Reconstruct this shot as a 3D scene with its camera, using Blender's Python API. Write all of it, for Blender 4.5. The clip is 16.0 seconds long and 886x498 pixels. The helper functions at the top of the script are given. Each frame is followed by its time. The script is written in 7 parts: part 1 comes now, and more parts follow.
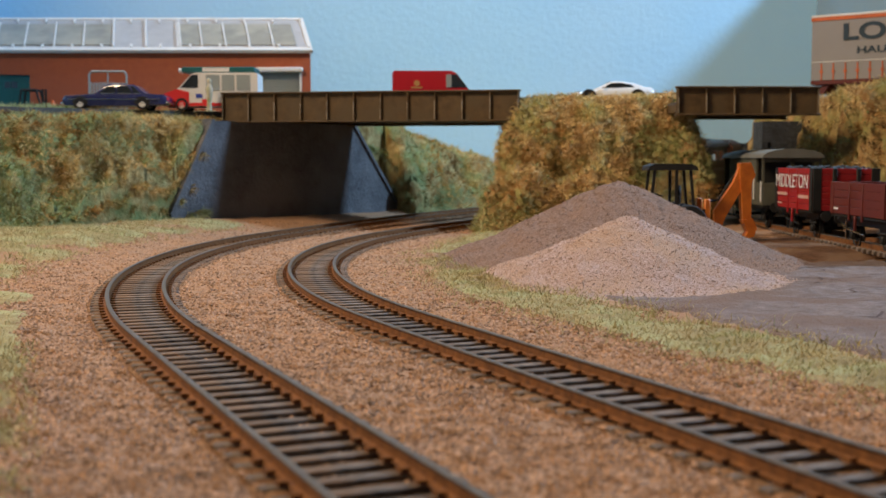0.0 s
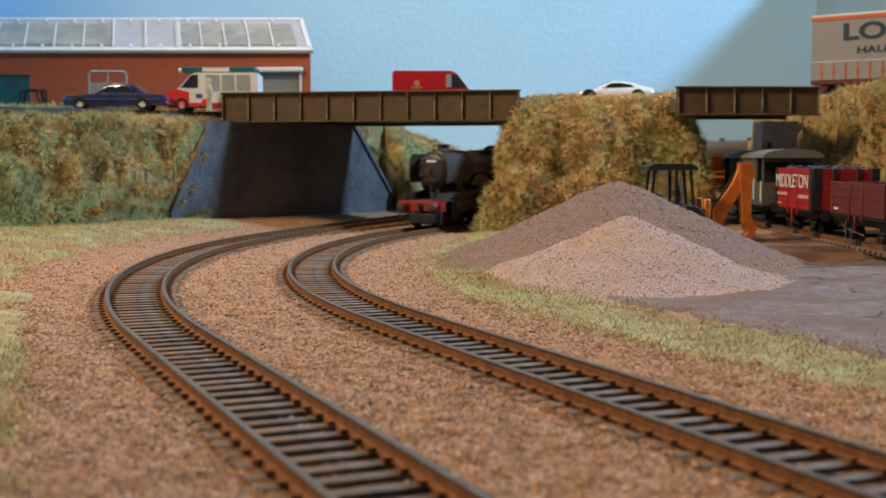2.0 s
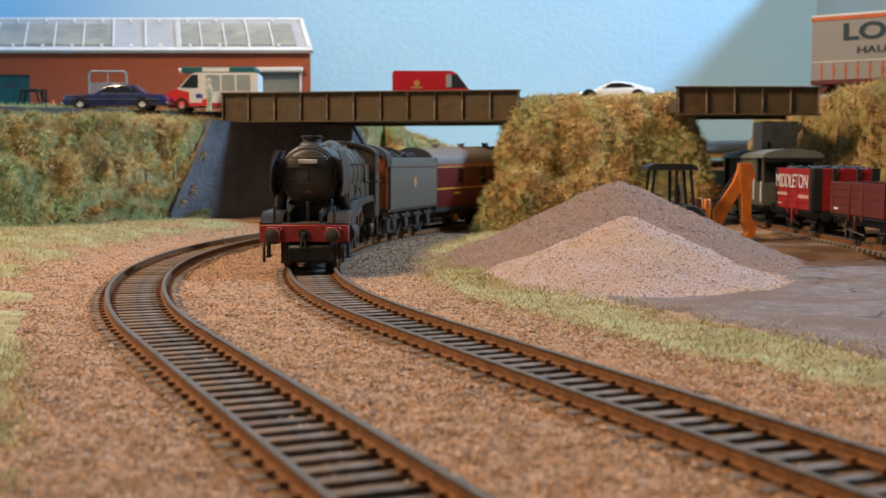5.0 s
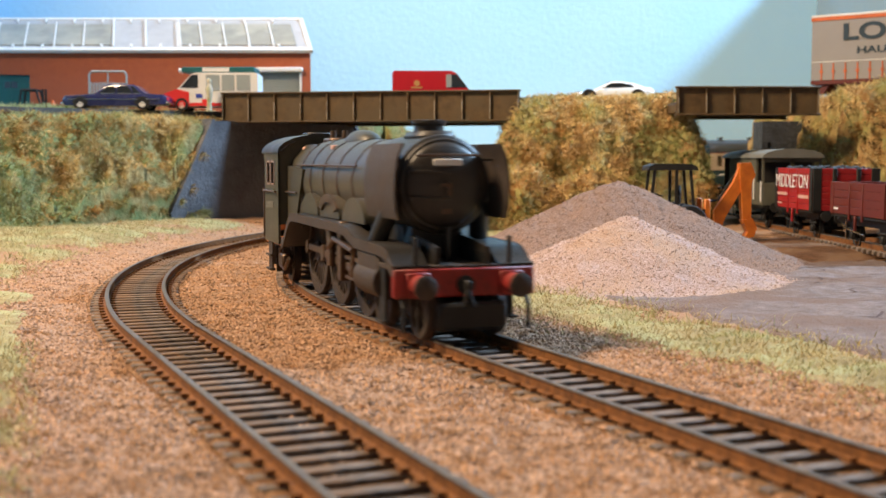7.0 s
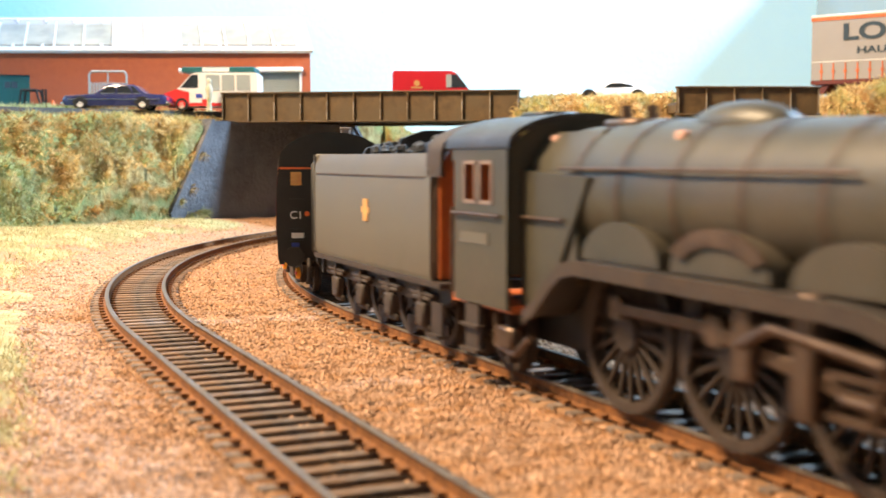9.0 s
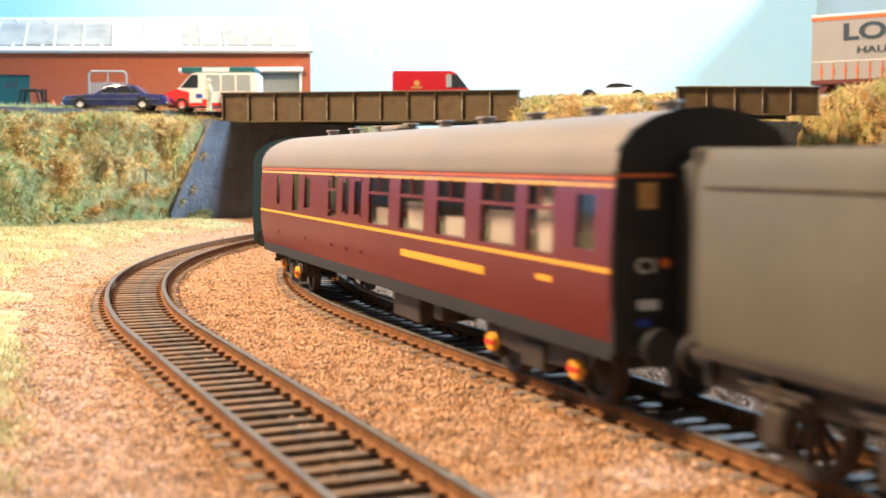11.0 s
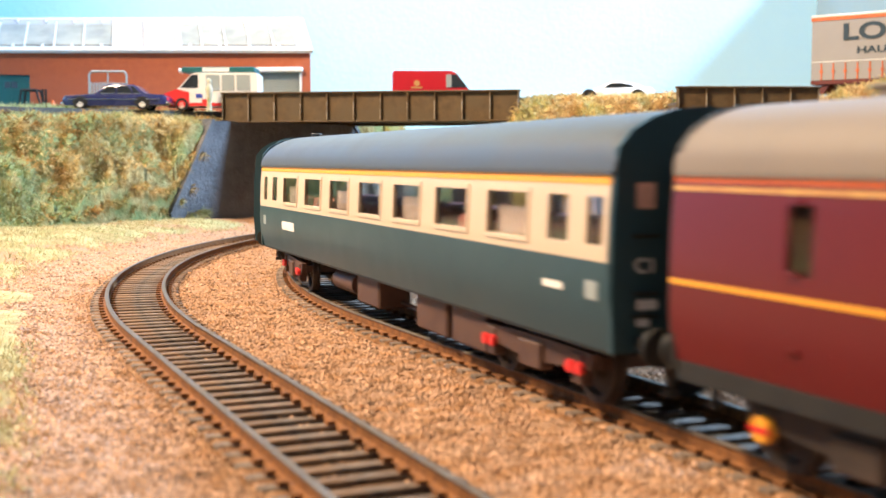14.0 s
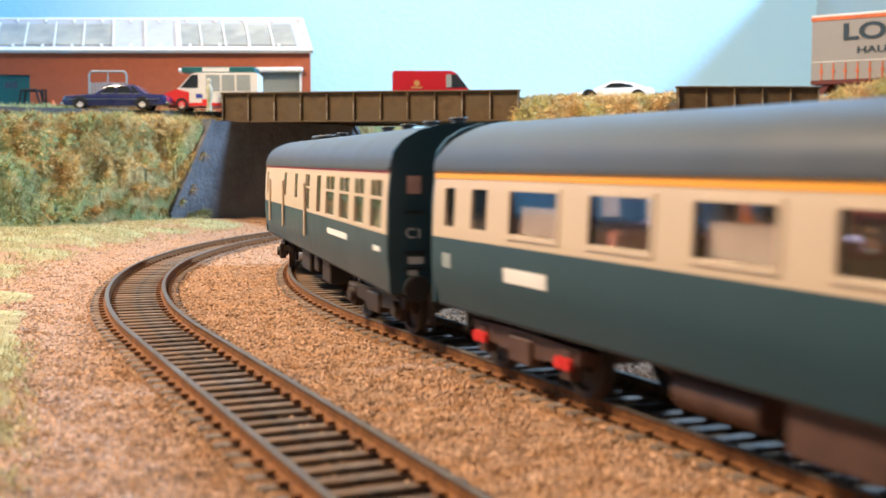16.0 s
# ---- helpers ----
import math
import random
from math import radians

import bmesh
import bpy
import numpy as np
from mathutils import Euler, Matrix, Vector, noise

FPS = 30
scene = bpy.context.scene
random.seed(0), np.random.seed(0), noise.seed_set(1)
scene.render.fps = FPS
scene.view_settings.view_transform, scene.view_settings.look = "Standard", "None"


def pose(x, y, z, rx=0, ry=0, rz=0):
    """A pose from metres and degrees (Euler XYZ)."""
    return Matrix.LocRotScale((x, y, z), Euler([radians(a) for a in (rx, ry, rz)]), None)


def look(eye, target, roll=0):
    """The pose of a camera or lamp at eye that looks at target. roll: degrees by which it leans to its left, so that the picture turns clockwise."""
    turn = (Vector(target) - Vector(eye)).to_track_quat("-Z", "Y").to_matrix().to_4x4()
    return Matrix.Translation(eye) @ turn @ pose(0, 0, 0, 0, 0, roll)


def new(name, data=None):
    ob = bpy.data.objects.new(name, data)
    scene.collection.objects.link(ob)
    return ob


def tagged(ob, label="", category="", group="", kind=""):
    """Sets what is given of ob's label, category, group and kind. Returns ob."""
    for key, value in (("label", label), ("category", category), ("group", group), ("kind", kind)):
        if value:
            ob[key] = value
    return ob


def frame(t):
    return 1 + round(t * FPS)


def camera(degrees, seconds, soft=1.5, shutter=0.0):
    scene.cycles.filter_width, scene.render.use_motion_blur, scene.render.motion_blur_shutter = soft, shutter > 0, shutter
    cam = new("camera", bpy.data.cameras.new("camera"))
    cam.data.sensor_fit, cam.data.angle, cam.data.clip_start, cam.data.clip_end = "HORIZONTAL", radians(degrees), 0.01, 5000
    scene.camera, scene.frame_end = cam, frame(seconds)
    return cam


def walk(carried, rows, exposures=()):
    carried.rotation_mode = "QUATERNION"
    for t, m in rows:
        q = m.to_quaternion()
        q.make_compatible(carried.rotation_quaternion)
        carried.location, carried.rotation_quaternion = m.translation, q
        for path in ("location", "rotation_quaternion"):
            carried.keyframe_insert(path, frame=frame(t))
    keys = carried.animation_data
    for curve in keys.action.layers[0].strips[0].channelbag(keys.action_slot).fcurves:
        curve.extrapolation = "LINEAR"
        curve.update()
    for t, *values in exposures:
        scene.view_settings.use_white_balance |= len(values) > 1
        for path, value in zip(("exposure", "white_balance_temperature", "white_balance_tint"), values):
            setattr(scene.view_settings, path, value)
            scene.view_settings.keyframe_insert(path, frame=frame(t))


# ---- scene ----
# A 1:76 model railway: 16.5 mm gauge. Lengths below are in millimetres and become metres on linking.
MM = 0.001

# ---- camera: on a stand at the baseboard's edge ----
cam = camera(40.91, 16.0, soft=1.5, shutter=0.75)
cam.data.dof.use_dof = True
cam.data.dof.focus_distance = 0.41
cam.data.dof.aperture_fstop = 36.0
BASE_STOPS = -0.3
STAND = pose(0, 0, 45 * MM, 90 - 4.263, 0, 0)
walk(cam, [(0, STAND), (16, STAND)],
     [(t, BASE_STOPS + e, k, 10) for t, e, k in ((0, -0.1, 5640), (2.0, -0.02, 5640), (3.5, 0.12, 5680), (4.2, 0.15, 5700), (6.4, 0.44, 5700), (7.0, 0.66, 5760), (8.0, 1.04, 5840),
                                               (9.0, 1.50, 5920), (11.5, 1.45, 5840), (13.0, 1.42, 5740), (14.5, 1.38, 5580), (16, 1.0, 5440))])

# ---- light: two unseen room lamps over the layout, set by its shadows, a cool one beyond the end board and a warm one to the left ----
world = bpy.data.worlds.new("room_air")
scene.world = world
world.use_nodes = True
world.node_tree.nodes["Background"].inputs[0].default_value = (0.75, 0.87, 1.0, 1)
world.node_tree.nodes["Background"].inputs[1].default_value = 0.07


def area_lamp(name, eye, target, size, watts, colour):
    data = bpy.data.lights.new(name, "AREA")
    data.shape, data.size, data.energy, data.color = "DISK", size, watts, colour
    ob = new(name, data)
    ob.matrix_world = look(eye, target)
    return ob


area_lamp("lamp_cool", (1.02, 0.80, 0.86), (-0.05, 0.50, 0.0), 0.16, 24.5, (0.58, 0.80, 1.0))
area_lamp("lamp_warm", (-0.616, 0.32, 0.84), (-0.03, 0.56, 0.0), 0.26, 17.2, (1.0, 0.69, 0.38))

# ---- materials ----


def node(tree, kind, **inputs):
    n = tree.nodes.new(kind)
    for key, value in inputs.items():
        n.inputs[key.replace("_", " ")].default_value = value
    return n


def rgba(c):
    return (c[0], c[1], c[2], 1.0)


def mat(name, c1, c2=None, size=3.0, rough=0.7, metal=0.0, bump=0.25, grain=0.4, c3=None, patch=0.0, spec=0.4, spread=0.18,
        per_piece=0.0, glow=0.0, island=False, coat=0.0):
    """A surface that mottles from c1 to c2 at one size, towards c3 in larger patches, with fine relief."""
    m = bpy.data.materials.new(name)
    m.use_nodes = True
    t = m.node_tree
    bsdf = t.nodes["Principled BSDF"]
    c2 = c2 or tuple(v * 0.72 for v in c1)
    where = t.nodes.new("ShaderNodeTexCoord")
    n1 = node(t, "ShaderNodeTexNoise", Scale=1000.0 / size, Detail=6.0, Roughness=0.62)
    t.links.new(where.outputs["Object"], n1.inputs["Vector"])
    ramp = t.nodes.new("ShaderNodeValToRGB")
    ramp.color_ramp.elements[0].position, ramp.color_ramp.elements[1].position = 0.5 - spread, 0.5 + spread
    ramp.color_ramp.elements[0].color, ramp.color_ramp.elements[1].color = rgba(c2), rgba(c1)
    t.links.new(n1.outputs["Fac"], ramp.inputs["Fac"])
    colour = ramp.outputs["Color"]
    if c3:
        n2 = node(t, "ShaderNodeTexNoise", Scale=1000.0 / (patch or size * 7), Detail=3.0, Roughness=0.55)
        t.links.new(where.outputs["Object"], n2.inputs["Vector"])
        r2 = t.nodes.new("ShaderNodeValToRGB")
        r2.color_ramp.elements[0].position, r2.color_ramp.elements[1].position = 0.44, 0.62
        t.links.new(n2.outputs["Fac"], r2.inputs["Fac"])
        mix = t.nodes.new("ShaderNodeMix")
        mix.data_type = "RGBA"
        mix.inputs["B"].default_value = rgba(c3)
        for s in mix.inputs:
            if s.name == "B" and s.type == "RGBA":
                s.default_value = rgba(c3)
        t.links.new(r2.outputs["Color"], mix.inputs[0])
        t.links.new(colour, [s for s in mix.inputs if s.name == "A" and s.type == "RGBA"][0])
        colour = [s for s in mix.outputs if s.type == "RGBA"][0]
    if per_piece:
        if island:
            pick = t.nodes.new("ShaderNodeNewGeometry").outputs["Random Per Island"]
        else:
            pick = t.nodes.new("ShaderNodeObjectInfo").outputs["Random"]
        span = node(t, "ShaderNodeMapRange")
        span.inputs["To Min"].default_value, span.inputs["To Max"].default_value = 1 - per_piece, 1 + per_piece
        t.links.new(pick, span.inputs["Value"])
        hsv = t.nodes.new("ShaderNodeHueSaturation")
        t.links.new(span.outputs["Result"], hsv.inputs["Value"])
        t.links.new(colour, hsv.inputs["Color"])
        colour = hsv.outputs["Color"]
    t.links.new(colour, bsdf.inputs["Base Color"])
    if bump:
        n3 = node(t, "ShaderNodeTexNoise", Scale=1000.0 / grain, Detail=4.0, Roughness=0.6)
        t.links.new(where.outputs["Object"], n3.inputs["Vector"])
        b = node(t, "ShaderNodeBump", Strength=bump, Distance=grain * MM)
        t.links.new(n3.outputs["Fac"], b.inputs["Height"])
        t.links.new(b.outputs["Normal"], bsdf.inputs["Normal"])
    span = node(t, "ShaderNodeMapRange")
    span.inputs["To Min"].default_value, span.inputs["To Max"].default_value = max(0.03, rough - 0.12), min(1.0, rough + 0.12)
    t.links.new(n1.outputs["Fac"], span.inputs["Value"])
    t.links.new(span.outputs["Result"], bsdf.inputs["Roughness"])
    bsdf.inputs["Metallic"].default_value = metal
    bsdf.inputs["Specular IOR Level"].default_value = spec
    bsdf.inputs["Coat Weight"].default_value = coat
    if glow:
        t.links.new(colour, bsdf.inputs["Emission Color"])
        bsdf.inputs["Emission Strength"].default_value = glow
    return m


def glass(name, tint=(0.85, 0.88, 0.88), rough=0.05):
    m = bpy.data.materials.new(name)
    m.use_nodes = True
    b = m.node_tree.nodes["Principled BSDF"]
    b.inputs["Base Color"].default_value = rgba(tint)
    b.inputs["Roughness"].default_value = rough
    b.inputs["Transmission Weight"].default_value = 1.0
    b.inputs["IOR"].default_value = 1.3
    return m


BALLAST = mat("ballast_bed", (0.48, 0.31, 0.205), (0.24, 0.135, 0.072), 1.6, 0.9, bump=0.9, grain=0.9, c3=(0.40, 0.225, 0.12), patch=22, spec=0.15)
STONES = mat("ballast_stones", (0.58, 0.40, 0.29), (0.31, 0.18, 0.10), 2.5, 0.9, bump=0.4, grain=0.3, per_piece=0.5, island=True, spec=0.2, c3=(0.36, 0.20, 0.10), patch=5)
GRIT = mat("heap_gravel", (0.52, 0.385, 0.34), (0.31, 0.205, 0.165), 1.1, 0.9, bump=0.9, grain=0.7, c3=(0.42, 0.28, 0.20), patch=30, spec=0.15)
VERGE = mat("verge_turf", (0.42, 0.35, 0.18), (0.25, 0.185, 0.085), 4, 0.95, bump=1.0, grain=1.0, c3=(0.42, 0.40, 0.21), patch=20, spec=0.1)
LINEDULL = mat("faded_boiler_lining", (0.13, 0.06, 0.035), None, 6, 0.5, bump=0)
# Back heap: browner gravel, darkened further for the shade it stands in.
GRITBROWN = mat("shaded_brown_gravel", (0.31, 0.215, 0.17), (0.17, 0.105, 0.078), 1.1, 0.9, bump=0.9, grain=0.7, c3=(0.25, 0.155, 0.11), patch=26, spec=0.15)
GRITS = mat("heap_stones", (0.56, 0.42, 0.35), (0.36, 0.24, 0.18), 2.0, 0.85, per_piece=0.28, island=True, spec=0.2)
# Stones of the back heap, with the same shade in their colour.
GRITSBACK = mat("shaded_brown_stones", (0.36, 0.265, 0.22), (0.21, 0.135, 0.10), 2.0, 0.85, per_piece=0.28, island=True, spec=0.2)
YARD = mat("yard_slab", (0.27, 0.215, 0.195), (0.15, 0.11, 0.097), 5, 0.88, bump=0.9, grain=1.6, c3=(0.19, 0.125, 0.095), patch=30, spec=0.12)
CRACK = mat("dark_crack", (0.10, 0.055, 0.04), None, 3, 0.9)
EARTH = mat("brown_earth", (0.17, 0.09, 0.048), (0.09, 0.045, 0.023), 3, 0.95, bump=0.9, grain=1.0, c3=(0.21, 0.125, 0.073), patch=20, spec=0.1)
TURF = mat("scenic_turf", (0.56, 0.38, 0.16), (0.26, 0.14, 0.05), 7, 0.95, bump=1.0, grain=1.6, c3=(0.34, 0.31, 0.11), patch=19, spec=0.1, spread=0.13)
TURF_LEFT = mat("scenic_turf_green", (0.50, 0.40, 0.18), (0.24, 0.155, 0.055), 8, 0.95, bump=1.0, grain=1.8, c3=(0.25, 0.29, 0.12), patch=23, spec=0.1, spread=0.13)
STRAW = mat("straw_fibre", (0.82, 0.64, 0.32), (0.56, 0.36, 0.14), 8, 0.9, bump=0, c3=(0.58, 0.46, 0.17), patch=19, per_piece=0.16, island=True, spec=0.15)
GREENGRASS = mat("green_fibre", (0.60, 0.49, 0.24), (0.34, 0.25, 0.10), 9, 0.9, bump=0, c3=(0.40, 0.38, 0.17), patch=23, per_piece=0.16, island=True, spec=0.15)
CLUMP = mat("ground_foam", (0.40, 0.29, 0.11), (0.20, 0.12, 0.04), 3, 0.95, bump=1.0, grain=0.8, c3=(0.18, 0.22, 0.07), patch=18, per_piece=0.5, island=True, spec=0.1)
RUST = mat("rail_rust", (0.27, 0.115, 0.036), (0.11, 0.048, 0.018), 2.2, 0.8, metal=0.1, bump=0.3, grain=0.4, spec=0.25)
RAILTOP = mat("worn_rail_head", (0.15, 0.125, 0.10), (0.085, 0.065, 0.05), 4, 0.55, metal=0.2, bump=0.1)
BED = mat("stained_track_bed", (0.25, 0.125, 0.05), (0.11, 0.05, 0.022), 2.0, 0.9, bump=0.9, grain=0.8, c3=(0.30, 0.18, 0.10), patch=7, spec=0.15)
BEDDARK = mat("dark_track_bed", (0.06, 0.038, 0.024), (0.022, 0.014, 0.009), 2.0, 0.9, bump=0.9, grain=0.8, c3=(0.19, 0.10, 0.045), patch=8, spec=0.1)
SLEEPER = mat("weathered_sleeper", (0.21, 0.165, 0.135), (0.09, 0.068, 0.052), 1.8, 0.72, bump=0.5, grain=0.5, c3=(0.19, 0.12, 0.075), patch=9, per_piece=0.25, spec=0.35)
CONCRETE = mat("painted_abutment", (0.125, 0.128, 0.14), (0.075, 0.076, 0.084), 9, 0.8, bump=0.6, grain=3.0, c3=(0.16, 0.16, 0.172), patch=45, spec=0.3)
DARKWALL = mat("dark_pier_grey", (0.075, 0.078, 0.088), (0.045, 0.046, 0.05), 9, 0.85, bump=0.4, grain=3.0, spec=0.2)
OCHRE = mat("ochre_fibre", (0.66, 0.40, 0.14), (0.36, 0.19, 0.06), 7, 0.9, bump=0, c3=(0.44, 0.30, 0.10), patch=16, per_piece=0.16, island=True, spec=0.12)
MINT = mat("pale_green_fibre", (0.58, 0.56, 0.29), (0.32, 0.33, 0.12), 8, 0.9, bump=0, c3=(0.36, 0.36, 0.12), patch=18, per_piece=0.16, island=True, spec=0.12)
UMBER = mat("dark_umber_fibre", (0.24, 0.135, 0.045), (0.12, 0.065, 0.022), 7, 0.9, bump=0, c3=(0.14, 0.12, 0.035), patch=16, per_piece=0.16, island=True, spec=0.12)
SAGE = mat("cool_sage_fibre", (0.50, 0.53, 0.30), (0.31, 0.35, 0.16), 8, 0.9, bump=0, c3=(0.32, 0.39, 0.16), patch=18, per_piece=0.16, island=True, spec=0.12)
GIRDER = mat("brown_girder_paint", (0.135, 0.085, 0.035), (0.07, 0.042, 0.018), 6, 0.62, bump=0.25, grain=0.8, c3=(0.10, 0.07, 0.035), patch=20, spec=0.35)
STREAK = mat("pale_girder_rib", (0.46, 0.40, 0.31), (0.10, 0.065, 0.03), 4, 0.6)
SKY = mat("sky_blue_board", (0.48, 0.76, 0.98), (0.45, 0.73, 0.97), 90, 0.75, bump=0.12, grain=6, c3=(0.54, 0.79, 0.98), patch=420, spec=0.25)
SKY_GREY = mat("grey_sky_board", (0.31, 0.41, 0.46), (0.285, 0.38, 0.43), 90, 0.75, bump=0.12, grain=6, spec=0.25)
PLASTER = mat("room_plaster", (0.72, 0.70, 0.66), (0.68, 0.66, 0.62), 200, 0.85)
CARPET = mat("room_carpet", (0.20, 0.17, 0.15), None, 30, 0.95)
TARMAC = mat("road_tarmac", (0.13, 0.13, 0.135), (0.08, 0.08, 0.085), 2, 0.85, bump=0.5, grain=0.6)
BRICK = mat("red_brick", (0.42, 0.115, 0.045), (0.34, 0.085, 0.035), 5, 0.8, bump=0.2, grain=0.6, c3=(0.37, 0.10, 0.045), patch=60)
WHITE = mat("white_plastic", (0.80, 0.79, 0.77), (0.72, 0.70, 0.68), 12, 0.5, bump=0.05)
ROOFGREY = mat("roof_sheet_grey", (0.50, 0.49, 0.50), (0.42, 0.41, 0.42), 14, 0.6, bump=0.1)
ROOFLIGHT = mat("dusty_rooflight", (0.36, 0.33, 0.27), (0.25, 0.23, 0.19), 18, 0.35, bump=0.1, c3=(0.42, 0.38, 0.30), patch=30)
TEAL = mat("teal_door_paint", (0.02, 0.13, 0.135), None, 12, 0.5)
SHUTTER = mat("grey_shutter", (0.36, 0.40, 0.40), (0.32, 0.36, 0.36), 9, 0.5, metal=0.2)
NAVY = mat("navy_car_paint", (0.028, 0.032, 0.11), (0.022, 0.026, 0.09), 30, 0.25, bump=0, coat=0.6)
CARWHITE = mat("white_car_paint", (0.80, 0.80, 0.80), (0.76, 0.76, 0.76), 40, 0.25, bump=0, coat=0.5)
REDPAINT = mat("red_van_paint", (0.50, 0.012, 0.02), (0.43, 0.01, 0.016), 30, 0.35, bump=0, coat=0.3)
SCARLET = mat("scarlet_paint", (0.70, 0.035, 0.03), (0.6, 0.028, 0.025), 20, 0.4, bump=0)
TYRE = mat("black_tyre", (0.02, 0.02, 0.022), None, 3, 0.8)
CHROME = mat("bright_metal", (0.70, 0.70, 0.70), (0.55, 0.55, 0.55), 3, 0.25, metal=1.0, bump=0)
DARKGLASS = mat("dark_glazing", (0.03, 0.035, 0.04), (0.02, 0.022, 0.026), 20, 0.1, bump=0, spec=0.6)
GLASS = glass("clear_glazing")
ORANGE = mat("amber_plant_paint", (0.66, 0.19, 0.015), (0.46, 0.115, 0.01), 6, 0.45, bump=0.1)
BLACK = mat("matt_black", (0.022, 0.021, 0.020), (0.012, 0.012, 0.012), 5, 0.6, bump=0.15)
SOOT = mat("sooty_black", (0.030, 0.028, 0.026), (0.016, 0.014, 0.013), 7, 0.42, bump=0.2, grain=0.6, c3=(0.045, 0.036, 0.028), patch=25)
LOCOGREEN = mat("weathered_green", (0.066, 0.060, 0.041), (0.045, 0.040, 0.028), 9, 0.42, bump=0.12, grain=0.7, c3=(0.075, 0.062, 0.045), patch=32, spec=0.4)
TENDERGREEN = mat("dusty_tender_green", (0.125, 0.113, 0.09), (0.10, 0.09, 0.07), 12, 0.5, bump=0.1, c3=(0.11, 0.10, 0.08), patch=30)
GRIME = mat("brown_frame_grime", (0.064, 0.043, 0.029), (0.032, 0.022, 0.016), 4, 0.65, bump=0.3, grain=0.6, c3=(0.05, 0.037, 0.03), patch=16)
STEEL = mat("oily_steel", (0.15, 0.10, 0.07), (0.08, 0.052, 0.036), 4, 0.45, metal=0.6, bump=0.15)
BEAMRED = mat("bufferbeam_red", (0.37, 0.028, 0.022), (0.17, 0.018, 0.014), 5, 0.5, bump=0.15, c3=(0.22, 0.028, 0.022), patch=12)
CABORANGE = mat("cab_interior_brown", (0.55, 0.15, 0.03), (0.36, 0.08, 0.02), 8, 0.5)
MAROON = mat("crimson_lake", (0.105, 0.0085, 0.0105), (0.123, 0.010, 0.012), 40, 0.36, bump=0.03, grain=1)
ROOFTAN = mat("tan_grey_roof", (0.20, 0.165, 0.14), (0.17, 0.14, 0.118), 20, 0.6, bump=0.08)
ROOFDARK = mat("charcoal_roof", (0.080, 0.085, 0.092), (0.065, 0.070, 0.076), 25, 0.42, bump=0.05)
COACHBLUE = mat("coach_blue", (0.021, 0.055, 0.074), (0.024, 0.062, 0.086), 40, 0.38, bump=0.03, grain=1)
COACHCREAM = mat("coach_stone", (0.58, 0.46, 0.34), (0.54, 0.43, 0.315), 40, 0.42, bump=0.03, grain=1)
YELLOW = mat("yellow_lining", (0.80, 0.36, 0.02), (0.72, 0.32, 0.02), 20, 0.5, bump=0)
LINEORANGE = mat("orange_lining", (0.70, 0.16, 0.04), None, 20, 0.5, bump=0)
LINERED = mat("red_lining", (0.50, 0.05, 0.05), None, 20, 0.5, bump=0)
BOGIE = mat("bogie_black_brown", (0.050, 0.034, 0.026), (0.026, 0.019, 0.015), 5, 0.6, bump=0.2)
BOGIEBROWN = mat("bogie_brown", (0.10, 0.052, 0.036), (0.06, 0.030, 0.022), 5, 0.6, bump=0.2)
SEATS = mat("seat_moquette", (0.26, 0.07, 0.05), (0.16, 0.04, 0.035), 5, 0.8)
INTERIOR = mat("coach_interior", (0.26, 0.17, 0.13), (0.20, 0.13, 0.10), 20, 0.6)
PALETAN = mat("pale_tan", (0.28, 0.215, 0.195), (0.21, 0.155, 0.14), 8, 0.7)
OLIVE = mat("olive_grey_wood", (0.115, 0.112, 0.080), (0.085, 0.082, 0.058), 6, 0.65, bump=0.15)
WAGONRED = mat("wagon_red", (0.37, 0.016, 0.017), (0.29, 0.013, 0.014), 8, 0.5, bump=0.1)
BAUXITE = mat("bauxite_brown", (0.135, 0.022, 0.015), (0.10, 0.018, 0.012), 8, 0.55, bump=0.1)
COAL = mat("coal_load", (0.035, 0.034, 0.036), (0.015, 0.015, 0.016), 2, 0.5, bump=0.8, grain=1.0)
CREAMLORRY = mat("curtain_cream", (0.32, 0.30, 0.292), (0.295, 0.275, 0.267), 30, 0.6, bump=0.05)
INK = mat("dark_blue_ink", (0.025, 0.05, 0.075), None, 20, 0.6, bump=0)
GOLD = mat("gold_crest", (0.55, 0.33, 0.10), (0.42, 0.20, 0.07), 3, 0.5, bump=0)
SKIN = mat("figure_paint", (0.62, 0.50, 0.40), (0.30, 0.34, 0.16), 5, 0.6, bump=0.1)
PINK = mat("pink_paint", (0.70, 0.42, 0.34), None, 3, 0.6, bump=0)
BLUEMARK = mat("blue_mark", (0.05, 0.08, 0.45), None, 3, 0.5, bump=0)
CONE = mat("cone_orange", (0.75, 0.16, 0.03), None, 4, 0.5, bump=0)

# ---- mesh building ----


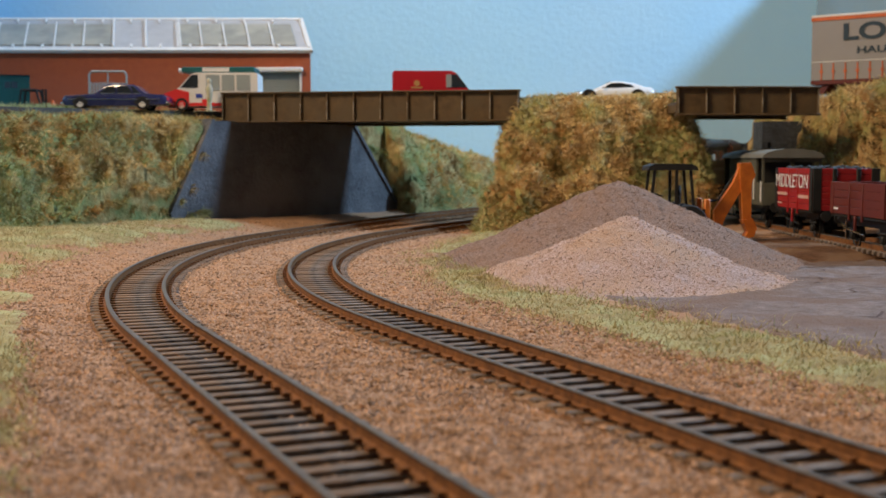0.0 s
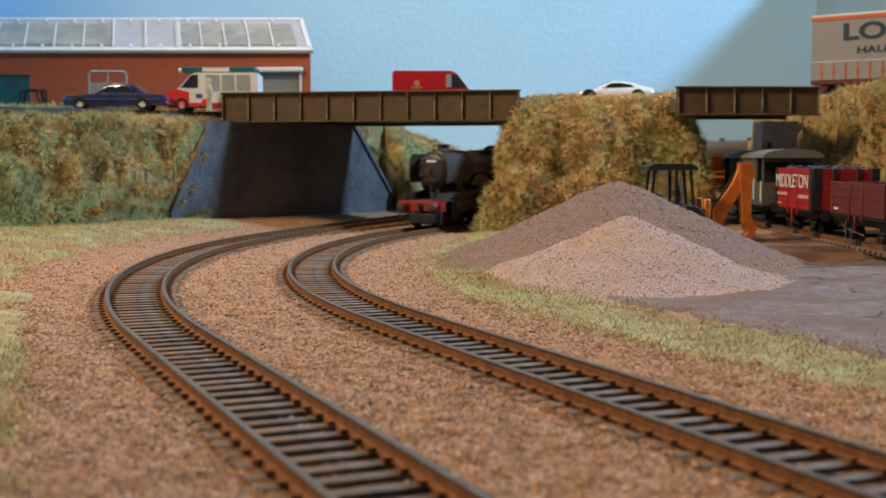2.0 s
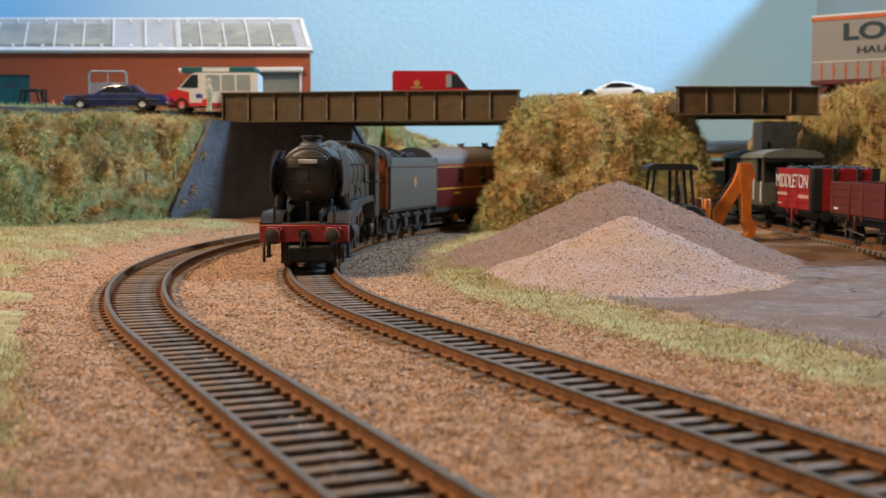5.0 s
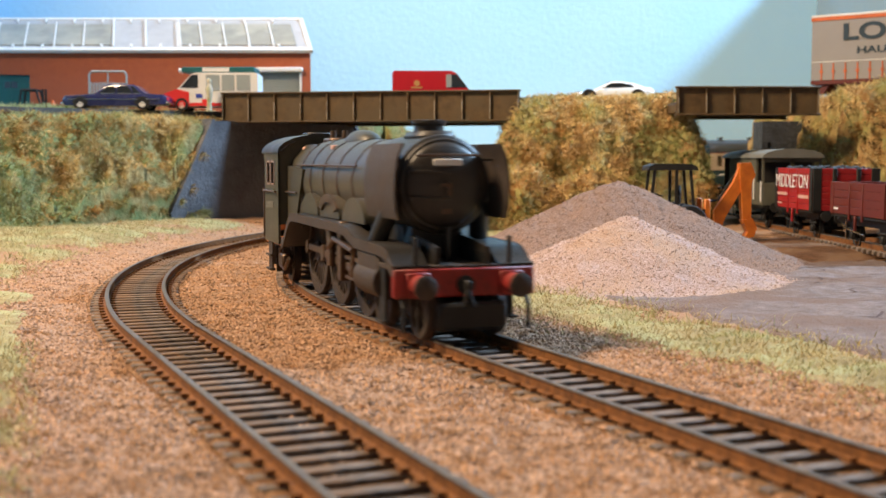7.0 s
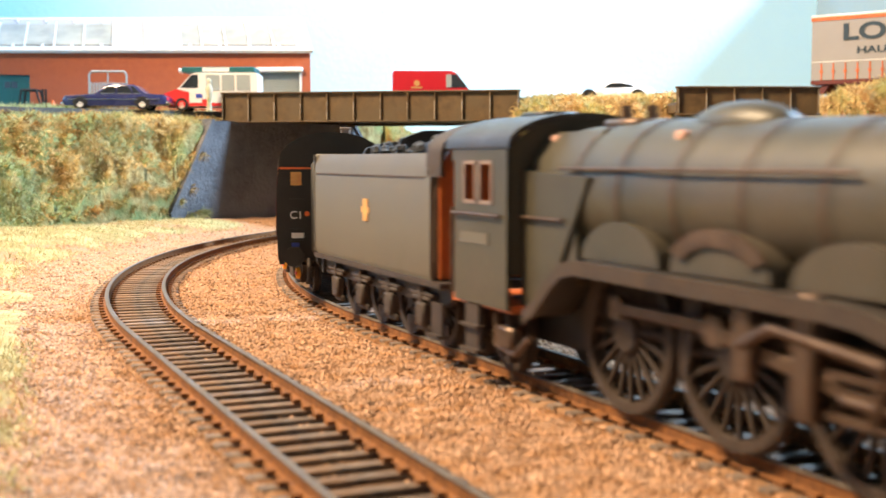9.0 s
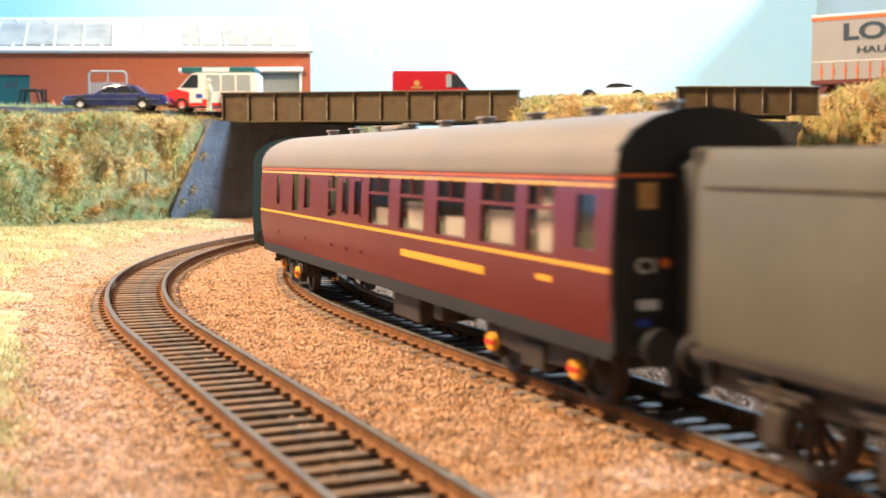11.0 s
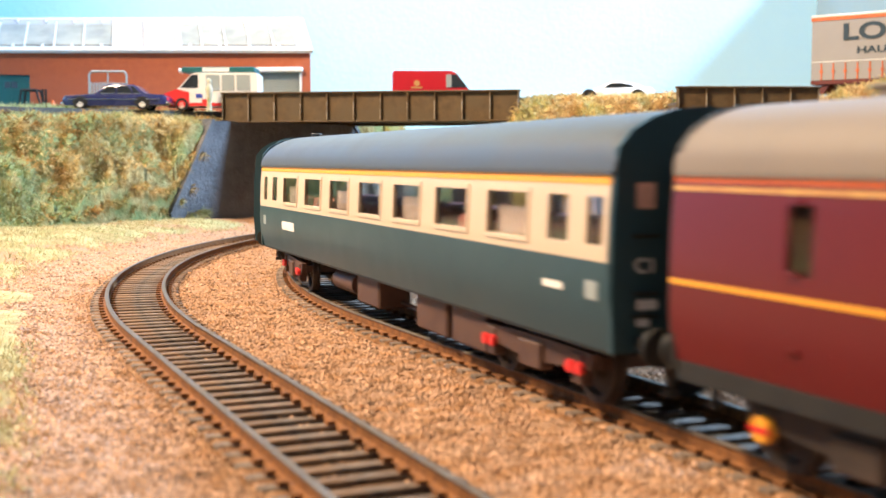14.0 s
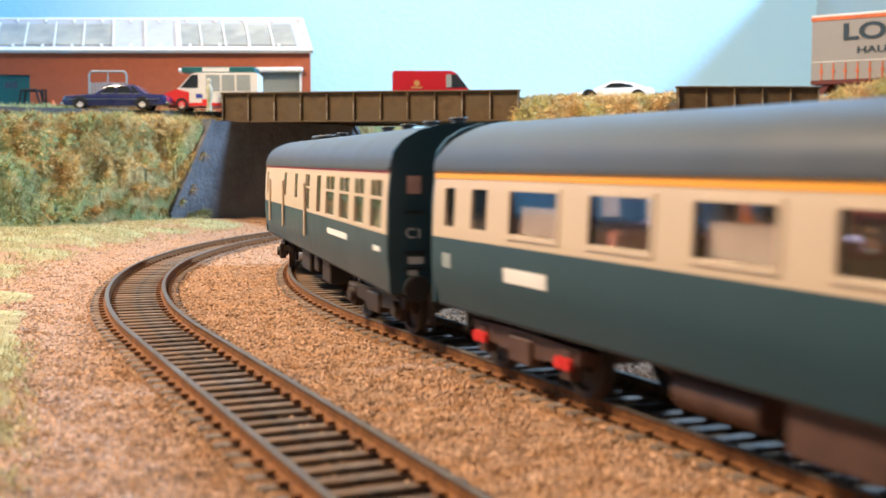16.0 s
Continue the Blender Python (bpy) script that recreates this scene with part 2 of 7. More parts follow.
class Shape:
    """Collects vertices and faces, in millimetres."""

    def __init__(self):
        self.v, self.f = [], []

    def add(self, verts, faces):
        k = len(self.v)
        self.v.extend([tuple(p) for p in verts])
        self.f.extend([tuple(i + k for i in f) for f in faces])
        return self

    def box(self, x0, x1, y0, y1, z0, z1, b=0.0, turn=None):
        if b <= 0:
            vs = [(x, y, z) for x in (x0, x1) for y in (y0, y1) for z in (z0, z1)]
            fs = [(0, 1, 3, 2), (4, 6, 7, 5), (0, 4, 5, 1), (2, 3, 7, 6), (0, 2, 6, 4), (1, 5, 7, 3)]
        else:
            b = min(b, (x1 - x0) * 0.45, (y1 - y0) * 0.45, (z1 - z0) * 0.45)
            vs, at = [], {}
            for i, x in enumerate((x0, x1)):
                for j, y in enumerate((y0, y1)):
                    for k, z in enumerate((z0, z1)):
                        dx, dy, dz = (b if i == 0 else -b), (b if j == 0 else -b), (b if k == 0 else -b)
                        at[i, j, k] = len(vs)
                        vs += [(x, y + dy, z + dz), (x + dx, y, z + dz), (x + dx, y + dy, z)]
            fs = []
            for a in range(3):
                o1, o2 = [q for q in range(3) if q != a]
                for s in (0, 1):
                    loop = []
                    for u, w in ((0, 0), (1, 0), (1, 1), (0, 1)):
                        c = [0, 0, 0]
                        c[a], c[o1], c[o2] = s, u, w
                        loop.append(at[tuple(c)] + a)
                    fs.append(tuple(loop))
                for u in (0, 1):
                    for w in (0, 1):
                        c0, c1 = [0, 0, 0], [0, 0, 0]
                        c0[a], c1[a] = 0, 1
                        c0[o1] = c1[o1] = u
                        c0[o2] = c1[o2] = w
                        p, q = at[tuple(c0)], at[tuple(c1)]
                        fs.append((p + o1, q + o1, q + o2, p + o2))
            for c in at.values():
                fs.append((c, c + 1, c + 2))
        if turn is not None:
            vs = [tuple(turn @ Vector(p)) for p in vs]
        return self.add(vs, fs)

    def cyl(self, p0, p1, r0, r1=None, n=16, caps=True):
        r1 = r0 if r1 is None else r1
        a, b = Vector(p0), Vector(p1)
        d = (b - a).normalized()
        u = d.orthogonal().normalized()
        w = d.cross(u)
        vs = []
        for c, r in ((a, r0), (b, r1)):
            for i in range(n):
                g = 2 * math.pi * i / n
                vs.append(tuple(c + (u * math.cos(g) + w * math.sin(g)) * r))
        fs = [(i, (i + 1) % n, n + (i + 1) % n, n + i) for i in range(n)]
        if caps:
            fs += [tuple(range(n))[::-1], tuple(range(n, 2 * n))]
        return self.add(vs, fs)

    def lathe(self, profile, origin, axis, n=24):
        """Turns (radius, along) pairs about an axis."""
        o, d = Vector(origin), Vector(axis).normalized()
        u = d.orthogonal().normalized()
        w = d.cross(u)
        vs, fs, m = [], [], len(profile)
        for i in range(n):
            g = 2 * math.pi * i / n
            e = u * math.cos(g) + w * math.sin(g)
            for r, h in profile:
                vs.append(tuple(o + d * h + e * max(r, 0.001)))
        for i in range(n):
            j = (i + 1) % n
            for k in range(m - 1):
                fs.append((i * m + k, j * m + k, j * m + k + 1, i * m + k + 1))
        return self.add(vs, fs)

    def prism(self, outline, axis, a0, a1):
        """A closed outline of (u, w) pairs, extruded along x, y or z."""
        def at(u, w, a):
            return {"x": (a, u, w), "y": (u, a, w), "z": (u, w, a)}[axis]
        n = len(outline)
        vs = [at(u, w, a0) for u, w in outline] + [at(u, w, a1) for u, w in outline]
        fs = [(i, (i + 1) % n, n + (i + 1) % n, n + i) for i in range(n)] + [tuple(range(n))[::-1], tuple(range(n, 2 * n))]
        return self.add(vs, fs)

    def rod(self, points, r, n=8):
        for a, b in zip(points[:-1], points[1:]):
            self.cyl(a, b, r, n=n)
        return self

    def ball(self, c, r, n=12, squash=(1, 1, 1)):
        rings, vs, fs = n // 2, [], []
        for i in range(rings + 1):
            p = math.pi * i / rings
            for j in range(n):
                q = 2 * math.pi * j / n
                vs.append((c[0] + r * squash[0] * math.sin(p) * math.cos(q), c[1] + r * squash[1] * math.sin(p) * math.sin(q), c[2] + r * squash[2] * math.cos(p)))
        for i in range(rings):
            for j in range(n):
                fs.append((i * n + j, (i + 1) * n + j, (i + 1) * n + (j + 1) % n, i * n + (j + 1) % n))
        return self.add(vs, fs)

    def moved(self, m):
        self.v = [tuple(m @ Vector(p)) for p in self.v]
        return self


def part(name, shape, material, parent=None, label="", smooth=40, at=None, fix=True):
    """Links a shape as one mesh object, under a thing or a part. smooth: the angle in degrees past which edges stay sharp."""
    me = bpy.data.meshes.new(name)
    me.from_pydata([(x * MM, y * MM, z * MM) for x, y, z in shape.v], [], shape.f)
    if fix and len(shape.f) < 6000:
        bm = bmesh.new()
        bm.from_mesh(me)
        bmesh.ops.remove_doubles(bm, verts=bm.verts, dist=1e-6)
        bmesh.ops.recalc_face_normals(bm, faces=bm.faces)
        bm.to_mesh(me)
        bm.free()
    me.materials.append(material)
    if smooth:
        me.polygons.foreach_set("use_smooth", [True] * len(me.polygons))
        me.set_sharp_from_angle(angle=radians(smooth))
    ob = new(name, me)
    ob.parent = parent
    if at is not None:
        ob.location = Vector(at) * MM
    if label:
        ob["label"] = label
    return ob


def thing(name, label, category, x=0, y=0, z=0, rz=0, group="", kind=""):
    """An Empty at a thing's base, in millimetres and degrees."""
    ob = new(name)
    ob.empty_display_size = 0.01
    ob.matrix_basis = pose(x * MM, y * MM, z * MM, 0, 0, rz)
    return tagged(ob, label, category, group, kind)


def lettering(name, words, height, material, parent, at, rx=90, rz=0, width=None, ry=0, bold=0.0):
    """Raised letters, their left foot at a place, in millimetres; width: how wide the words become."""
    cu = bpy.data.curves.new(name, "FONT")
    cu.body, cu.size, cu.extrude, cu.offset = words, 1.0, 0.02, bold
    tmp = new(name, cu)
    me = bpy.data.meshes.new_from_object(tmp.evaluated_get(bpy.context.evaluated_depsgraph_get()))
    bpy.data.objects.remove(tmp)
    xs = [v.co.x for v in me.vertices]
    ys = [v.co.y for v in me.vertices]
    ky = height / (max(ys) - min(ys))
    kx = width / (max(xs) - min(xs)) if width else ky
    for v in me.vertices:
        v.co = Vector(((v.co.x - min(xs)) * kx, (v.co.y - min(ys)) * ky, v.co.z * 5)) * MM
    me.materials.append(material)
    ob = new(name, me)
    ob.parent = parent
    ob.matrix_basis = pose(at[0] * MM, at[1] * MM, at[2] * MM, rx, ry, rz)
    return ob

# ---- the line: a straight towards the camera, then a long curve round behind the mound ----
CX, CY = 470.0, 525.0
R_IN, R_OUT = 525.0, 587.0
HEAD = (0.4, -0.9165)
SIDE = (-0.9165, -0.4)
A0 = math.atan2(SIDE[1], SIDE[0])
RAIL_TOP = 3.6


def smooth01(v):
    v = min(1.0, max(0.0, v))
    return v * v * (3 - 2 * v)


def rise(s):
    """How far the line has climbed, s millimetres along it (negative: on the curve)."""
    return 11.0 * smooth01((-s - 400) / 560.0)


def line_at(s, radius):
    """The middle of a track, s millimetres past the end of its curve, in plan."""
    if s >= 0:
        return CX + radius * SIDE[0] + HEAD[0] * s, CY + radius * SIDE[1] + HEAD[1] * s
    g = A0 + s / radius
    return CX + radius * math.cos(g), CY + radius * math.sin(g)


def heading_at(s, radius):
    return math.atan2(HEAD[1], HEAD[0]) + (s / radius if s < 0 else 0.0)


def swept(radius, s0, s1, outline, offset, step=6.0):
    """An outline of (across, up) pairs carried along a track."""
    sh, n, m = Shape(), max(2, int((s1 - s0) / step)), len(outline)
    vs, fs = [], []
    for i in range(n + 1):
        s = s0 + (s1 - s0) * i / n
        x, y = line_at(s, radius)
        h = heading_at(s, radius)
        px, py = -math.sin(h), math.cos(h)
        for a, z in outline:
            vs.append((x + px * (a + offset), y + py * (a + offset), z + rise(s)))
    for i in range(n):
        for k in range(m):
            fs.append((i * m + k, i * m + (k + 1) % m, (i + 1) * m + (k + 1) % m, (i + 1) * m + k))
    fs += [tuple(range(m)), tuple(range(n * m, n * m + m))]
    return sh.add(vs, fs)


def across(x, y):
    """How far a place lies from the curve's centre, or on past its end from the straight's."""
    s = (x - CX) * HEAD[0] + (y - CY) * HEAD[1]
    if s > 0:
        return (x - CX) * SIDE[0] + (y - CY) * SIDE[1]
    return math.hypot(x - CX, y - CY)


def ground_height(x, y):
    r = across(x, y)
    z = 0.0
    g = math.atan2(y - CY, x - CX)
    s = -((A0 - g) % (2 * math.pi)) * R_IN
    if r < 720 and y > 500:
        z += rise(s)
    z += 7.0 * smooth01((r - 612) / 60.0) * smooth01((y - 420) / 200.0)
    z += 3.6 * smooth01((505 - r) / 60.0) * smooth01((y - 500) / 160.0)
    z -= 0.5 * smooth01((13 - min(abs(r - R_IN), abs(r - R_OUT))) / 3.0)
    z += 0.5 * noise.noise(Vector((x, y, 0)) * 0.03)
    near = min(abs(r - R_IN), abs(r - R_OUT))
    if near > 18:
        z += 0.7 * noise.noise(Vector((x, y, 5)) * 0.12)
    return z


def sheet(name, x0, x1, y0, y1, step, height, material, keep=None, smooth=180):
    nx, ny = int((x1 - x0) / step) + 1, int((y1 - y0) / step) + 1
    vs = [(x0 + i * step, y0 + j * step, height(x0 + i * step, y0 + j * step)) for j in range(ny) for i in range(nx)]
    fs = []
    for j in range(ny - 1):
        for i in range(nx - 1):
            q = (j * nx + i, j * nx + i + 1, (j + 1) * nx + i + 1, (j + 1) * nx + i)
            if keep is None or any(keep(*vs[k]) for k in q):
                fs.append(q)
    sh = Shape().add(vs, fs)
    return part(name, sh, material, smooth=smooth, fix=False)


# ---- large structure ----
ground = tagged(sheet("ground", -640, 1240, -40, 1250, 6.0, ground_height, BALLAST), "pinkish brown granite ballast covering the baseboard", "ballast", kind="structure")

backdrop = part("backdrop", Shape().box(-900, 383, 1200, 1212, -60, 900), SKY)
tagged(backdrop, "pale blue painted sky board behind the layout", "backdrop", kind="structure")
# the end board by the siding has an opening through which the tracks leave
END_TURN = math.atan2(-1.0, 0.12)
opening = [(0, -60), (44, -60), (44, 84), (210, 84), (210, -60), (615, -60), (615, 262), (0, 262)]
# Its unseen forward length shades the siding; its tone is greyer than the backdrop.
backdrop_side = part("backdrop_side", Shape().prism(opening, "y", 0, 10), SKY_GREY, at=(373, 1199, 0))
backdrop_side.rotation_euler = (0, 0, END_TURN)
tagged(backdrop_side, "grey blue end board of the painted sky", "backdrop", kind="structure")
# Board out of view, added to shade the shed's left end from the warm lamp.
tagged(part("backdrop_end", Shape().box(-492, -480, 465, 1199, -60, 570), SKY), "unseen board added to block the warm lamp beside the shed", "backdrop", kind="structure")

for nm, b in (("wall_north", (-2600, 2600, 2400, 2500, -1000, 1500)), ("wall_south", (-2600, 2600, -2500, -2400, -1000, 1500)),
              ("wall_west", (-2600, -2500, -2400, 2400, -1000, 1500)), ("wall_east", (2500, 2600, -2400, 2400, -1000, 1500))):
    tagged(part(nm, Shape().box(*b), PLASTER), "plain off-white plaster wall of the room", "wall", kind="structure")
tagged(part("floor", Shape().box(-2500, 2500, -2400, 2400, -1060, -1000), CARPET), "dark brown carpet floor of the room", "floor", kind="structure")
tagged(part("ceiling", Shape().box(-2500, 2500, -2400, 2400, 1500, 1560), PLASTER), "plain off-white room ceiling", "ceiling", kind="structure")
tagged(part("baseboard", Shape().box(-640, 1240, -40, 1250, -70, -12), OLIVE), "wooden baseboard carrying the model railway", "baseboard", kind="structure")


def rough_field(x, y, seed, big, small):
    v = Vector((x, y, seed))
    return big * noise.noise(v * 0.028) + 0.55 * big * noise.noise(v * 0.06 + Vector((7, 3, 1))) + small * noise.noise(v * 0.17) + 0.6 * small * noise.noise(v * 0.4)


PLATEAU = 77.5


def lumps(x, y, seed):
    """Bulges and hollows that push a bank's face forward and back."""
    v = Vector((x, y, seed))
    return 11 * noise.noise(v * 0.025) + 8 * noise.noise(v * 0.06) + 5.0 * noise.noise(v * 0.14) + 2.5 * noise.noise(v * 0.33)


def left_bank(x, y):
    toe = (x + 164) * -0.62 + (y - 728) * 0.785
    toe += lumps(x, y, 9.0)
    wall = (x + 172) * 0.787 - (y - 752) * 0.616
    wing = (x + 172) * 0.616 + (y - 752) * 0.787
    k = max(smooth01(toe / 46.0) ** 0.8, min(1.0, max(0.0, (wing + 3) / 40.0)))
    z = ground_height(x, y) * (1 - k) + PLATEAU * k
    slope = 4 * k * (1 - k)
    z += rough_field(x, y, 2.0, 15.0, 6.5) * slope * 0.35 + rough_field(x, y, 4.0, 0.5, 0.5) - 6.5 * k * smooth01((100 - toe) / 40.0)
    if wall > (-2 if wing < 30 else -8):
        z = min(z, -8)
    return z


def back_bank(x, y):
    r = math.hypot(x - CX, y - CY)
    wing = (x + 172) * 0.616 + (y - 752) * 0.787
    wall = (x + 172) * 0.787 - (y - 752) * 0.616
    k = smooth01((r - 622 + 0.7 * lumps(x, y, 5.0)) / 34.0)
    top = 79 - 0.36 * max(0.0, x + 70)
    z = ground_height(x, y) * (1 - k) + top * k + rough_field(x, y, 3.0, 6.0, 2.2) * k
    if wing < 180 or (wing < 221 and wall > -13):
        z = -8
    return z


def mound(x, y):
    r = math.hypot(x - CX, y - CY)
    wob = 0.75 * lumps(x, y, 3.0)
    k = smooth01((x + wob - 16) / 42.0) ** 0.75 * smooth01((164 + 0.3 * wob - x) / 7.0) ** 0.6 * smooth01((y + wob - 716) / 50.0) ** 0.7 * smooth01((506 - r) / 20.0)
    z = ground_height(x, y) * (1 - k) + 83.0 * k
    return z + rough_field(x, y, 6.0, 10.0, 5.0) * min(1.0, 3.5 * k * (1 - k) + 0.10)


def right_bank(x, y):
    wob = 0.8 * lumps(x, y, 8.0)
    r = math.hypot(x - CX, y - CY)
    k = smooth01((x + wob - 246 + (y - 760) * 0.03) / 12.0) ** 0.6 * smooth01((y + wob - 700) / 42.0) ** 0.7 * smooth01((500 - r) / 22.0)
    z = ground_height(x, y) * (1 - k) + (86 + 9 * smooth01((x - 250) / 40.0) * smooth01((830 - y) / 60.0)) * k
    return z + rough_field(x, y, 11.0, 11.0, 5.0) * min(1.0, 3.5 * k * (1 - k) + 0.15)


def roughen(ob, seed, fade):
    """Pushes a bank's surface out into tufts and hollows along its own slope."""
    me = ob.data
    me.update()
    outward = [v.normal.copy() for v in me.vertices]
    for v, n in zip(me.vertices, outward):
        x, y, z = v.co / MM
        low = smooth01((z - ground_height(x, y)) / 14.0) * fade(x, y) * (0.25 if n.z > 0.9 else 1.0)
        if low <= 0:
            continue
        q = Vector((x, y, z + seed))
        d = 7.5 * noise.noise(q * 0.035) + 5.0 * (0.45 - abs(noise.noise(q * 0.07))) + 3.2 * noise.noise(q * 0.15) + 1.6 * noise.noise(q * 0.36)
        v.co += n * (d * low * MM)
    me.update()


BANKS = []
for nm, box, fn, m, words in (
        ("embankment_left", (-470, -120, 650, 1000), left_bank, TURF_LEFT, "rough green and straw coloured grassy embankment"),
        ("embankment_back", (-140, 260, 850, 1190), back_bank, TURF_LEFT, "grassy bank behind the outer track"),
        ("mound", (6, 190, 700, 910), mound, TURF, "steep straw coloured grassy mound carrying the road"),
        ("embankment_right", (236, 404, 690, 980), right_bank, TURF, "straw and green grassy embankment beside the small bridge")):
    ob = sheet(nm, box[0], box[1], box[2], box[3], 2.0, fn, m, keep=lambda x, y, z: z > ground_height(x, y) + 1.2)
    roughen(ob, 40.0 + len(BANKS), (lambda x, y: smooth01((-3 - (x + 172) * 0.787 + (y - 752) * 0.616) / 16.0)) if nm == "embankment_left" else (lambda x, y: 1.0))
    BANKS.append((ob, box, fn))
    tagged(ob, words, "embankment", kind="structure")

# abutment with its wing walls: one battered wall in plan from the front wing's foot to the back wing's foot
WALL0, WALL1 = Vector((-172, 752)), Vector((-35, 927))
along = (WALL1 - WALL0).normalized()
length = (WALL1 - WALL0).length


def abutment():
    root = thing("bridge_abutment", "blue grey painted bridge abutment with sloping wing walls", "abutment", WALL0.x, WALL0.y, 0, math.degrees(math.atan2(along.y, along.x)), kind="structure")
    face = [(0, -6), (length, -6), (length, 8), (length - 52, 71), (36, 71), (0, 10)]
    part("wall", Shape().prism(face, "y", 0, 14), CONCRETE, root)
    cap = Shape()
    for a, b in (((0, 10), (36, 71)), ((length - 52, 71), (length, 8))):
        d = Vector((b[0] - a[0], b[1] - a[1]))
        n = Vector((-d.y, d.x)).normalized() * 2.2
        cap.prism([a, b, (b[0] + n.x, b[1] + n.y), (a[0] + n.x, a[1] + n.y)], "y", -1.5, 15)
    part("coping", cap, CONCRETE, root)
    return root


abutment()


def girder_bridge(name, p0, p1, z0, z1, bays, depth, words, ribs=True):
    """Two plate girders, a deck between them and the road on it. p0, p1: the ends of the front girder in plan."""
    a, b = Vector(p0), Vector(p1)
    ln = (b - a).length
    root = thing(name, words, "bridge", a.x, a.y, 0, math.degrees(math.atan2(b.y - a.y, b.x - a.x)), kind="structure")
    h = z1 - z0
    for k, y in enumerate((0, depth)):
        g = part("girder", Shape().box(0, ln, y, y + 1.6, z0 + 1, z1 - 1, 0.2), GIRDER, root)
        part("top_flange", Shape().box(-0.6, ln + 0.6, y - 2.2, y + 3.4, z1 - 1.1, z1, 0.3), GIRDER, g)
        part("bottom_flange", Shape().box(-0.6, ln + 0.6, y - 2.2, y + 3.4, z0, z0 + 1.1, 0.3), GIRDER, g)
        for i in range(bays + 1):
            x = 1.0 + (ln - 2.0) * i / bays
            rib = part("rib", Shape().box(x - 0.45, x + 0.45, y - 1.9, y + 0.3, z0 + 1, z1 - 1.2, 0.12), GIRDER, g)
            # Pale streaks rise from each front rib's foot to varying heights.
            if k == 0:
                part("worn_streak", Shape().box(x - 0.3, x + 0.3, y - 2.02, y - 1.8, z0 + 1.5, z0 + h * (0.55 + 0.25 * random.random()), 0.05), STREAK, g, "pale streak up the rib edge")
    part("deck", Shape().box(0, ln, 1.8, depth - 0.2, z0 + 2, z0 + 7), GIRDER, root)
    part("road_surface", Shape().box(0, ln, 1.8, depth - 0.2, z0 + 7.1, z0 + 8), TARMAC, root)
    return root


girder_bridge("road_bridge", (-148, 800), (49, 765), 70.2, 90.3, 11, 96, "long brown plate girder road bridge over the tracks")
girder_bridge("road_bridge_small", (142, 727), (229, 727), 72.4, 90.0, 5, 70, "short brown plate girder bridge over the siding")

# the road behind the banks, and the far pier of the small bridge
tagged(part("road", Shape().prism([(-470, 640), (-330, 690), (-250, 748), (-172, 806), (-138, 815), (-132, 985), (-470, 985)], "z", 74.5, PLATEAU + 0.6), TARMAC), "grey tarmac road and yard on the embankment", "road", kind="structure")
# The pier is a darker grey than the main abutment.
pier = part("bridge_pier", Shape().prism([(221, 72), (272, 72), (272, -4), (221, -4)], "y", 826, 850), DARKWALL)
tagged(pier, "dark grey abutment under the small bridge", "abutment", kind="structure")


def track(name, radius, s0, s1, words, pitch=6.6):
    root = thing(name, words, "track", kind="structure")
    head = [(-0.62, 3.25), (-0.62, 3.5), (-0.45, RAIL_TOP), (0.45, RAIL_TOP), (0.62, 3.5), (0.62, 3.25)]
    web = [(-1.25, 1.05), (-1.25, 1.35), (-0.4, 1.6), (-0.4, 2.9), (-0.62, 3.25), (0.62, 3.25), (0.4, 2.9), (0.4, 1.6), (1.25, 1.35), (1.25, 1.05)]
    for o in (-8.8, 8.8):
        rail = part("rail", swept(radius, s0, s1, web, o), RUST, root, smooth=30, fix=False)
        part("rail_head", swept(radius, s0, s1, head, o), RAILTOP, rail, "dull worn steel running surface", smooth=30, fix=False)
    bed = [(-14.6, 0.1), (-12.5, 0.85), (-10.2, 0.7), (-9.4, 0.05), (9.4, 0.05), (10.2, 0.7), (12.5, 0.85), (14.6, 0.1), (14.6, -0.6), (-14.6, -0.6)]
    part("track_bed", swept(radius, s0, s1, bed, 0), BED, root, "rust stained ballast beside the rails", smooth=30, fix=False)
    # Strip much darker than the ballast, showing in the gaps between sleepers.
    part("inner_bed", swept(radius, s0, s1, [(-7.6, 0.2), (7.6, 0.2), (7.6, -0.4), (-7.6, -0.4)], 0), BEDDARK, root, "dark strip of bed between the rails", smooth=30, fix=False)
    slab = Shape().box(-1.3, 1.3, -13.8, 13.8, -0.8, 1.15, 0.25)
    me = None
    chairs = Shape()
    for i in range(int((s1 - s0) / pitch)):
        s = s0 + (i + 0.5) * pitch
        x, y = line_at(s, radius)
        h = heading_at(s, radius) + random.uniform(-0.018, 0.018)
        if me is None:
            ob = part("sleeper", slab, SLEEPER, root, "grey brown moulded sleeper")
            me = ob.data
        else:
            ob = new("sleeper", me)
            ob.parent = root
        ob.matrix_basis = pose(x * MM, y * MM, (rise(s) + random.uniform(-0.12, 0.06)) * MM, 0, 0, math.degrees(h))
        c, sn = math.cos(h), math.sin(h)
        for o in (-8.8, 8.8):
            for e in (-1.7, 1.7):
                m = Matrix.Translation((x - sn * (o + e), y + c * (o + e), rise(s))) @ Matrix.Rotation(h, 4, "Z")
                chairs.box(-1.0, 1.0, -0.75, 0.75, 1.0, 1.75, 0.0, m)
    tagged(part("rail_chairs", chairs, RUST, root, "rusty rail chairs", smooth=0, fix=False), kind="stuff")
    return root


track("track_inner", R_IN, -1150, 250, "rusty brown running track of the inner line")
track("track_outer", R_OUT, -900, 260, "rusty brown running track of the outer line")

# ---- the train ----
SPEED = 95.5
TICK = 1 / 15.0
MOVES = []


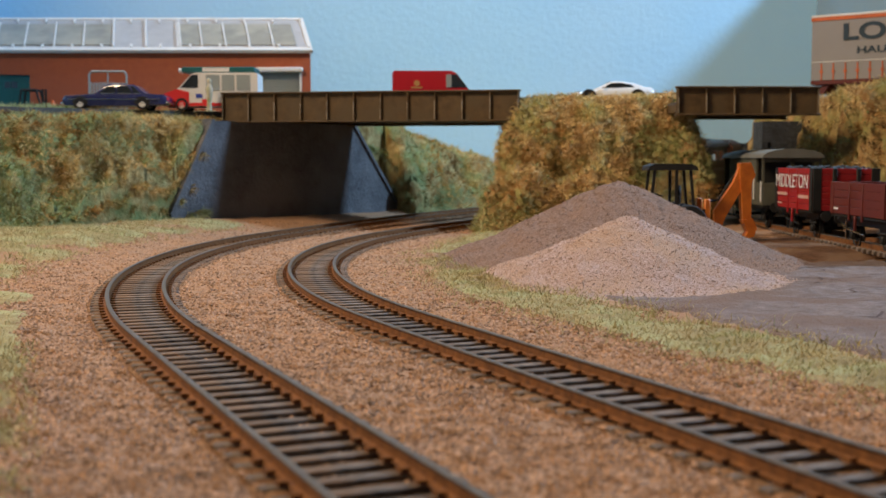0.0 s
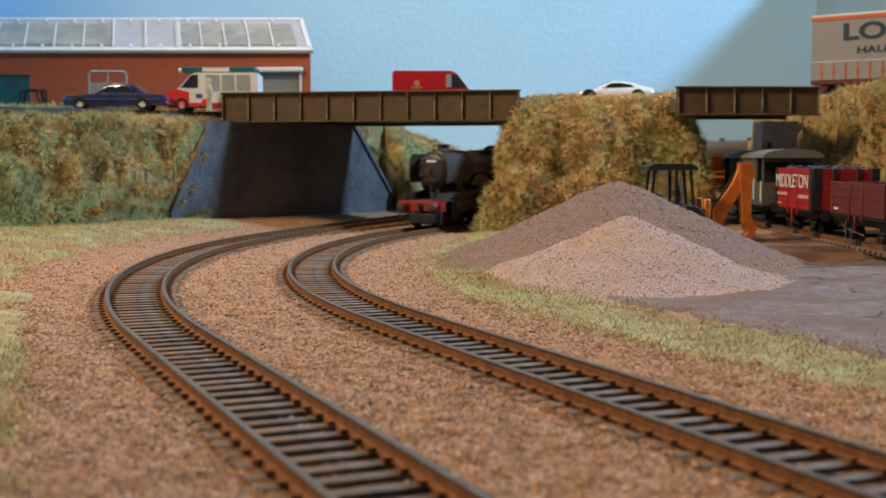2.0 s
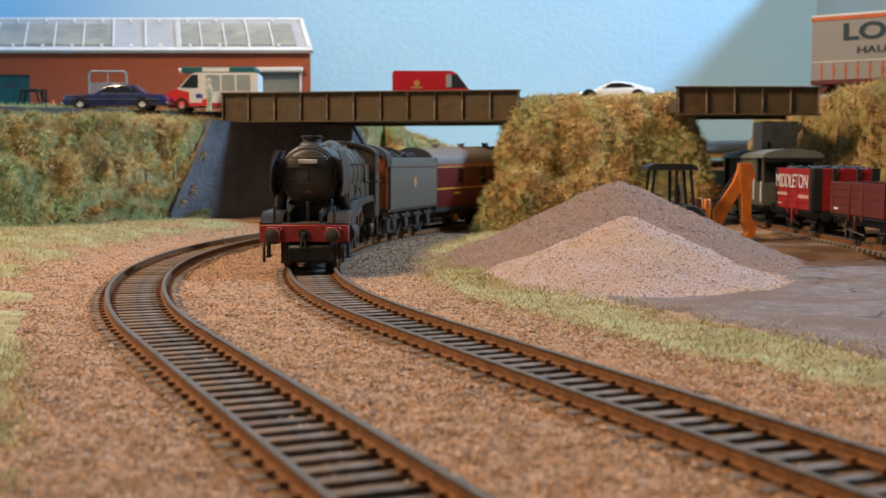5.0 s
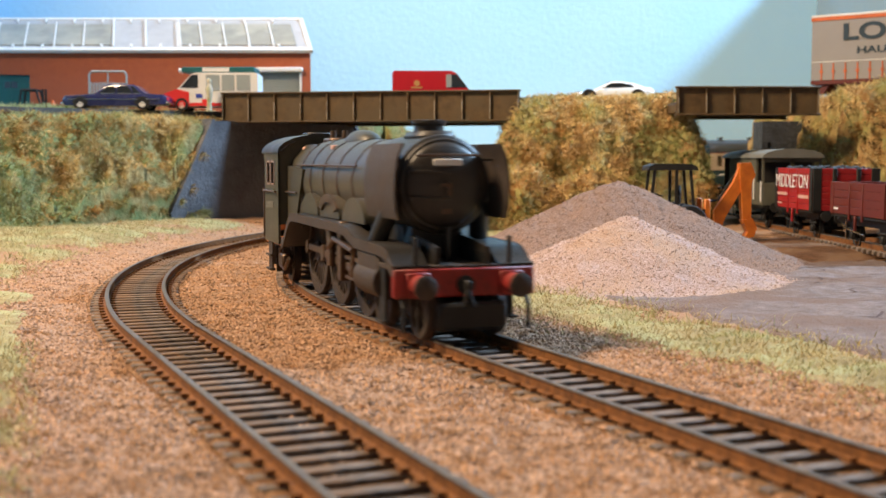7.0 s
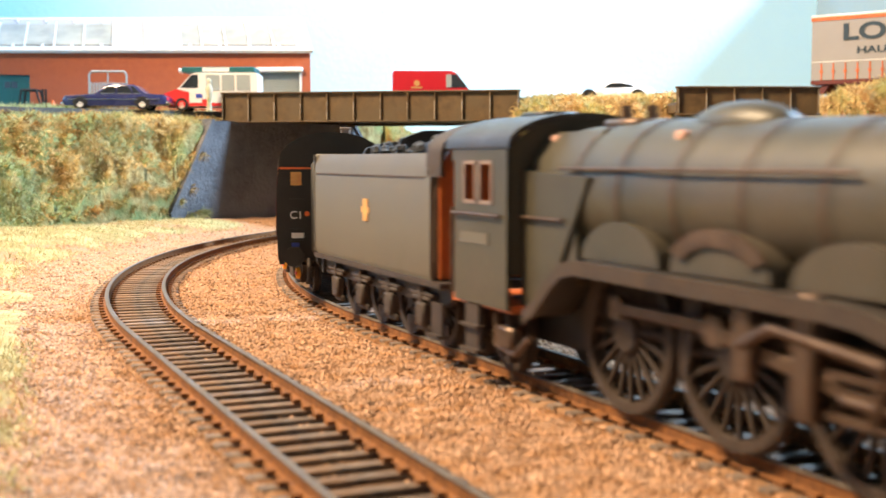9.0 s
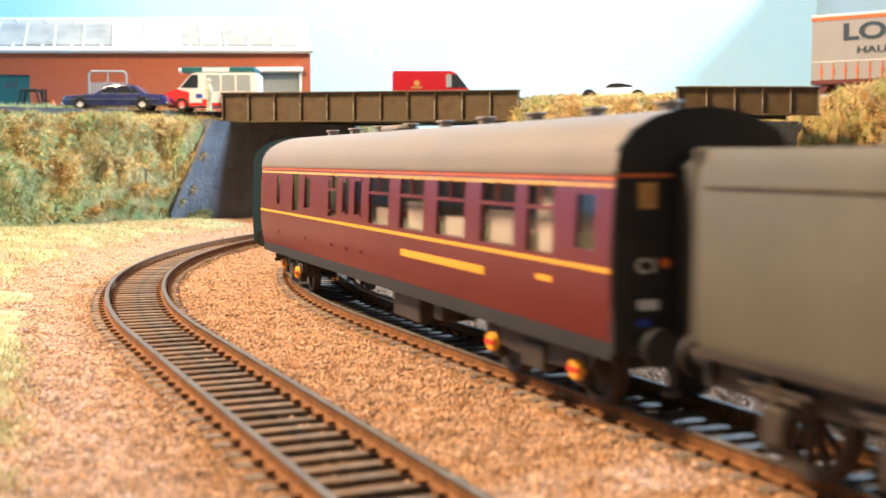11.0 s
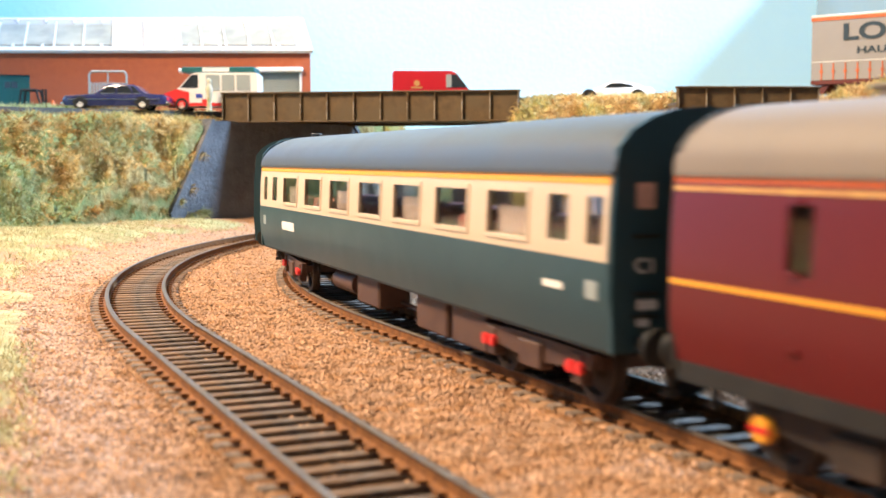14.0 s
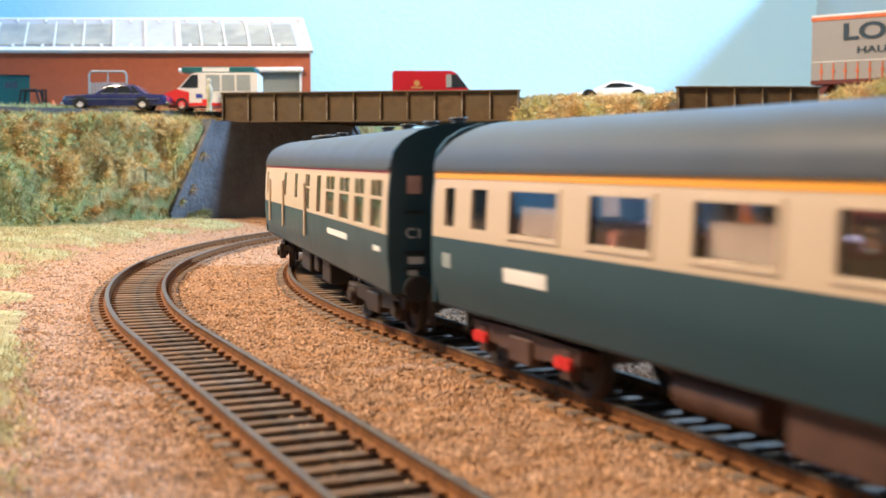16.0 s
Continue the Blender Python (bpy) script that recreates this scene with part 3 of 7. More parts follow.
def s_front(t):
    """Where the engine's bufferbeam is on the line at t seconds: an even pace that slackens for a while on the straight."""
    return SPEED * (t - 6.573) + 5.0 - 0.56 * max(0.0, min(t, 15.15) - 6.9) ** 2


def seat(s):
    x, y = line_at(s, R_IN - 1.8 + 3.4 * smooth01((s + 80) / 250.0))
    return Vector((x, y, RAIL_TOP + rise(s)))


def riding(s, ahead, behind):
    """The pose of a vehicle whose middle is s along the line, on pivots ahead of it and behind."""
    a, b = seat(s + ahead), seat(s - behind)
    d = (a - b).normalized()
    p = b + d * behind
    side = Vector((0, 0, 1)).cross(d).normalized()
    up = d.cross(side)
    m = Matrix((d, side, up)).transposed().to_4x4()
    m.translation = p * MM
    return m


def spoked_wheelset(name, parent, x, dia, material, spokes, label):
    """Large spoked wheels on an axle: each tyre, hub and spoke a piece of its own."""
    r, gauge, tread = dia / 2, 16.5, 2.2
    axle = part(name, Shape().cyl((0, -gauge / 2 - 1, 0), (0, gauge / 2 + 1, 0), 1.0, n=10), material, parent, label, at=(x, 0, r))
    me = None
    for sgn in (-1, 1):
        y, o = sgn * (gauge / 2 - 0.4), sgn * tread
        part("tyre", Shape().lathe([(r - 1.7, 0), (r + 0.45, 0), (r + 0.45, o * 0.25), (r, o * 0.3), (r, o), (r - 1.7, o), (r - 1.7, 0)], (0, y, 0), (0, 1, 0), 40), material, axle)
        part("hub", Shape().cyl((0, y, 0), (0, y + o * 1.1, 0), r * 0.24, n=16), material, axle)
        part("balance_weight", Shape().prism([((r - 1.5) * math.sin(a), (r - 1.5) * math.cos(a)) for a in (-0.6, -0.3, 0, 0.3, 0.6)], "y", min(y, y + o), max(y, y + o)), material, axle)
        for i in range(spokes):
            if me is None:
                ob = part("spoke", Shape().cyl((0, 0, r * 0.2), (0, 0, r - 1.3), 0.62, 0.45, n=6), material, axle)
                me = ob.data
            else:
                ob = new("spoke", me)
                ob.parent = axle
            ob.matrix_basis = pose(0, (y + o * 0.5) * MM, 0, 0, 360 * i / spokes, 0)
    MOVES.append(("roll", axle, x, r))
    return axle


def wheelset(name, parent, x, dia, material, spokes=0, gauge=16.5, tread=2.2, label=""):
    """Two wheels on an axle, turned about y; returns the moving part."""
    r = dia / 2
    sh = Shape()
    sh.cyl((0, -gauge / 2 - 1, 0), (0, gauge / 2 + 1, 0), 1.0, n=10)
    for sgn in (-1, 1):
        y = sgn * (gauge / 2 - 0.4)
        o = sgn * tread
        if spokes:
            sh.lathe([(r - 1.7, 0), (r + 0.45, 0), (r + 0.45, o * 0.25), (r, o * 0.3), (r, o), (r - 1.7, o), (r - 1.7, 0)], (0, y, 0), (0, 1, 0), 36)
            sh.cyl((0, y, 0), (0, y + o * 1.1, 0), r * 0.24, n=16)
            for i in range(spokes):
                g = 2 * math.pi * i / spokes
                c, s = math.cos(g), math.sin(g)
                sh.cyl((c * r * 0.2, y + o * 0.5, s * r * 0.2), (c * (r - 1.3), y + o * 0.5, s * (r - 1.3)), 0.62, 0.45, n=6)
            sh.box(-2.6, 2.6, min(y, y + o) , max(y, y + o), r * 0.45, r - 1.5)
        else:
            sh.lathe([(0.5, 0), (r + 0.45, 0), (r + 0.45, o * 0.25), (r, o * 0.3), (r, o), (r - 1.2, o), (r - 1.6, o * 0.6), (2.2, o * 0.6), (2.0, o), (0.5, o)], (0, y, 0), (0, 1, 0), 28)
    ob = part(name, sh, material, parent, label, at=(x, 0, r))
    MOVES.append(("roll", ob, x, r))
    return ob


def coach_profile(hw):
    """Half the cross-section of a coach, from the sole to the gutter: (half width, height over the rail)."""
    return [(hw - 1.3, 11.5), (hw - 0.5, 15.5), (hw, 20.0), (hw, 27.0), (hw - 0.35, 35.0), (hw - 0.9, 39.6)]


def side_panel(x0, x1, z0, z1, hw, sgn, openings=(), out=0.0):
    """A strip of coach side between two heights, following the profile, with openings (x0, x1, z0, z1) cut through it."""
    prof = coach_profile(hw)

    def y_at(z):
        for (a, b), (c, d) in zip(prof[:-1], prof[1:]):
            if z <= d:
                return a + (c - a) * (z - b) / (d - b)
        return prof[-1][0]
    xs = sorted({x0, x1, *[v for o in openings for v in o[:2]]})
    zs = sorted({z0, z1, *[v for o in openings for v in o[2:4] if z0 < v < z1], *[b for _, b in prof if z0 < b < z1]})
    sh = Shape()

    def solid(i, j):
        if not (0 <= i < len(xs) - 1 and 0 <= j < len(zs) - 1):
            return False
        mx, mz = (xs[i] + xs[i + 1]) / 2, (zs[j] + zs[j + 1]) / 2
        return not any(o[0] < mx < o[1] and o[2] < mz < o[3] for o in openings)
    th = 0.9
    for i in range(len(xs) - 1):
        for j in range(len(zs) - 1):
            if not solid(i, j):
                continue
            a, b, c, d = xs[i], xs[i + 1], zs[j], zs[j + 1]
            yc, yd = sgn * (y_at(c) + out), sgn * (y_at(d) + out)
            ic, idd = yc - sgn * (th + out), yd - sgn * (th + out)
            k = [(a, yc, c), (b, yc, c), (b, yd, d), (a, yd, d), (a, ic, c), (b, ic, c), (b, idd, d), (a, idd, d)]
            fs = [(0, 1, 2, 3), (4, 5, 6, 7)]
            if not solid(i - 1, j):
                fs.append((0, 3, 7, 4))
            if not solid(i + 1, j):
                fs.append((1, 2, 6, 5))
            if not solid(i, j - 1):
                fs.append((0, 1, 5, 4))
            if not solid(i, j + 1):
                fs.append((3, 2, 6, 7))
            sh.add(k, fs)
    return sh


def bogie(parent, x, wheelbase, frame_mat, box_mat, style):
    root = new("bogie")
    root.parent = parent
    root.location = (x * MM, 0, 0)
    half = wheelbase / 2
    fr = Shape()
    for s in (-1, 1):
        y = s * 12.6
        fr.prism([(-half - 5, 9.2), (-half - 4, 6.4), (-5, 5.2), (5, 5.2), (half + 4, 6.4), (half + 5, 9.2), (6, 9.6), (-6, 9.6)], "y", y - 0.8, y + 0.8)
        for a in (-half, half):
            fr.box(a - 2.0, a + 2.0, y - 1.2, y + 1.6 * s if s > 0 else y + 1.2, 3.4, 9.0, 0.3)
        fr.box(-4.5, 4.5, y - 1.6, y + 1.6, 3.6, 8.6, 0.4)
        for q in (-2.4, 0, 2.4):
            fr.cyl((q, y, 3.8), (q, y, 8.8), 1.1, n=8)
    fr.box(-5, 5, -12, 12, 6, 10.5)
    for a in (-half - 5, half + 4):
        fr.box(a, a + 1.2, -12, 12, 6.5, 8.6)
    part("bogie_frame", fr, frame_mat, root, smooth=30)
    for s in (-1, 1):
        for a in (-half, half):
            if style == "two":
                for q in (-1.5, 1.5):
                    part("axlebox", Shape().cyl((a + q, s * 13.6, 6.4), (a + q, s * 14.6, 6.4), 1.15, n=12), box_mat, root, "bright red axlebox end")
            else:
                part("axlebox", Shape().cyl((a, s * 13.4, 6.2), (a, s * 14.9, 6.2), 2.0, 1.7, n=14), box_mat, root, "yellow axlebox cover" if box_mat is YELLOW else "dark axlebox cover")
                if box_mat is not YELLOW:
                    continue
                part("axlebox_band", Shape().box(a - 1.7, a + 1.7, s * 14.95 - 0.12, s * 14.95 + 0.12, 5.8, 6.6), SCARLET, root, "red band on the axlebox")
    for a in (-half, half):
        wheelset("wheelset", root, a, 13.2, BOGIE)
    return root


def coach(name, words, length, hw, kind):
    """A bogie coach, its middle at the origin, running along +x."""
    root = thing(name, words, "railway coach", group="coaches of the train")
    L = length / 2
    sole, gutter = 11.5, 39.6
    maroon = kind == "maroon"
    end_mat = BLACK if maroon else COACHBLUE
    roof_mat = ROOFTAN if maroon else ROOFDARK
    if kind == "open":
        slim = [(-L + 6.5, -L + 11.5, 27.9, 35.8), (-L + 19.5, -L + 26.5, 27.9, 35.8), (L - 22, L - 14.3, 28.1, 35.8), (L - 7.8, L - 2.4, 28.1, 35.8)]
        # seven wide windows between the doors
        big = [(-91.5 + i * 28.55, -91.5 + i * 28.55 + 17.8, 27.9, 35.8) for i in range(7)]
    elif kind == "maroon":
        slim = [(-102.4, -97.6, 27.2, 36.0), (-80.5, -72.6, 25.7, 37.4), (-65, -58.6, 27.2, 36.0), (-37.5, -29, 25.8, 37.4),
                (-23.2, -17, 27.2, 36.0), (-11.8, -5.4, 27.2, 36.0), (L - 12, L - 5.5, 27.2, 36.0)]
        big = [(1.2 + i * 24.5, 17.2 + i * 24.5, 25.7, 37.4) for i in range(4)] + [(96, 106.8, 25.4, 37.4)]
    else:
        slim = [(-119, -114.5, 28, 36.5), (-61.5, -54.5, 28.5, 36.8), (-31.5, -24.5, 28.5, 36.8), (-5.5, 4.5, 25.7, 36.8), (20, 28, 25.7, 36.8)]
        big = [(38, 53, 25.7, 36.8), (61.5, 76.5, 25.7, 36.8), (84.5, 97.5, 25.7, 36.8), (106, 119.5, 25.7, 36.8)]
    opens = slim + big
    for sgn in (-1, 1):
        ops = opens if sgn < 0 else [(-b, -a, c, d) for a, b, c, d in opens]
        if maroon:
            part("body_side", side_panel(-L, L, sole + 1.4, gutter, hw, sgn, ops), MAROON, root, "glossy crimson side panels", smooth=30)
            for z, w, m in ((24.0, 0.75, YELLOW), (gutter - 2.4, 0.7, GOLD), (gutter - 1.2, 0.9, LINEORANGE)):
                part("lining", side_panel(-L, L, z, z + w, hw, sgn, (), 0.12), m, root, "thin painted lining stripe", smooth=30)
            part("lettering_bar", side_panel(27, 77, 19.4, 21.0, hw, sgn, (), 0.14), YELLOW, root, "gold lettering seen as a bar", smooth=30)
            part("number_bar", side_panel(100.6, 106.8, 20.8, 21.8, hw, sgn, (), 0.14), YELLOW, root, "gold number seen as a bar", smooth=30)
            part("solebar", Shape().box(-L + 1, L - 1, sgn * (hw - 1.6) - 0.8, sgn * (hw - 1.6) + 0.8, 10.2, 13.0), BLACK, root)
            for x in (-L + 26, -L + 62, -L + 92, -L + 107, -L + 121):
                for z in (17.5, 27.0, 36.0):
                    part("door_hinge", side_panel(x - 1.0, x + 1.0, z, z + 0.7, hw, sgn, (), 0.35), MAROON, root)
        else:
            waist = 25.6 if kind == "open" else 24.8
            part("body_side", side_panel(-L, L, sole, waist, hw, sgn, [o for o in ops if o[2] < waist]), COACHBLUE, root, "dark blue lower side panels", smooth=30)
            part("upper_side", side_panel(-L + 0.6, L - 0.6, waist, gutter, hw, sgn, ops), COACHCREAM, root, "pale stone upper side panels", smooth=30)
            part("lining", side_panel(-L + 0.6, L - 0.6, gutter - 1.9 if kind == "open" else gutter - 1.0, gutter - 0.2, hw, sgn, (), 0.12), YELLOW if kind == "open" else LINERED, root, "painted stripe under the gutter", smooth=30)
            if kind == "open":
                part("lettering_bar", side_panel(-93.5, -77, 18.9, 21.6, hw, sgn, (), 0.14), WHITE, root, "white lettering seen as a bar", smooth=30)
                part("number_bar", side_panel(104.8, 112.3, 20.0, 21.2, hw, sgn, (), 0.14), WHITE, root, "white number seen as a bar", smooth=30)
                for x in (-L + 6, L - 7.5):
                    part("door_notice", side_panel(x, x + 4.0, 19.4, 22.4, hw, sgn, (), 0.14), SHUTTER, root, "pale grey notice panel", smooth=30)
            else:
                part("lettering_bar", side_panel(42, 75, 20.4, 22.0, hw, sgn, (), 0.14), WHITE, root, "white lettering seen as a bar", smooth=30)
                part("number_bar", side_panel(110.6, 118.0, 20.4, 21.6, hw, sgn, (), 0.14), WHITE, root, "white number seen as a bar", smooth=30)
                for x in (-L + 22, -L + 66, -L + 124):
                    part("door_rail", Shape().rod([(x, sgn * (hw + 0.5), 17), (x, sgn * (hw + 0.5), 34)], 0.5), BLACK if x > 0 else COACHCREAM, root)
        for o in ops:
            y = sgn * (hw - 0.75)
            pane = part("window", Shape().box(o[0] - 0.3, o[1] + 0.3, y - 0.25, y + 0.1, o[2] - 0.3, o[3] + 0.3), GLASS, root, "clear moulded glazing")
            pane.visible_shadow = False
            if kind != "open" and o[1] - o[0] > 8:
                zt = o[3] - 4.4
                part("window_bar", Shape().box(o[0], o[1], sgn * (hw - 0.55) - 0.3, sgn * (hw - 0.55) + 0.3, zt, zt + 0.7), MAROON if maroon else COACHCREAM, root)
                part("window_post", Shape().box((o[0] + o[1]) / 2 - 0.3, (o[0] + o[1]) / 2 + 0.3, sgn * (hw - 0.55) - 0.3, sgn * (hw - 0.55) + 0.3, zt, o[3]), MAROON if maroon else COACHCREAM, root)
            if kind == "open" and o[1] - o[0] > 10:
                part("window_frame", side_panel(o[0] - 0.9, o[1] + 0.9, o[2] - 0.9, o[3] + 0.9, hw, sgn, [o], 0.25), COACHCREAM, root, smooth=30)
    # roof: an arc over the gutters, rounded down at the ends
    arc, n = [], 18
    for i in range(n + 1):
        g = math.pi * i / n
        arc.append(((hw - 0.6) * math.cos(g) * (1 - 0.0 * math.sin(g)), gutter - 0.2 + 10.2 * math.sin(g) ** 0.86))
    sh = Shape()
    dome = 5.0 if kind == "open" else 1.2
    stations = [(-L - 0.4, 0.80 if kind == "open" else 0.96), (-L + dome * 0.35, 0.93 if kind == "open" else 0.99), (-L + dome, 1.0), (L - dome, 1.0), (L - dome * 0.35, 0.93 if kind == "open" else 0.99), (L + 0.4, 0.80 if kind == "open" else 0.96)]
    vs, fs = [], []
    for x, k in stations:
        for y, z in arc:
            vs.append((x, y, gutter - 0.2 + (z - gutter + 0.2) * k))
    m = len(arc)
    for i in range(len(stations) - 1):
        for k in range(m - 1):
            fs.append((i * m + k, i * m + k + 1, (i + 1) * m + k + 1, (i + 1) * m + k))
    fs += [tuple(range(m)), tuple(range((len(stations) - 1) * m, len(stations) * m))]
    for i in range(len(stations) - 1):
        fs.append((i * m, (i + 1) * m, (i + 1) * m + m - 1, i * m + m - 1))
    sh.add(vs, fs)
    roof = part("roof", sh, roof_mat, root, "tan grey painted roof" if maroon else "charcoal grey roof", smooth=35)
    for sgn in (-1, 1):
        part("gutter", Shape().box(-L + 0.3, L - 0.3, sgn * (hw - 0.7) - 0.35, sgn * (hw - 0.7) + 0.35, gutter - 0.4, gutter + 0.3), roof_mat, roof)
    if maroon or kind == "brake":
        for i in range(9):
            x = -L + 20 + i * 27
            if kind == "brake" and i in (3, 4):
                continue
            part("roof_vent", Shape().box(x - 1.6, x + 1.6, 2.6, 5.4, 49.0, 51.6, 0.4).box(x - 2.3, x + 2.3, 2.2, 5.8, 51.0, 51.7, 0.2), roof_mat, roof)
        if kind == "brake":
            part("roof_periscope", Shape().box(-L + 52, -L + 74, -4.5, 1.5, 49.6, 50.8, 0.4).box(-L + 56, -L + 60, -3.5, -0.5, 48.5, 50), ROOFDARK, roof)
        else:
            part("roof_tank", Shape().box(-L + 88, -L + 103, -1, 6, 49.0, 51.2, 0.8), roof_mat, roof)
    # ends, with a gangway
    for e in (-1, 1):
        x = e * (L - 0.6)
        outline = [(-hw + 0.6, sole), (hw - 0.6, sole), (hw - 0.2, 20), (hw - 0.3, 33), (hw - 1.0, gutter)] + [((hw - 0.5) * math.cos(math.pi * i / 10), gutter + 10.3 * math.sin(math.pi * i / 10) ** 0.86) for i in range(1, 10)] + [(-hw + 1.0, gutter), (-hw + 0.3, 33), (-hw + 0.2, 20)]
        end = part("coach_end", Shape().prism(outline, "x", min(x, x + e * 1.15), max(x, x + e * 1.15)), end_mat, root, "plain dark end wall", smooth=30)
        part("gangway", Shape().box(min(e * L, e * (L + 5.5)), max(e * L, e * (L + 5.5)), -6.2, 6.2, 13.5, 41.5, 1.2), BLACK, end, "black corridor bellows")
        xe = e * (L + 0.55)
        part("warning_panel", Shape().box(min(xe, xe + e * 0.2), max(xe, xe + e * 0.2), -12.4, -9.2, 34.0, 38.0), PINK if not maroon else GOLD, end, "small pale warning panel")
        for z in (17, 20.5, 29.5):
            part("end_step", Shape().box(min(xe, xe + e * 0.8), max(xe, xe + e * 0.8), -13.0, -8.6, z, z + 0.5), BLACK, end)
        part("data_panel", Shape().box(min(xe, xe + e * 0.15), max(xe, xe + e * 0.15), -12.2, -8.6, 18.2, 19.8), WHITE, end, "white data lettering seen as a bar")
        part("data_panel", Shape().box(min(xe, xe + e * 0.15), max(xe, xe + e * 0.15), -12.2, -10.0, 15.6, 16.8), BLUEMARK if maroon else WHITE, end, "small coloured data panel")
        lettering("code_letters", "C1", 2.3, WHITE, end, ((L + 0.7) * e, -12.6 if e > 0 else -8.6, 24.0), 90, 90 if e > 0 else -90)
        if maroon:
            part("red_marker", Shape().cyl((xe, -7.6, 25.5), (xe + e * 0.4, -7.6, 25.5), 0.8, n=12), CONE, end, "small orange marker")
            part("end_lining", Shape().box(min(xe, xe + e * 0.15), max(xe, xe + e * 0.15), -hw + 1.2, -6.5, 38.8, 39.4), LINEORANGE, end, "orange lining stripe")
        for s in (-1, 1):
            bf = Shape().cyl((e * (L - 1), s * 11.3, 13.0), (e * (L + 5.2), s * 11.3, 13.0), 1.3, n=10).cyl((e * (L + 5.2), s * 11.3, 13.0), (e * (L + 6.2), s * 11.3, 13.0), 3.0, n=16)
            part("buffer", bf, BLACK, end)
        part("pipe", Shape().rod([(e * (L + 1), -7, 12), (e * (L + 2.2), -7, 9.5), (e * (L + 2.2), -7, 5.5)], 0.7).box(e * (L + 2.2) - 1.0, e * (L + 2.2) + 1.0, -8, -6, 4.6, 5.6), BOGIE, end)
    # floor, interior and underframe
    part("floor_pan", Shape().box(-L + 1, L - 1, -hw + 1.4, hw - 1.4, 11.0, 13.4), BLACK, root)
    part("interior_floor", Shape().box(-L + 2, L - 2, -hw + 1.6, hw - 1.6, 17.0, 18.0), INTERIOR, root)
    if maroon:
        part("corridor_wall", Shape().box(-L + 2, L - 2, -5.4, -4.8, 18, gutter - 1), INTERIOR, root, "pale corridor partition")
    seats = Shape()
    x = -L + 26
    while x < L - 24:
        if kind == "open" or x > -L + 120:
            for y in (-9.6, 9.0):
                seats.box(x, x + 2.4, y - 4.6, y + 4.6, 18, 30.2 if kind == "open" else 28.6, 0.8).box(x + 2.4, x + 7.5, y - 4.6, y + 4.6, 18, 23.4, 0.8)
        x += 13.3
    part("seats", seats, SEATS, root, "rows of dark red seats")
    # Pale insets stand for the tables and reflections showing in the windows.
    pale_insets = Shape()
    for i, o in enumerate(big):
        if i % 2 == 0 or kind != "open":
            full = maroon and i == len(big) - 1
            pale_insets.box(o[0] + 0.8, o[1] - 0.8, -hw + 2.2, -hw + 2.5, o[2], o[3] if full else o[2] + (5.2 if not maroon else 4.0 + 2.2 * (i % 2)))
    part("table_tops", pale_insets, PALETAN, root, "pale insets for tables and reflections behind the windows")
    under = BOGIEBROWN if kind == "open" else BOGIE
    crates = {"open": ((-18, 1, 3.4), (30, 50, 2.8), (53, 72, 2.8)), "maroon": ((12, 31, 3.6), (40, 46, 6.0))}.get("maroon" if maroon else kind, ((-34, -16, 3.4), (12, 26, 3.4), (-6, 2, 5.0)))
    for s in (-1, 1):
        for a, b, zb in crates:
            y0, y1 = sorted((s * (hw - 3.1), s * (hw - 12)))
            part("battery_box", Shape().box(a, b, y0, y1, zb, 11.2, 0.5), under, root, "box hung under the floor", smooth=30)
        if kind == "open":
            part("air_cylinder", Shape().cyl((-44, s * 10.6, 7.2), (-24, s * 10.6, 7.2), 3.0, n=14), under, root, "brake cylinder under the floor")
        truss = Shape().rod([(-60, s * 7.4, 9.6), (-36, s * 7.4, 4.8), (36, s * 7.4, 4.8), (60, s * 7.4, 9.6)], 0.5, 6)
        for a in (-36, 36):
            truss.box(a - 0.5, a + 0.5, s * 7.4 - 0.5, s * 7.4 + 0.5, 4.8, 11)
        part("truss_rod", truss, under, root, "truss rod under the floor", smooth=30)
    ends = []
    for s in (-1, 1):
        bg = bogie(root, s * 92.5, 33.5 if kind != "open" else 34.5, BOGIE if kind != "open" else BOGIEBROWN, YELLOW if maroon else (SCARLET if kind == "open" else BOGIE), "two" if kind == "open" else "one")
        MOVES.append(("swing", bg, s * 92.5, 0))
        ends.append(bg)
    return root


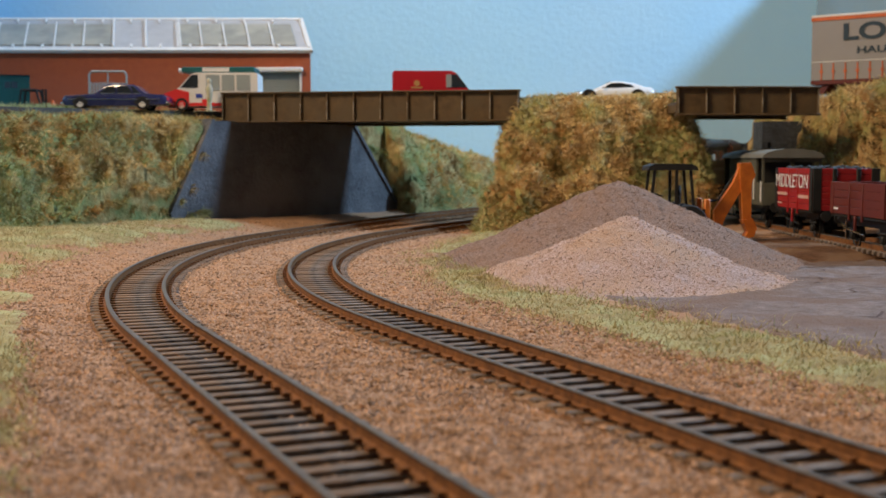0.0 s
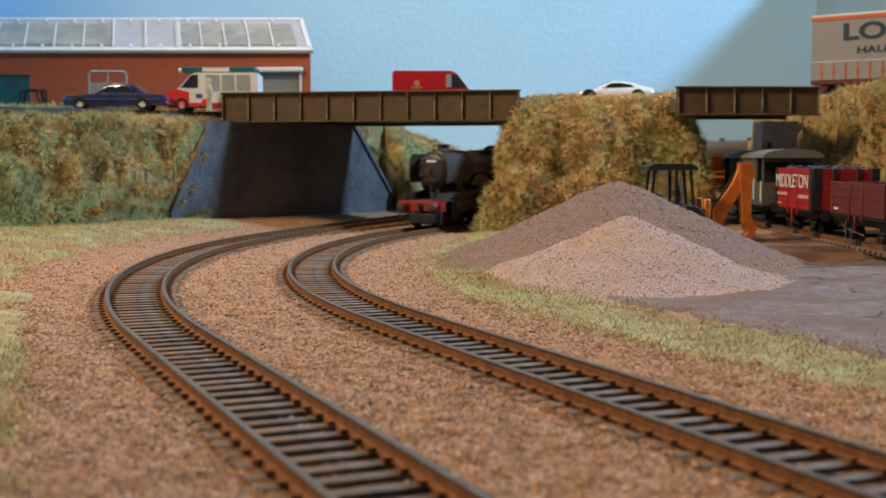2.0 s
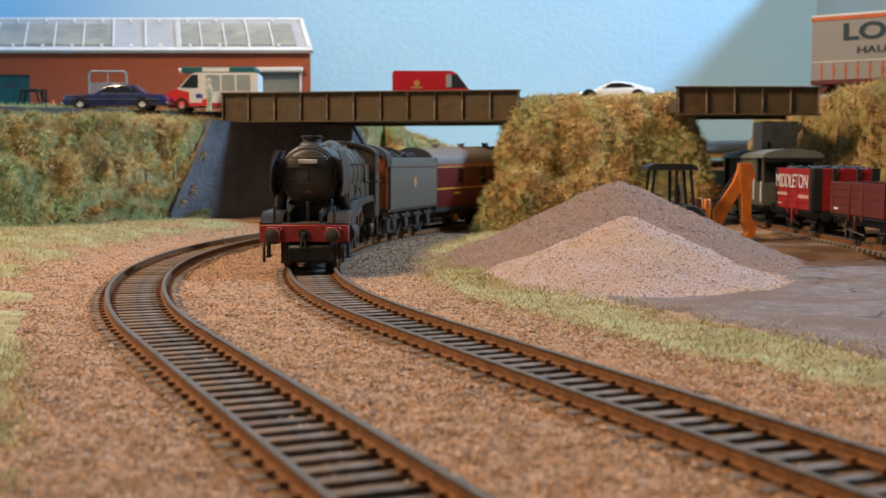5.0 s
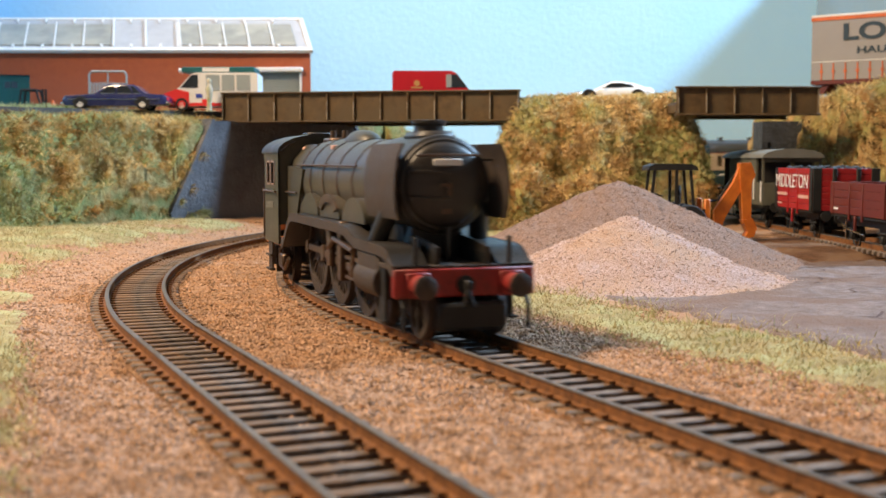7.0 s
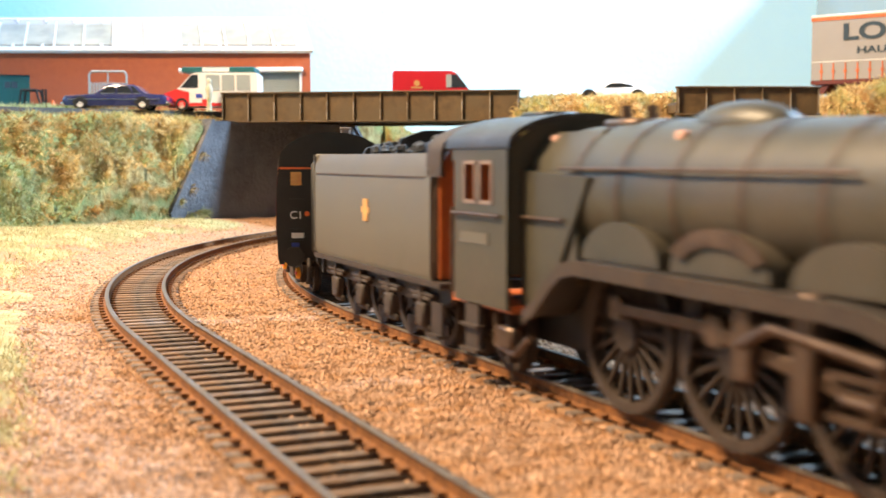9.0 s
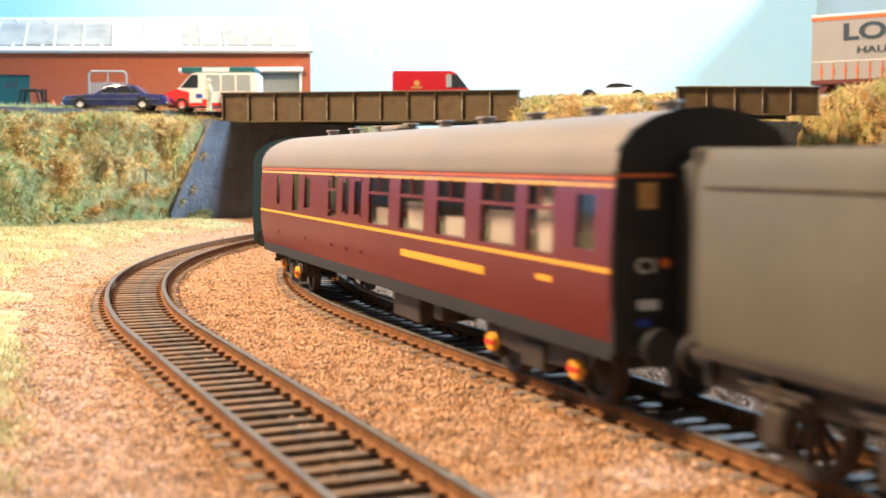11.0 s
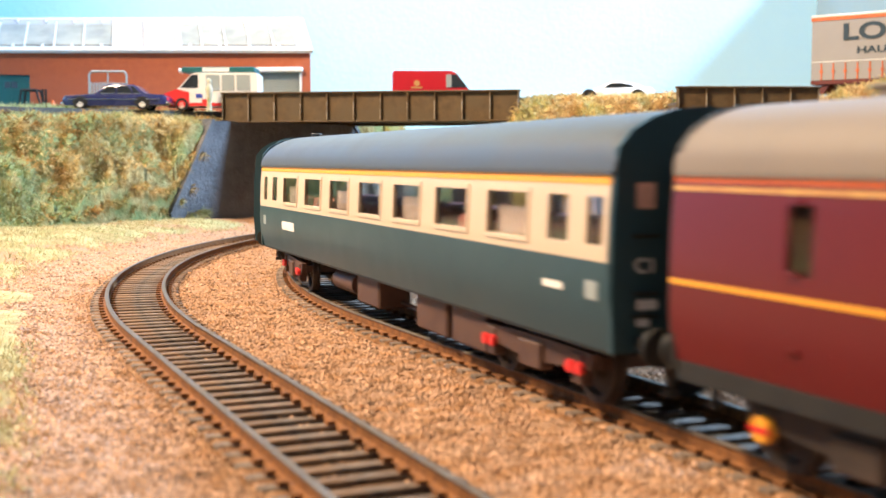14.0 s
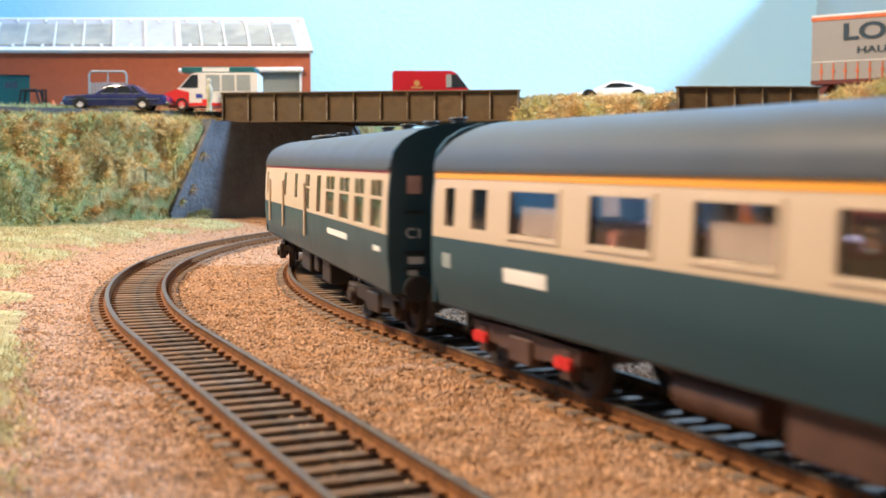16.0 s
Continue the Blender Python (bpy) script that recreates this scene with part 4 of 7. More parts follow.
def engine():
    root = thing("steam_locomotive", "weathered dark green express steam locomotive with smoke deflectors", "locomotive")
    zc, r = 35.6, 12.2
    # boiler, tapered, and the smokebox before it
    part("boiler", Shape().lathe([(0.01, -132), (11.9, -132), (12.6, -118), (12.7, -104), (12.2, -88), (11.4, -48), (11.4, -43), (0.01, -43)], (0, 0, zc), (1, 0, 0), 48), LOCOGREEN, root, "dull weathered green boiler", smooth=30)
    for x, rr in ((-118, 12.7), (-104, 12.8), (-89, 12.35), (-73, 12.0), (-57, 11.68)):
        part("boiler_band", Shape().lathe([(rr, x - 0.5), (rr, x + 0.5), (rr - 0.5, x + 0.5), (rr - 0.5, x - 0.5), (rr, x - 0.5)], (0, 0, zc), (1, 0, 0), 48), LOCOGREEN, root)
    for x, rr in ((-119, 12.8), (-105, 12.9), (-90, 12.45), (-74, 12.1), (-58, 11.75)):
        part("boiler_lining", Shape().lathe([(rr, x - 0.16), (rr, x + 0.16), (rr - 0.4, x + 0.16), (rr - 0.4, x - 0.16), (rr, x - 0.16)], (0, 0, zc), (1, 0, 0), 48), LINEDULL, root, "faded orange boiler lining")
    box = part("smokebox", Shape().lathe([(0.01, -53), (12.0, -53), (12.1, -26), (11.9, -24.5), (11.2, -24)], (0, 0, zc), (1, 0, 0), 48).lathe([(11.2, -24), (10.9, -23.2), (10.2, -23.0)], (0, 0, zc), (1, 0, 0), 48), SOOT, root, "matt sooty smokebox", smooth=30)
    door = part("smokebox_door", Shape().lathe([(10.4, -24.2), (10.3, -23.0), (9.2, -22.2), (6.5, -21.3), (3.0, -20.8), (0.01, -20.7)], (0, 0, zc), (1, 0, 0), 40), SOOT, root, "black dished smokebox door", smooth=50)
    part("door_dart", Shape().cyl((-21, 0, zc), (-18.6, 0, zc), 0.6, n=8).box(-19.4, -18.8, -0.35, 0.35, zc - 2.6, zc + 0.4).box(-18.9, -18.4, -2.2, 0.3, zc - 0.35, zc + 0.35), STEEL, door)
    part("number_plate", Shape().box(-21.0, -20.4, -3.6, 3.6, zc + 4.6, zc + 6.2, 0.15), WHITE, door, "pale plate with writing seen as a bar")
    part("shed_plate", Shape().box(-21.6, -21.2, -1.2, 1.2, zc - 7.0, zc - 5.6), STEEL, door, "small plate low on the door")
    part("door_rail", Shape().rod([(-20.2, -8, zc + 7.0), (-19.6, 0, zc + 7.2), (-20.2, 8, zc + 7.0)], 0.3), STEEL, door)
    for z in (zc + 3.2, zc - 3.2):
        part("door_hinge", Shape().box(-21.6, -20.6, -9.4, 1, z - 0.4, z + 0.4, 0.1), SOOT, door)
    box.location.x = door.location.x = 9 * MM
    # smoke deflectors curving in at their feet
    for s in (-1, 1):
        sh = Shape()
        prof = [(13.6, 27.6), (14.2, 30.0), (14.5, 33.0), (14.4, 38.0), (13.8, 42.0), (12.4, 45.4)]
        vs = [(x, s * y, z) for x in (-34, -8) for y, z in prof] + [(x, s * (y - 0.5), z) for x in (-34, -8) for y, z in prof]
        n = len(prof)
        fs = []
        for o in (0, 2 * n):
            fs += [(o + i, o + i + 1, o + n + i + 1, o + n + i) for i in range(n - 1)]
        fs += [(i, i + 1, 2 * n + i + 1, 2 * n + i) for i in range(n - 1)] + [(n + i, n + i + 1, 3 * n + i + 1, 3 * n + i) for i in range(n - 1)]
        fs += [(0, n, 3 * n, 2 * n), (n - 1, 2 * n - 1, 4 * n - 1, 3 * n - 1)]
        part("smoke_deflector", sh.add(vs, fs), GRIME, root, "sooty curved smoke deflector plate", smooth=50)
        part("deflector_stay", Shape().rod([(-17, s * 10.0, 41.6), (-17, s * 13.9, 41.6)], 0.35).rod([(-30, s * 10.6, 41.0), (-30, s * 13.9, 41.5)], 0.35), SOOT, root)
        part("handrail", Shape().rod([(-124, s * 12.7, zc + 4.4), (-90, s * 12.6, zc + 4.4), (-52, s * 11.8, zc + 4.4)], 0.3), STEEL, root)
    part("chimney", Shape().lathe([(4.6, 45.5), (4.0, 47.0), (3.7, 50.0), (4.4, 50.6), (4.4, 51.3), (3.2, 51.4), (3.0, 48)], (-26, 0, 0), (0, 0, 1), 24), SOOT, root, "short wide black chimney lip")
    part("chimney_base", Shape().box(-34, -18, -4.6, 4.6, 46.0, 48.6, 1.6), SOOT, root)
    part("dome", Shape().ball((-89, 0, 46.2), 7.0, 20, (1.75, 0.72, 0.62)), LOCOGREEN, root, "long low streamlined dome", smooth=60)
    part("safety_valves", Shape().box(-124, -113, -4, 4, 47, 48.6, 0.6).cyl((-120, -1.5, 48), (-120, -1.5, 51), 1.0, n=10).cyl((-116.5, 1.5, 48), (-116.5, 1.5, 51), 1.0, n=10), STEEL, root, "brassy safety valves")
    for x in (-134, -94):
        part("washout_plug", Shape().box(x - 1.2, x + 1.2, -8.4, -6.6, zc + 8.8, zc + 10.4, 0.3), PINK, root, "pale plate on the firebox")
    # firebox sides sloping into the running plate
    fb = Shape()
    fb.prism([(-12.4, 20), (12.4, 20), (12.6, zc), (11.2, zc + 6), (7, zc + 11), (-7, zc + 11), (-11.2, zc + 6), (-12.6, zc)], "x", -137, -118)
    part("firebox", fb, LOCOGREEN, root, smooth=30)
    part("firebox_front", Shape().prism([(-137, 14.5), (-128.5, 14.5), (-121, 26), (-113, zc + 3), (-137, zc + 4)], "y", -13.2, 13.2), LOCOGREEN, root)
    # cab
    for s in (-1, 1):
        sh = Shape()
        y0, y1 = s * 15.6, s * 16.4
        # side sheet cut round two windows
        for a, b, c, d in ((-161, -137, 13.5, 33), (-161, -156.4, 33, 41.4), (-150.4, -149.2, 33, 41.4), (-143.0, -137, 33, 41.4), (-162, -137, 41.4, 44.2)):
            sh.box(a, b, min(y0, y1), max(y0, y1), c, d)
        side = part("cab_side", sh, LOCOGREEN, root, "weathered green cab side sheet")
        part("number_bar", Shape().box(-158, -145, s * 16.45 - 0.1, s * 16.45 + 0.1, 25.2, 27.4), TENDERGREEN, side, "faded cab number seen as a bar")
        for a, b in ((-156.4, -150.4), (-149.2, -143.0)):
            part("window_frame", Shape().box(a, b, s * 16.4 - 0.2, s * 16.4 + 0.3, 33, 33.7).box(a, b, s * 16.4 - 0.2, s * 16.4 + 0.3, 40.7, 41.4).box(a, a + 0.7, s * 16.4 - 0.2, s * 16.4 + 0.3, 33, 41.4).box(b - 0.7, b, s * 16.4 - 0.2, s * 16.4 + 0.3, 33, 41.4), PALETAN, side, "pale brown window frame")
        part("cab_rail", Shape().rod([(-161, s * 17.0, 31), (-139, s * 17.0, 31)], 0.35).rod([(-137, s * 13.8, 31), (-121, s * 13.7, 31)], 0.35).rod([(-161.8, s * 16.5, 15), (-161.8, s * 16.5, 32)], 0.4), STEEL, side)
        # running plate with its sweep up over the wheels
        sh = Shape()
        top = [(0, 17.5), (-1.6, 17.7), (-4, 19.4), (-7, 21.0), (-11, 21.5), (-34, 21.8), (-39, 22.8), (-45, 24.2), (-50, 24.6), (-111, 24.9), (-115, 24.2), (-118.5, 22.0), (-125, 16.5), (-129, 14.5)]
        outline = top + [(x, z - 1.3) for x, z in reversed(top)]
        sh.prism(outline, "y", min(s * 8.5, s * 16.8), max(s * 8.5, s * 16.8))
        rp = part("running_plate", sh, SOOT, root, "grimy curved running plate", smooth=30)
        val = [(x, z + 0.1) for x, z in top] + [(x, z - 2.4) for x, z in reversed(top)]
        part("valance", Shape().prism(val, "y", min(s * 16.8, s * 17.3), max(s * 16.8, s * 17.3)), GRIME, rp)
        for x in (-50, -77, -103):
            sp = [(x + 11.6 * math.cos(math.pi * i / 14), 25.0 + 6.6 * math.sin(math.pi * i / 14)) for i in range(15)]
            part("splasher", Shape().prism(sp, "y", min(s * 9.0, s * 13.4), max(s * 9.0, s * 13.4)), LOCOGREEN, rp, "rounded green splasher", smooth=40)
            if x == -77:
                rim = [(x + 11.9 * math.cos(math.pi * i / 14), 25.0 + 6.9 * math.sin(math.pi * i / 14)) for i in range(2, 13)]
                inner = [(x + 8.6 * math.cos(math.pi * i / 14), 25.0 + 4.4 * math.sin(math.pi * i / 14)) for i in range(12, 1, -1)]
                part("nameplate", Shape().prism(rim + inner, "y", min(s * 13.3, s * 14.0), max(s * 13.3, s * 14.0)), STEEL, rp, "curved brass plate, its writing too faint")
        part("steam_pipe", Shape().cyl((-19.5, s * 11, 32), (-27, s * 13.4, 21), 2.4, n=14), SOOT, rp)
        # cylinder and motion bracket
        cy = part("cylinder", Shape().cyl((-52, s * 13.8, 12.6), (-33, s * 13.8, 12.6), 4.3, n=20).box(-52, -33, min(s * 9.5, s * 17.0), max(s * 9.5, s * 17.0), 12, 20, 1.2).cyl((-56, s * 13.4, 18.2), (-30, s * 13.4, 18.2), 2.6, n=16), GRIME, root, "grimy brown outside cylinder", smooth=40)
        cy.location.x = 19.5 * MM
        part("piston_rod", Shape().cyl((-70, s * 14.2, 12.8), (-52, s * 14.2, 12.8), 0.7, n=8), STEEL, cy)
        part("slide_bar", Shape().box(-72, -52, s * 14.2 - 0.8, s * 14.2 + 0.8, 15.2, 16.2).box(-72, -52, s * 14.2 - 0.8, s * 14.2 + 0.8, 10.0, 10.9), STEEL, cy)
        part("valve_gear", Shape().rod([(-62, s * 15.2, 18), (-82, s * 15.4, 20), (-88, s * 15.4, 17)], 0.9).box(-90, -86, s * 15 - 0.8, s * 15 + 0.8, 12, 22, 0.4).rod([(-64, s * 15.0, 11), (-62, s * 15.0, 19)], 0.7).box(-78, -74, s * 14.5 - 1.2, s * 14.5 + 1.2, 9, 25, 0.3), STEEL, cy, "brown oily valve gear")
        part("frame_step", Shape().box(-15, -10, s * 15.8 - 0.4, s * 15.8 + 0.4, 3.5, 17).box(-16, -9, min(s * 15.0, s * 17.0), max(s * 15.0, s * 17.0), 3.4, 4.0), BLACK, root)
        part("cab_step", Shape().box(-156, -150, s * 15.8 - 0.3, s * 15.8 + 0.3, 4, 14).box(-157, -149, min(s * 15.2, s * 17), max(s * 15.2, s * 17), 3.6, 4.4).box(-157, -149, min(s * 15.2, s * 17), max(s * 15.2, s * 17), 8.6, 9.2), GRIME, root)
        part("injector", Shape().rod([(-146, s * 14, 12), (-146, s * 14, 6), (-138, s * 14, 5), (-132, s * 14, 9)], 0.7).box(-145, -138, s * 13.4 - 1.6, s * 13.4 + 1.6, 5.5, 10, 0.6), STEEL, root)
        for x in (-152, -141):
            part("truck_spring", Shape().box(x - 0.5, x + 0.5, s * 13 - 1.2, s * 13 + 1.2, 3, 12).box(x - 3, x + 3, s * 13 - 0.8, s * 13 + 0.8, 6.5, 8.0, 0.3), GRIME, root)
    part("cab_roof", Shape().prism([(-16.7, 43.8)] + [(16.7 * math.cos(math.pi * (1 - i / 12)), 44.2 + 6.2 * math.sin(math.pi * i / 12)) for i in range(13)] + [(16.7, 43.8)] + [(15.9 * math.cos(math.pi * i / 12), 43.6 + 5.6 * math.sin(math.pi * i / 12)) for i in range(13)], "x", -165, -136), SOOT, root, "sooty arched cab roof", smooth=40)
    part("roof_vent", Shape().box(-156, -146, -4, 4, 49.8, 51.0, 0.4), SOOT, root)
    part("cab_front", Shape().prism([(-16.2, 20), (16.2, 20), (16.2, 44), (8, 49.2), (-8, 49.2), (-16.2, 44)], "x", -138.2, -137), LOCOGREEN, root)
    part("backhead", Shape().box(-142, -138.2, -11, 11, 15, 42, 1.5).cyl((-143, 4, 36), (-142, 4, 36), 1.5, n=12).cyl((-143, -4, 36), (-142, -4, 36), 1.5, n=12), CABORANGE, root, "brown backhead inside the cab")
    part("cab_floor", Shape().box(-164, -137, -15.4, 15.4, 12.8, 14.4), CABORANGE, root)
    # front: platform, bufferbeam, buffers, hook, lamp irons
    part("front_platform", Shape().box(-26, 0, -16.6, 16.6, 16.2, 17.5, 0.2), GRIME, root)
    part("main_frame", Shape().box(-150, -2, -6.6, -5.6, 7, 20).box(-150, -2, 5.6, 6.6, 7, 20).box(-128, -60, -5.6, 5.6, 8, 24).box(-52, -24, -7, 7, 8, 26, 1.0), BLACK, root, "black main frames")
    part("saddle", Shape().prism([(-8, 17), (8, 17), (6, 26), (-6, 26)], "x", -40, -20), SOOT, root)
    beam = part("bufferbeam", Shape().box(-1.2, 0.6, -17.2, 17.2, 10.2, 16.8, 0.3), BEAMRED, root, "weathered red bufferbeam")
    for s in (-1, 1):
        buf = part("buffer", Shape().box(0.5, 1.4, s * 11.4 - 2.9, s * 11.4 + 2.9, 10.2, 16.0, 0.3).cyl((1.2, s * 11.4, 13.1), (6.0, s * 11.4, 13.1), 2.5, 2.1, n=18), BEAMRED, beam, "red buffer stock")
        part("buffer_head", Shape().lathe([(0.01, 7.4), (2.0, 7.3), (2.8, 6.9), (2.8, 6.3), (1.2, 6.0), (0.01, 6.0)], (0, s * 11.4, 13.1), (1, 0, 0), 20), GRIME, buf, "steel buffer head")
        part("front_frame", Shape().prism([(-24, 17.4), (-1, 17.4), (-1, 21.5), (-8, 22.5), (-24, 23.5)], "y", s * 6.2 - 0.5, s * 6.2 + 0.5), SOOT, root)
        part("lamp_iron", Shape().box(-1.5, -0.7, s * 11.5 - 0.5, s * 11.5 + 0.5, 17, 24, 0.1), SOOT, beam)
        part("guard_iron", Shape().box(-6, -5, s * 9 - 0.8, s * 9 + 0.8, 1.5, 11), BLACK, root)
        part("brake_pipe", Shape().rod([(0.6, s * 15.2, 9.8), (1.8, s * 15.2, 8), (1.8, s * 15.2, 2.5)], 0.55), BLACK, beam)
    part("coupling_hook", Shape().box(0.5, 3.5, -0.6, 0.6, 12, 14, 0.2).rod([(2.5, 0, 12.4), (3, -1.2, 8), (3, 1.2, 8), (2.5, 0, 12.4)], 0.5).cyl((0.6, 0, 13), (1.2, 0, 13), 2.2, n=12), BLACK, beam)
    part("lamp_bracket", Shape().box(-12, -11, -0.6, 0.6, 17.4, 25.5, 0.1), SOOT, root)
    # leading bogie
    bg = new("leading_bogie")
    bg.parent = root
    bg.location = (-19 * MM, 0, 0)
    part("bogie_frame", Shape().box(-18, 18, -7.2, -6.2, 4, 10).box(-18, 18, 6.2, 7.2, 4, 10).box(-5, 5, -6.4, 6.4, 5, 9).box(16.5, 22, -8.5, 8.5, 2.5, 9, 0.8), BLACK, bg)
    for a in (-12.3, 12.3):
        wheelset("bogie_wheelset", bg, a, 12.7, GRIME, 10, label="small spoked bogie wheels")
    # coupled wheels; rods move with them
    drivers = [spoked_wheelset("driving_wheelset", root, x, 26.7, GRIME, 20, "large grimy spoked driving wheels") for x in (-49, -77.5, -106)]
    wheelset("trailing_wheelset", root, -148, 14.6, GRIME, 10)
    rods = []
    for s in (-1, 1):
        cr = Shape().box(-57.5, 0.5, -0.6, 0.6, -0.95, 0.95, 0.2)
        for x in (0, -28.5, -57):
            cr.cyl((x, -0.8, 0), (x, 0.8, 0), 2.0, n=14)
        rods.append(("coupling", part("coupling_rod", cr, STEEL, root, "oily brown coupling rod"), s))
        rods.append(("main", part("connecting_rod", Shape().box(0, 32, -0.7, 0.7, -1.1, 1.1, 0.2).cyl((0, -0.9, 0), (0, 0.9, 0), 2.3, n=14).cyl((32, -0.9, 0), (32, 0.9, 0), 1.7, n=12), STEEL, root, "oily brown connecting rod"), s))
    return root, bg, rods


def tender():
    root = thing("locomotive_tender", "weathered dusty green eight-wheel locomotive tender with coal", "tender")
    H = 43.0
    prof = [(-16.4, 15.6), (-16.8, 17), (-16.8, 40), (-15.6, H), (-14.8, H), (-14.8, 16), (14.8, 16), (14.8, H), (15.6, H), (16.8, 40), (16.8, 17), (16.4, 15.6)]
    sh = Shape()
    sh.prism(prof, "x", -47, 40)
    body = part("tank_body", sh, TENDERGREEN, root, "dusty grey green tank sides", smooth=35)
    part("tank_rear", Shape().box(-48, -46.5, -16.5, 16.5, 15.6, 43.2, 0.4), TENDERGREEN, root)
    part("tank_front", Shape().prism([(-15, 16), (15, 16), (15, 40), (12, 44.5), (6, 47.0), (-6, 47.0), (-12, 44.5), (-15, 40)], "x", 40, 41.4), CABORANGE, root, "orange brown tender front plate")
    part("cab_fairing", Shape().prism([(-16.8, 38)] + [(16.8 * math.cos(math.pi * (1 - i / 12)), 43.0 + 7.0 * math.sin(math.pi * i / 12)) for i in range(13)] + [(16.8, 38), (16.0, 38)] + [(16.0 * math.cos(math.pi * i / 12), 42.6 + 6.6 * math.sin(math.pi * i / 12)) for i in range(13)] + [(-16.0, 38)], "x", 38, 46), GRIME, root, "curved fairing behind the cab", smooth=40)
    part("coal_plate", Shape().prism([(-14, 40), (14, 40), (12, 46.5), (6, 48.6), (-6, 48.6), (-12, 46.5)], "x", 8, 9.2).prism([(-14, 40), (14, 40), (12, 44.5), (6, 46.2), (-6, 46.2), (-12, 44.5)], "x", -17, -16), SOOT, root)
    coal = Shape()
    for i in range(300):
        x, y = random.uniform(-14, 37), random.uniform(-13.5, 13.5)
        coal.ball((x, y, 40.5 + random.uniform(0, 3.5) + 2.2 * math.cos(y / 10)), random.uniform(1.0, 2.1), 6, (1, random.uniform(0.6, 1), random.uniform(0.6, 1)))
    tagged(part("coal", coal, COAL, root, "heap of black coal", smooth=0, fix=False), kind="stuff")
    part("rear_deck", Shape().box(-46.5, -16, -15, 15, 39.5, 40.5).cyl((-34, 0, 40), (-34, 0, 43.5), 4.0, n=18), SOOT, root)
    part("lining", Shape().box(-45, 37, -17.0, -16.7, 37.6, 38.0), STEEL, root, "thin faded lining")
    part("lining", Shape().box(-45, 37, 16.7, 17.0, 37.6, 38.0), STEEL, root, "thin faded lining")
    for s in (-1, 1):
        y = s * 16.95
        part("crest", Shape().box(-4.5, -1.0, y - 0.12, y + 0.12, 26.5, 32, 0.05).box(-5.8, 0.3, y - 0.1, y + 0.1, 28.6, 30, 0.05), GOLD, root, "small faded gold crest shape")
        part("rear_beading", Shape().box(-47.5, -46.9, s * 16.6 - 0.4, s * 16.6 + 0.4, 16, 43), TENDERGREEN, root)
        part("handrail", Shape().rod([(44.5, s * 17.2, 20), (44.5, s * 17.2, 36)], 0.4), STEEL, root)
        sh = Shape().prism([(-48, 14.8), (46, 14.8), (46, 11.5), (42, 10), (-44, 10), (-48, 11.5)], "y", min(s * 12.8, s * 14.2), max(s * 12.8, s * 14.2))
        sh.box(-48, 46, min(s * 13, s * 17.0), max(s * 13, s * 17.0), 14.4, 15.6)
        part("outside_frame", sh, BOGIE, root, "dark brown outside frame", smooth=30)
        for x in (-31.5, -10.5, 10.5, 31.5):
            part("axlebox", Shape().box(x - 2.4, x + 2.4, min(s * 13.8, s * 16.2), max(s * 13.8, s * 16.2), 4.8, 10.2, 0.5).box(x - 3.2, x + 3.2, min(s * 13.8, s * 15.0), max(s * 13.8, s * 15.0), 3.6, 5.2, 0.3), GRIME, root)
            part("spring", Shape().box(x - 7, x + 7, min(s * 14, s * 15.8), max(s * 14, s * 15.8), 11.6, 12.6, 0.3).box(x - 5, x + 5, min(s * 14, s * 15.8), max(s * 14, s * 15.8), 10.6, 11.6, 0.3).box(x - 0.9, x + 0.9, min(s * 14, s * 16), max(s * 14, s * 16), 10, 13.6), GRIME, root)
        part("step", Shape().box(38, 44, s * 15.4 - 0.3, s * 15.4 + 0.3, 3.8, 11).box(37.5, 44.5, min(s * 14.6, s * 17), max(s * 14.6, s * 17), 3.6, 4.3), BOGIE, root)
        part("buffer", Shape().cyl((-48, s * 11.4, 13), (-53.5, s * 11.4, 13), 1.6, n=12).cyl((-53.5, s * 11.4, 13), (-54.5, s * 11.4, 13), 3.1, n=16), BLACK, root)
    part("underframe", Shape().box(-46, 44, -6, 6, 7, 15.6).box(-47, -45.5, -15, 15, 10, 15.5).box(44, 52, -3, 3, 9, 11), BLACK, root)
    for x in (-31.5, -10.5, 10.5, 31.5):
        wheelset("wheelset", root, x, 16.6, GRIME, 12)
    return root


ENGINE, LEAD_BOGIE, RODS = engine()
TENDER = tender()
MAROON_COACH = coach("maroon_coach", "glossy maroon brake coach with yellow lining and tan roof", 254, 16.9, "maroon")
OPEN_COACH = coach("blue_grey_open_coach", "blue and stone coach with large windows and yellow stripe", 256, 16.9, "open")
BRAKE_COACH = coach("blue_grey_brake_coach", "blue and stone brake coach with small windows and red stripe", 252, 16.9, "brake")


